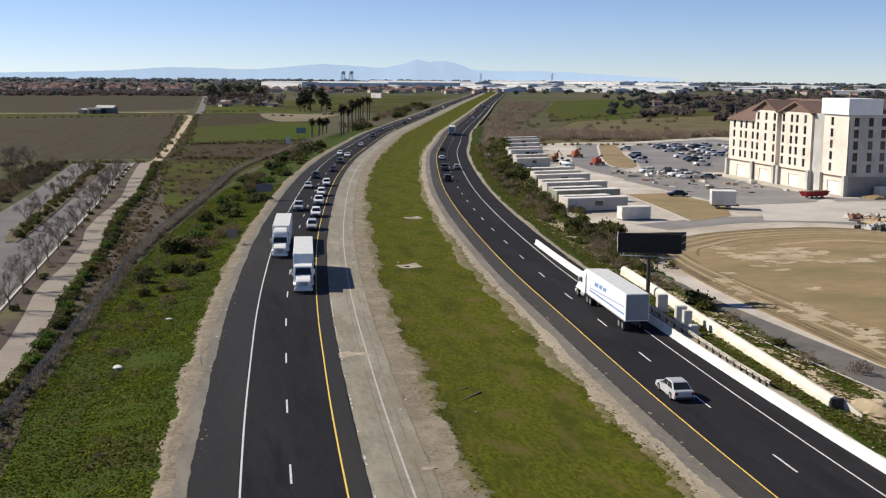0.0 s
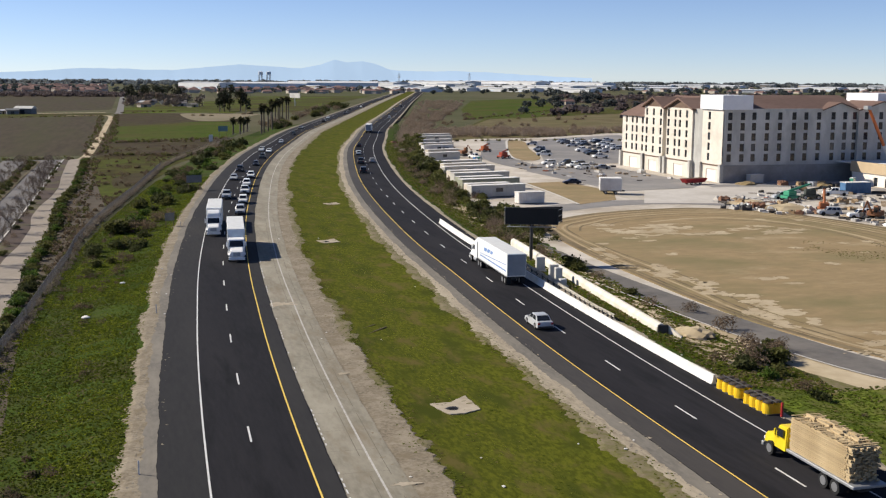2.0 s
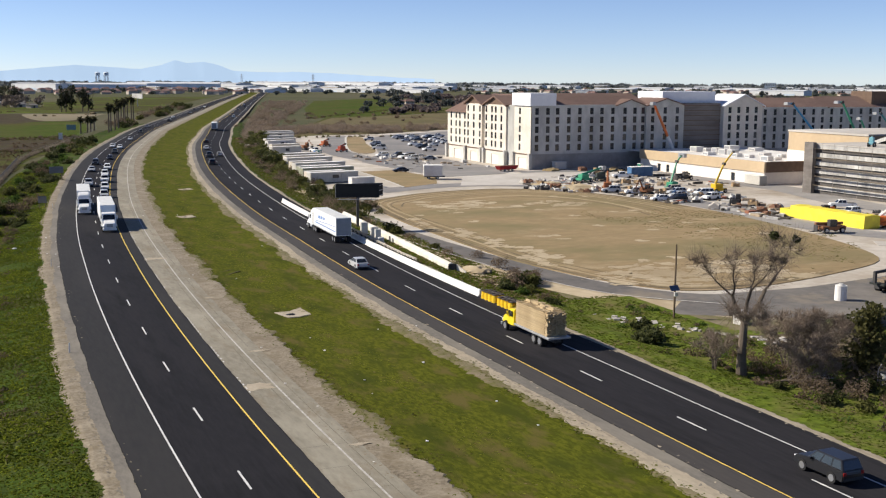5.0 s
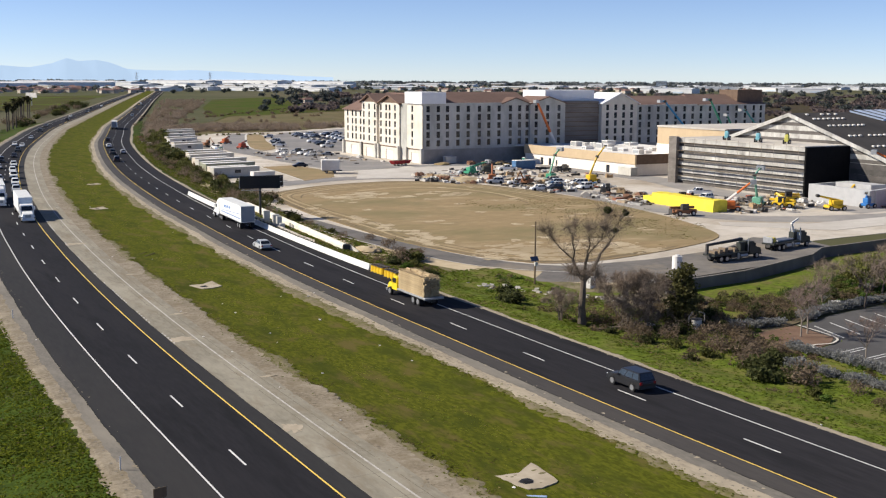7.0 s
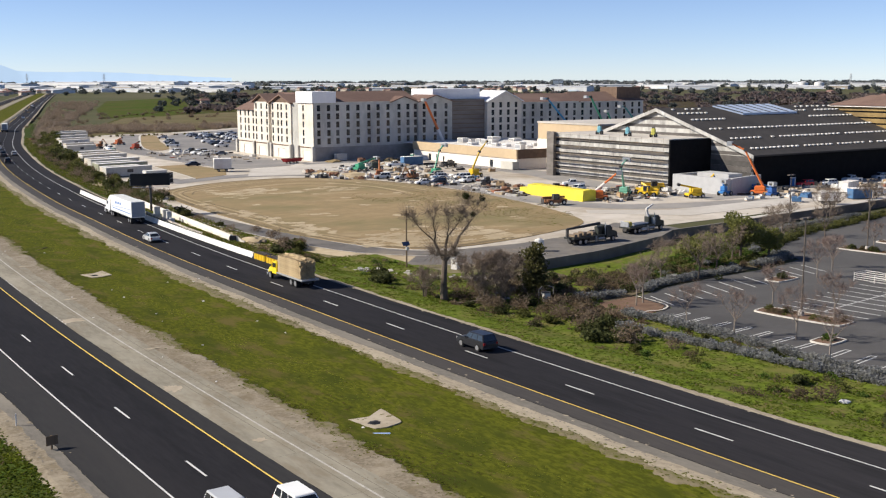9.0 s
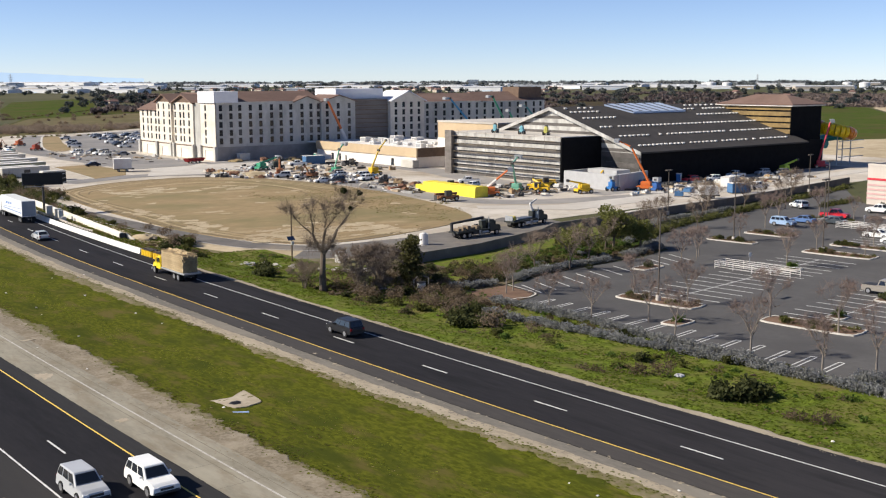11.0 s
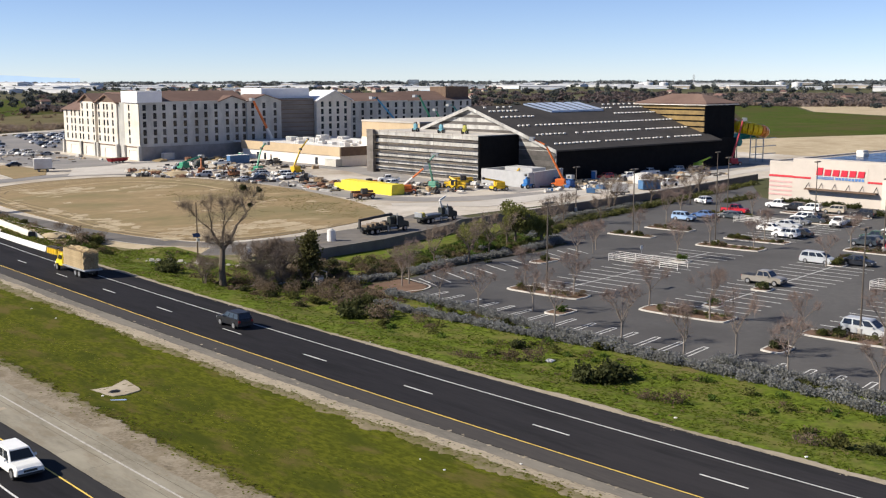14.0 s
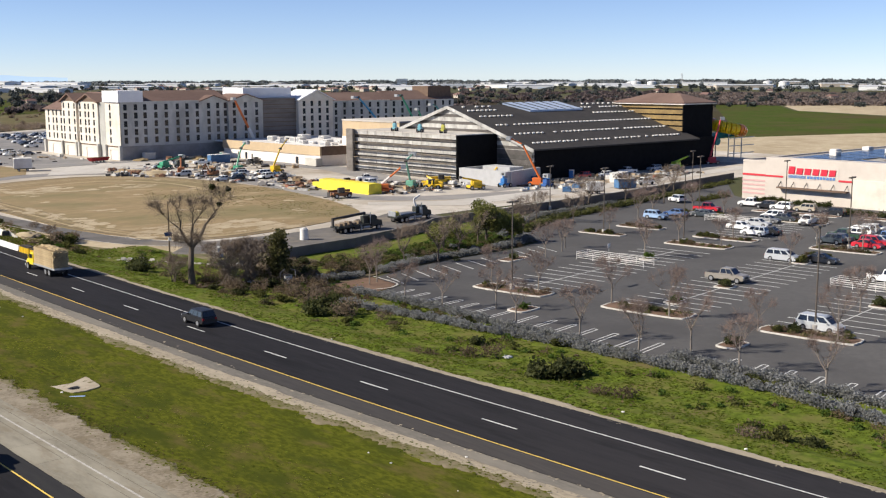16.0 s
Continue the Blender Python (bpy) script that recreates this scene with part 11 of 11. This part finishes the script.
def estate(name, count, az, dist, seed, label):
    """A far housing estate, roof by roof, too dense to count."""
    r = random.Random(seed)
    verts, faces, kinds = [], [], []
    for k in range(count):
        a = r.uniform(*az)
        x, y = polar(a, r.uniform(*dist))
        t, w, d, h, up = r.uniform(-20, 110), r.uniform(6, 9), r.uniform(4.5, 6), r.choice([3.0, 5.4]), r.uniform(2.2, 3.2)
        m = pose(x, y, G - 0.1, 0, 0, t)
        n = len(verts)
        for q in [(-w, -d, 0), (w, -d, 0), (w, d, 0), (-w, d, 0), (-w, -d, h), (w, -d, h), (w, d, h), (-w, d, h), (-w - 0.5, -d - 0.5, h), (w + 0.5, -d - 0.5, h), (w + 0.5, d + 0.5, h), (-w - 0.5, d + 0.5, h), (-w * 0.55, 0, h + up), (w * 0.55, 0, h + up)]:
            verts.append(tuple(m @ Vector(q)))
        for f, kind in (((0, 1, 5, 4), 0), ((1, 2, 6, 5), 0), ((2, 3, 7, 6), 0), ((3, 0, 4, 7), 0), ((8, 9, 13, 12), 1), ((10, 11, 12, 13), 1), ((9, 10, 13), 1), ((11, 8, 12), 1)):
            faces.append(tuple(n + i for i in f))
            kinds.append(kind)
    me = raw_mesh(name, verts, faces, FAR_TAN)
    me.materials.append(FAR_RED)
    me.polygons.foreach_set("material_index", kinds)
    tagged(new(name, me), label, "houses", kind="stuff")


estate("distant_estate", 520, (-15, -0.5), (1900, 3300), 61, "dense distant estate of tan houses with red-brown roofs")
estate("distant_estate", 150, (3, 15), (1900, 2700), 62, "distant row of houses with red-brown roofs")
estate("distant_estate", 60, (24, 46), (2100, 3000), 63, "scattered distant houses among trees")
for k in range(8):
    x, y = polar(rnd.uniform(24, 66), rnd.uniform(1250, 1900))
    house(x, y, rnd.uniform(0, 180), rnd.uniform(0.8, 1.0), "pale farmhouse among distant fields", "distant farmhouses")


def farm_shed(x, y, turn, w, d, h, m, roof, label):
    f = thing("farm_shed", label, "shed", "sheds of the farm", at=pose(x, y, G - 0.1, 0, 0, turn))
    part("wall", box(-w / 2, w / 2, -d / 2, d / 2, 0, h), m, f)
    part("roof", gable_roof(-w / 2, w / 2, -d / 2, d / 2, h + 0.05, h + d * 0.22, "x", thick=0.15), roof, f)
    part("door", box(-w * 0.2, w * 0.1, -d / 2 - 0.06, -d / 2, 0, h * 0.75), GLASS_DARK, f)


farm_shed(-55, 846, -22, 13, 8, 4.0, SIGN_BACK, BOX_GREY, "dark farm shed with a grey metal roof")
farm_shed(-63, 838, 10, 8, 6, 3.0, SIGN_BACK, SIGN_BACK, "low dark farm shed among bushes")
farm_shed(-71, 843, 60, 6, 4, 2.6, FAR_TAN, FAR_WHITE, "small pale farm shed beside the driveway")
for x, y, t in ((455, 1085, 20), (470, 1092, 0)):
    house(x, y, t, 0.75, "low farmhouse standing among fields", "distant farmhouses")
for k in range(14):
    farm_shed(rnd.uniform(24, 80), rnd.uniform(1010, 1250), rnd.uniform(0, 180), rnd.uniform(8, 14), rnd.uniform(5, 8), 2.6, FAR_TAN, rnd.choice([WIRE, BOX_GREY, TRIM_BROWN]), "low farm building under tall trees")
for k in range(7):
    house(-58 - (k % 3) * 22 + rnd.uniform(-3, 3), 250 + k * 21, rnd.uniform(-10, 10), 0.95, "house with grey-brown roof beside the street", "houses beside the street")


def far_woods(name, count, az, dist, height, wide, material, seed, label, leaves=26):
    """Many far trees as loose leaf clumps."""
    r = random.Random(seed)
    pts = []
    for _ in range(count):
        x, y = polar(r.uniform(*az), r.uniform(*dist))
        h, w = height * r.uniform(0.5, 1.25), wide * r.uniform(0.6, 1.3)
        leaves_n = int(leaves * 3.2)
        g = np.random.RandomState(r.randint(0, 10**6))
        d = g.normal(size=(leaves_n, 3))
        d /= np.linalg.norm(d, axis=1)[:, None]
        d *= g.uniform(0.45, 1.0, (leaves_n, 1))
        pts.append(np.stack([x + d[:, 0] * w, y + d[:, 1] * w, G + h * 0.55 + d[:, 2] * h * 0.5], 1))
    me = leaf_mesh(name, np.concatenate(pts), wide * 0.2, material, seed)
    tagged(new(name, me), label, "trees", kind="stuff")


far_woods("far_trees", 1300, (-15, 70), (4000, 4650), 13, 18, FAR_HAZE, 1, "line of trees on the horizon, greyed for haze", 22)
far_woods("far_trees", 420, (-13, 70), (3000, 4000), 10, 9, FAR_HAZE, 2, "trees among distant buildings, greyed for haze", 22)
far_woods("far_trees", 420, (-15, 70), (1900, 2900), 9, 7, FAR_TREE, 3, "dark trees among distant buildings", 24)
far_woods("far_trees", 200, (20, 70), (900, 1900), 7, 5, FAR_TREE, 4, "dark trees among distant fields", 30)
far_woods("far_trees", 420, (22, 56), (800, 1900), 4.5, 8, FAR_BROWN, 14, "bare brown trees and scrub among distant fields", 20)
far_woods("far_orchard", 1700, (56, 70), (1050, 1750), 3.0, 6.5, ORCHARD, 5, "brown dormant orchard beyond the green field", 12)
far_woods("far_orchard", 500, (-12, 2), (1560, 1760), 5, 6, FAR_BROWN, 6, "brown hedgerow before the distant estate", 14)
scrub("far_thicket", [(*polar(rnd.uniform(14, 24), rnd.uniform(560, 900)), rnd.uniform(1.2, 2.6)) for _ in range(70)], LEAF_BARE, 7, "brown thickets in the fields behind the site", 120, 1.6, 0.07)

for k, (x, y, h, w) in enumerate(((86, 882, 22, 4.5), (90, 888, 24, 4.5), (94, 884, 22, 4.5), (103, 890, 20, 4.5), (108, 896, 18, 4.5), (20, 1120, 24, 4.2), (20, 1180, 18, 6), (34, 1190, 19, 7), (44, 1215, 21, 7), (52, 1240, 18, 7), (60, 1250, 20, 7), (70, 1270, 20, 6), (78, 1280, 17, 6), (26, 1140, 14, 6), (450, 1070, 13, 7), (443, 1062, 12, 6), (505, 1130, 12, 7), (520, 1150, 15, 8), (486, 1110, 10, 6), (545, 1190, 11, 8))):
    leafy_tree(x, y, h, w, FAR_TREE if k > 13 else FARM_LEAF, "tall dark evergreen tree among farm fields", 460, 0.6, "tall farm trees", 200 + k, 0.5, 0.14)
for k in range(22):
    leafy_tree(rnd.uniform(14, 80), rnd.uniform(990, 1280), rnd.uniform(8, 14), rnd.uniform(5, 8), TWIG, "bare grey tree among farm houses", 300, 0.6, "farm trees", 300 + k, 0.3, 0.2)
for k, (az, d, h, w) in enumerate(((41.5, 1050, 15, 9), (43.0, 1080, 12, 8), (45.2, 1020, 13, 8), (49.5, 1060, 17, 10), (50.3, 1075, 12, 8), (33.5, 1300, 12, 8), (35.0, 1330, 11, 8), (38.4, 1250, 12, 8))):
    x, y = polar(az, d)
    leafy_tree(x, y, h, w, FAR_TREE, "dark farm tree beyond the hotel", 420, 0.65, "tall farm trees", 400 + k, 0.5, 0.15)


def palm(x, y, h, k):
    p = thing("palm_tree", "tall slender palm with a shaggy dark crown", "palm tree", "palms beside the highway", at=pose(x, y, G))
    part("trunk", rod((0, 0, -0.2), (0.2, 0, h), 0.42, 0.3, 8), BARK, p)
    part("skirt", rod((0.1, 0, h * 0.72), (0.2, 0, h * 0.97), 0.4, 0.85, 9), PALM_LEAF, p, "shaggy skirt of dead fronds")
    r = np.random.RandomState(k)
    v, f = [], []
    for i in range(46):
        a, e = r.uniform(0, 6.28), r.uniform(-0.9, 1.1)
        d = np.array((math.cos(a) * math.cos(e), math.sin(a) * math.cos(e), math.sin(e)))
        s = np.array((-math.sin(a), math.cos(a), 0)) * 0.5
        base, tip = np.array((0.2, 0, h)), np.array((0.2, 0, h - 0.5)) + d * r.uniform(1.8, 3.0)
        mid = (base + tip) / 2 + (0, 0, 0.25)
        n = len(v)
        v += [tuple(base - s * 0.2), tuple(base + s * 0.2), tuple(mid + s), tuple(tip), tuple(mid - s)]
        f.append((n, n + 1, n + 2, n + 3, n + 4))
    ob = new("crown", raw_mesh("crown", v, f, PALM_LEAF))
    ob.parent = p
    return p


for k, (x, y, h) in enumerate(((62, 525, 8), (66, 532, 8), (72, 556, 7), (76.5, 534, 15), (79, 545, 15), (83, 560, 13), (87, 575, 15), (91, 610, 16), (95, 622, 15), (99, 640, 16), (102, 655, 15), (107, 680, 16), (112, 697, 16), (69, 545, 7), (116, 715, 15))):
    palm(x, y, h * 0.86, k)
for k in range(40):
    y = rnd.uniform(560, 1000)
    x, yy = side(left_line, y, -rnd.uniform(13, 30))
    shrub(rnd.choice(["olive", "dark", "bare"]), x, yy, rnd.uniform(2, 4.5), label="tall roadside shrub beside the far highway")


def sign_far():
    b = thing("billboard", "white distant billboard on a post", "billboard", at=pose(171, 1050, G, 0, 0, -62))
    part("post", rod((0, 0, 0), (0, 0, 8), 0.4, 0.4, 8), STEEL, b)
    part("panel", box(-8.0, 8.0, -0.3, 0.3, 7.6, 12.2), ROOF_WHITE, b)


sign_far()
for az, d, h in ((7.0, 4300, 36), (7.4, 4300, 36)):
    x, y = polar(az, d)
    t = thing("water_tower", "dark distant water tower on legs", "water tower", "water towers on the skyline", at=pose(x, y, G))
    for k in range(6):
        a = k * 1.047
        part("leg", rod((9 * math.cos(a), 9 * math.sin(a), 0), (7 * math.cos(a), 7 * math.sin(a), h), 0.8, 0.8, 5), STEEL, t)
    part("bowl", rod((0, 0, h - 1), (0, 0, h + 10), 9, 9.5, 14), FAR_BLUE, t)
    part("cap", rod((0, 0, h + 10), (0, 0, h + 13), 9.5, 2, 14), FAR_BLUE, t)
for az, d, h in ((14.0, 3900, 44), (17.6, 3800, 44), (55.0, 3900, 38)):
    x, y = polar(az, d)
    t = thing("pylon", "slender distant lattice pylon", "pylon", "pylons on the skyline", at=pose(x, y, G))
    for k in range(4):
        a = k * 1.571 + 0.785
        part("leg", rod((5 * math.cos(a), 5 * math.sin(a), 0), (0.8 * math.cos(a), 0.8 * math.sin(a), h), 0.5, 0.35, 4), STEEL, t)
    for z in (0.62, 0.75, 0.88):
        part("arm", box(-7, 7, -0.3, 0.3, h * z, h * z + 0.7), STEEL, t)


def mountains():
    """Two overlapping blue ridges far beyond the valley."""
    for name, ridge, dist, seed in (("backdrop", [(-16, 2), (-9.8, 8), (-6.4, 15), (-4, 24), (-1.5, 42), (0.5, 38), (2.6, 33), (4.4, 50), (6, 64), (7.1, 58), (9.1, 47), (10.1, 66), (10.8, 92), (11.4, 76), (12.2, 85), (12.9, 70), (13.6, 42), (14.9, 35), (17.5, 36), (20, 24), (22, 12), (24, 4)], 4840, 1),):
        az = np.arange(-16, 24.01, 0.12)
        top = np.interp(az, [a for a, _ in ridge], [h for _, h in ridge])
        v, f = [], []
        for i, (a, h) in enumerate(zip(az, top)):
            h = h + 3.5 * noise.noise((a * 1.1, seed, 0)) + 1.6 * noise.noise((a * 4.3, seed, 4))
            for dd, hh in ((0, -8), (30, h * 0.5 + 3 * noise.noise((a * 2.0, 7, 0))), (60, max(h, 2) * 0.85 + 25)):
                x, y = polar(a, dist - 60 + dd, 0, 0)
                v.append((x, y, G + hh))
            if i:
                n = 3 * i
                f += [(n - 3, n, n + 1, n - 2), (n - 2, n + 1, n + 2, n - 1)]
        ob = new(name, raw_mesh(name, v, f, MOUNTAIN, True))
        tagged(ob, "mountain range beyond the valley, glowing pale blue for haze", "mountains", kind="structure")


mountains()

rows = []
for (x0, y0), (x1, y1), n in (((1, 474), (58, 470), 40), ((7, 480), (8, 820), 90), ((4, 400), (5, 540), 40), ((8, 394), (36, 388), 40), ((8, 470), (56, 496), 50), ((-1, 396), (-1, 790), 90), ((10, 856), (56, 896), 24), ((-2, 376), (-26, 378), 16), ((-110, 748), (0, 792), 40), ((232, 695), (410, 940), 70), ((142, 455), (250, 442), 40)):
    for k in range(n):
        f = (k + rnd.uniform(-0.5, 0.5)) / n
        rows.append((x0 + (x1 - x0) * f + rnd.uniform(-2, 2), y0 + (y1 - y0) * f + rnd.uniform(-2.5, 2.5), rnd.uniform(0.5, 1.4)))
fence_x, fence_y = [p[0] for p in FENCE_LINE], [p[1] for p in FENCE_LINE]
overgrown = [(float(np.interp(y, fence_y, fence_x)) + rnd.uniform(-0.3, 0.3), y, rnd.uniform(0.7, 1.15)) for y in (190 + k * 0.9 for k in range(300))]
scrub("dry_weeds", overgrown, BLEACHED, 53, "bleached dead weeds grown through the fence", 90, 0.5, 0.035)
for x, y, q in ((66, 790, 2.0), (60, 795, 1.5), (72, 786, 1.6), (103, 822, 2.4), (98, 818, 1.6)):
    bm = bmesh.new()
    bmesh.ops.create_icosphere(bm, subdivisions=2, radius=q)
    for v in bm.verts:
        v.co *= 1 + 0.35 * noise.noise(v.co * 0.8 + Vector((x, y, 0)))
        v.co.z = max(v.co.z * 0.7, -0.1)
    tagged(part("earth_mound", bm, RUT), "heap of dug brown earth on the bare ground", "mound", "earth heaps").location = (x, y, G)
scrub("hedgerow", rows[::2], LEAF_BARE, 51, "brown weeds and scrub along the field edges", 70, 0.8, 0.06)
thicket("hedgerow", rows[1::2], LEAF_OLIVE, 52, "green weeds and scrub along the field edges", 40, 0.3, 0.5)
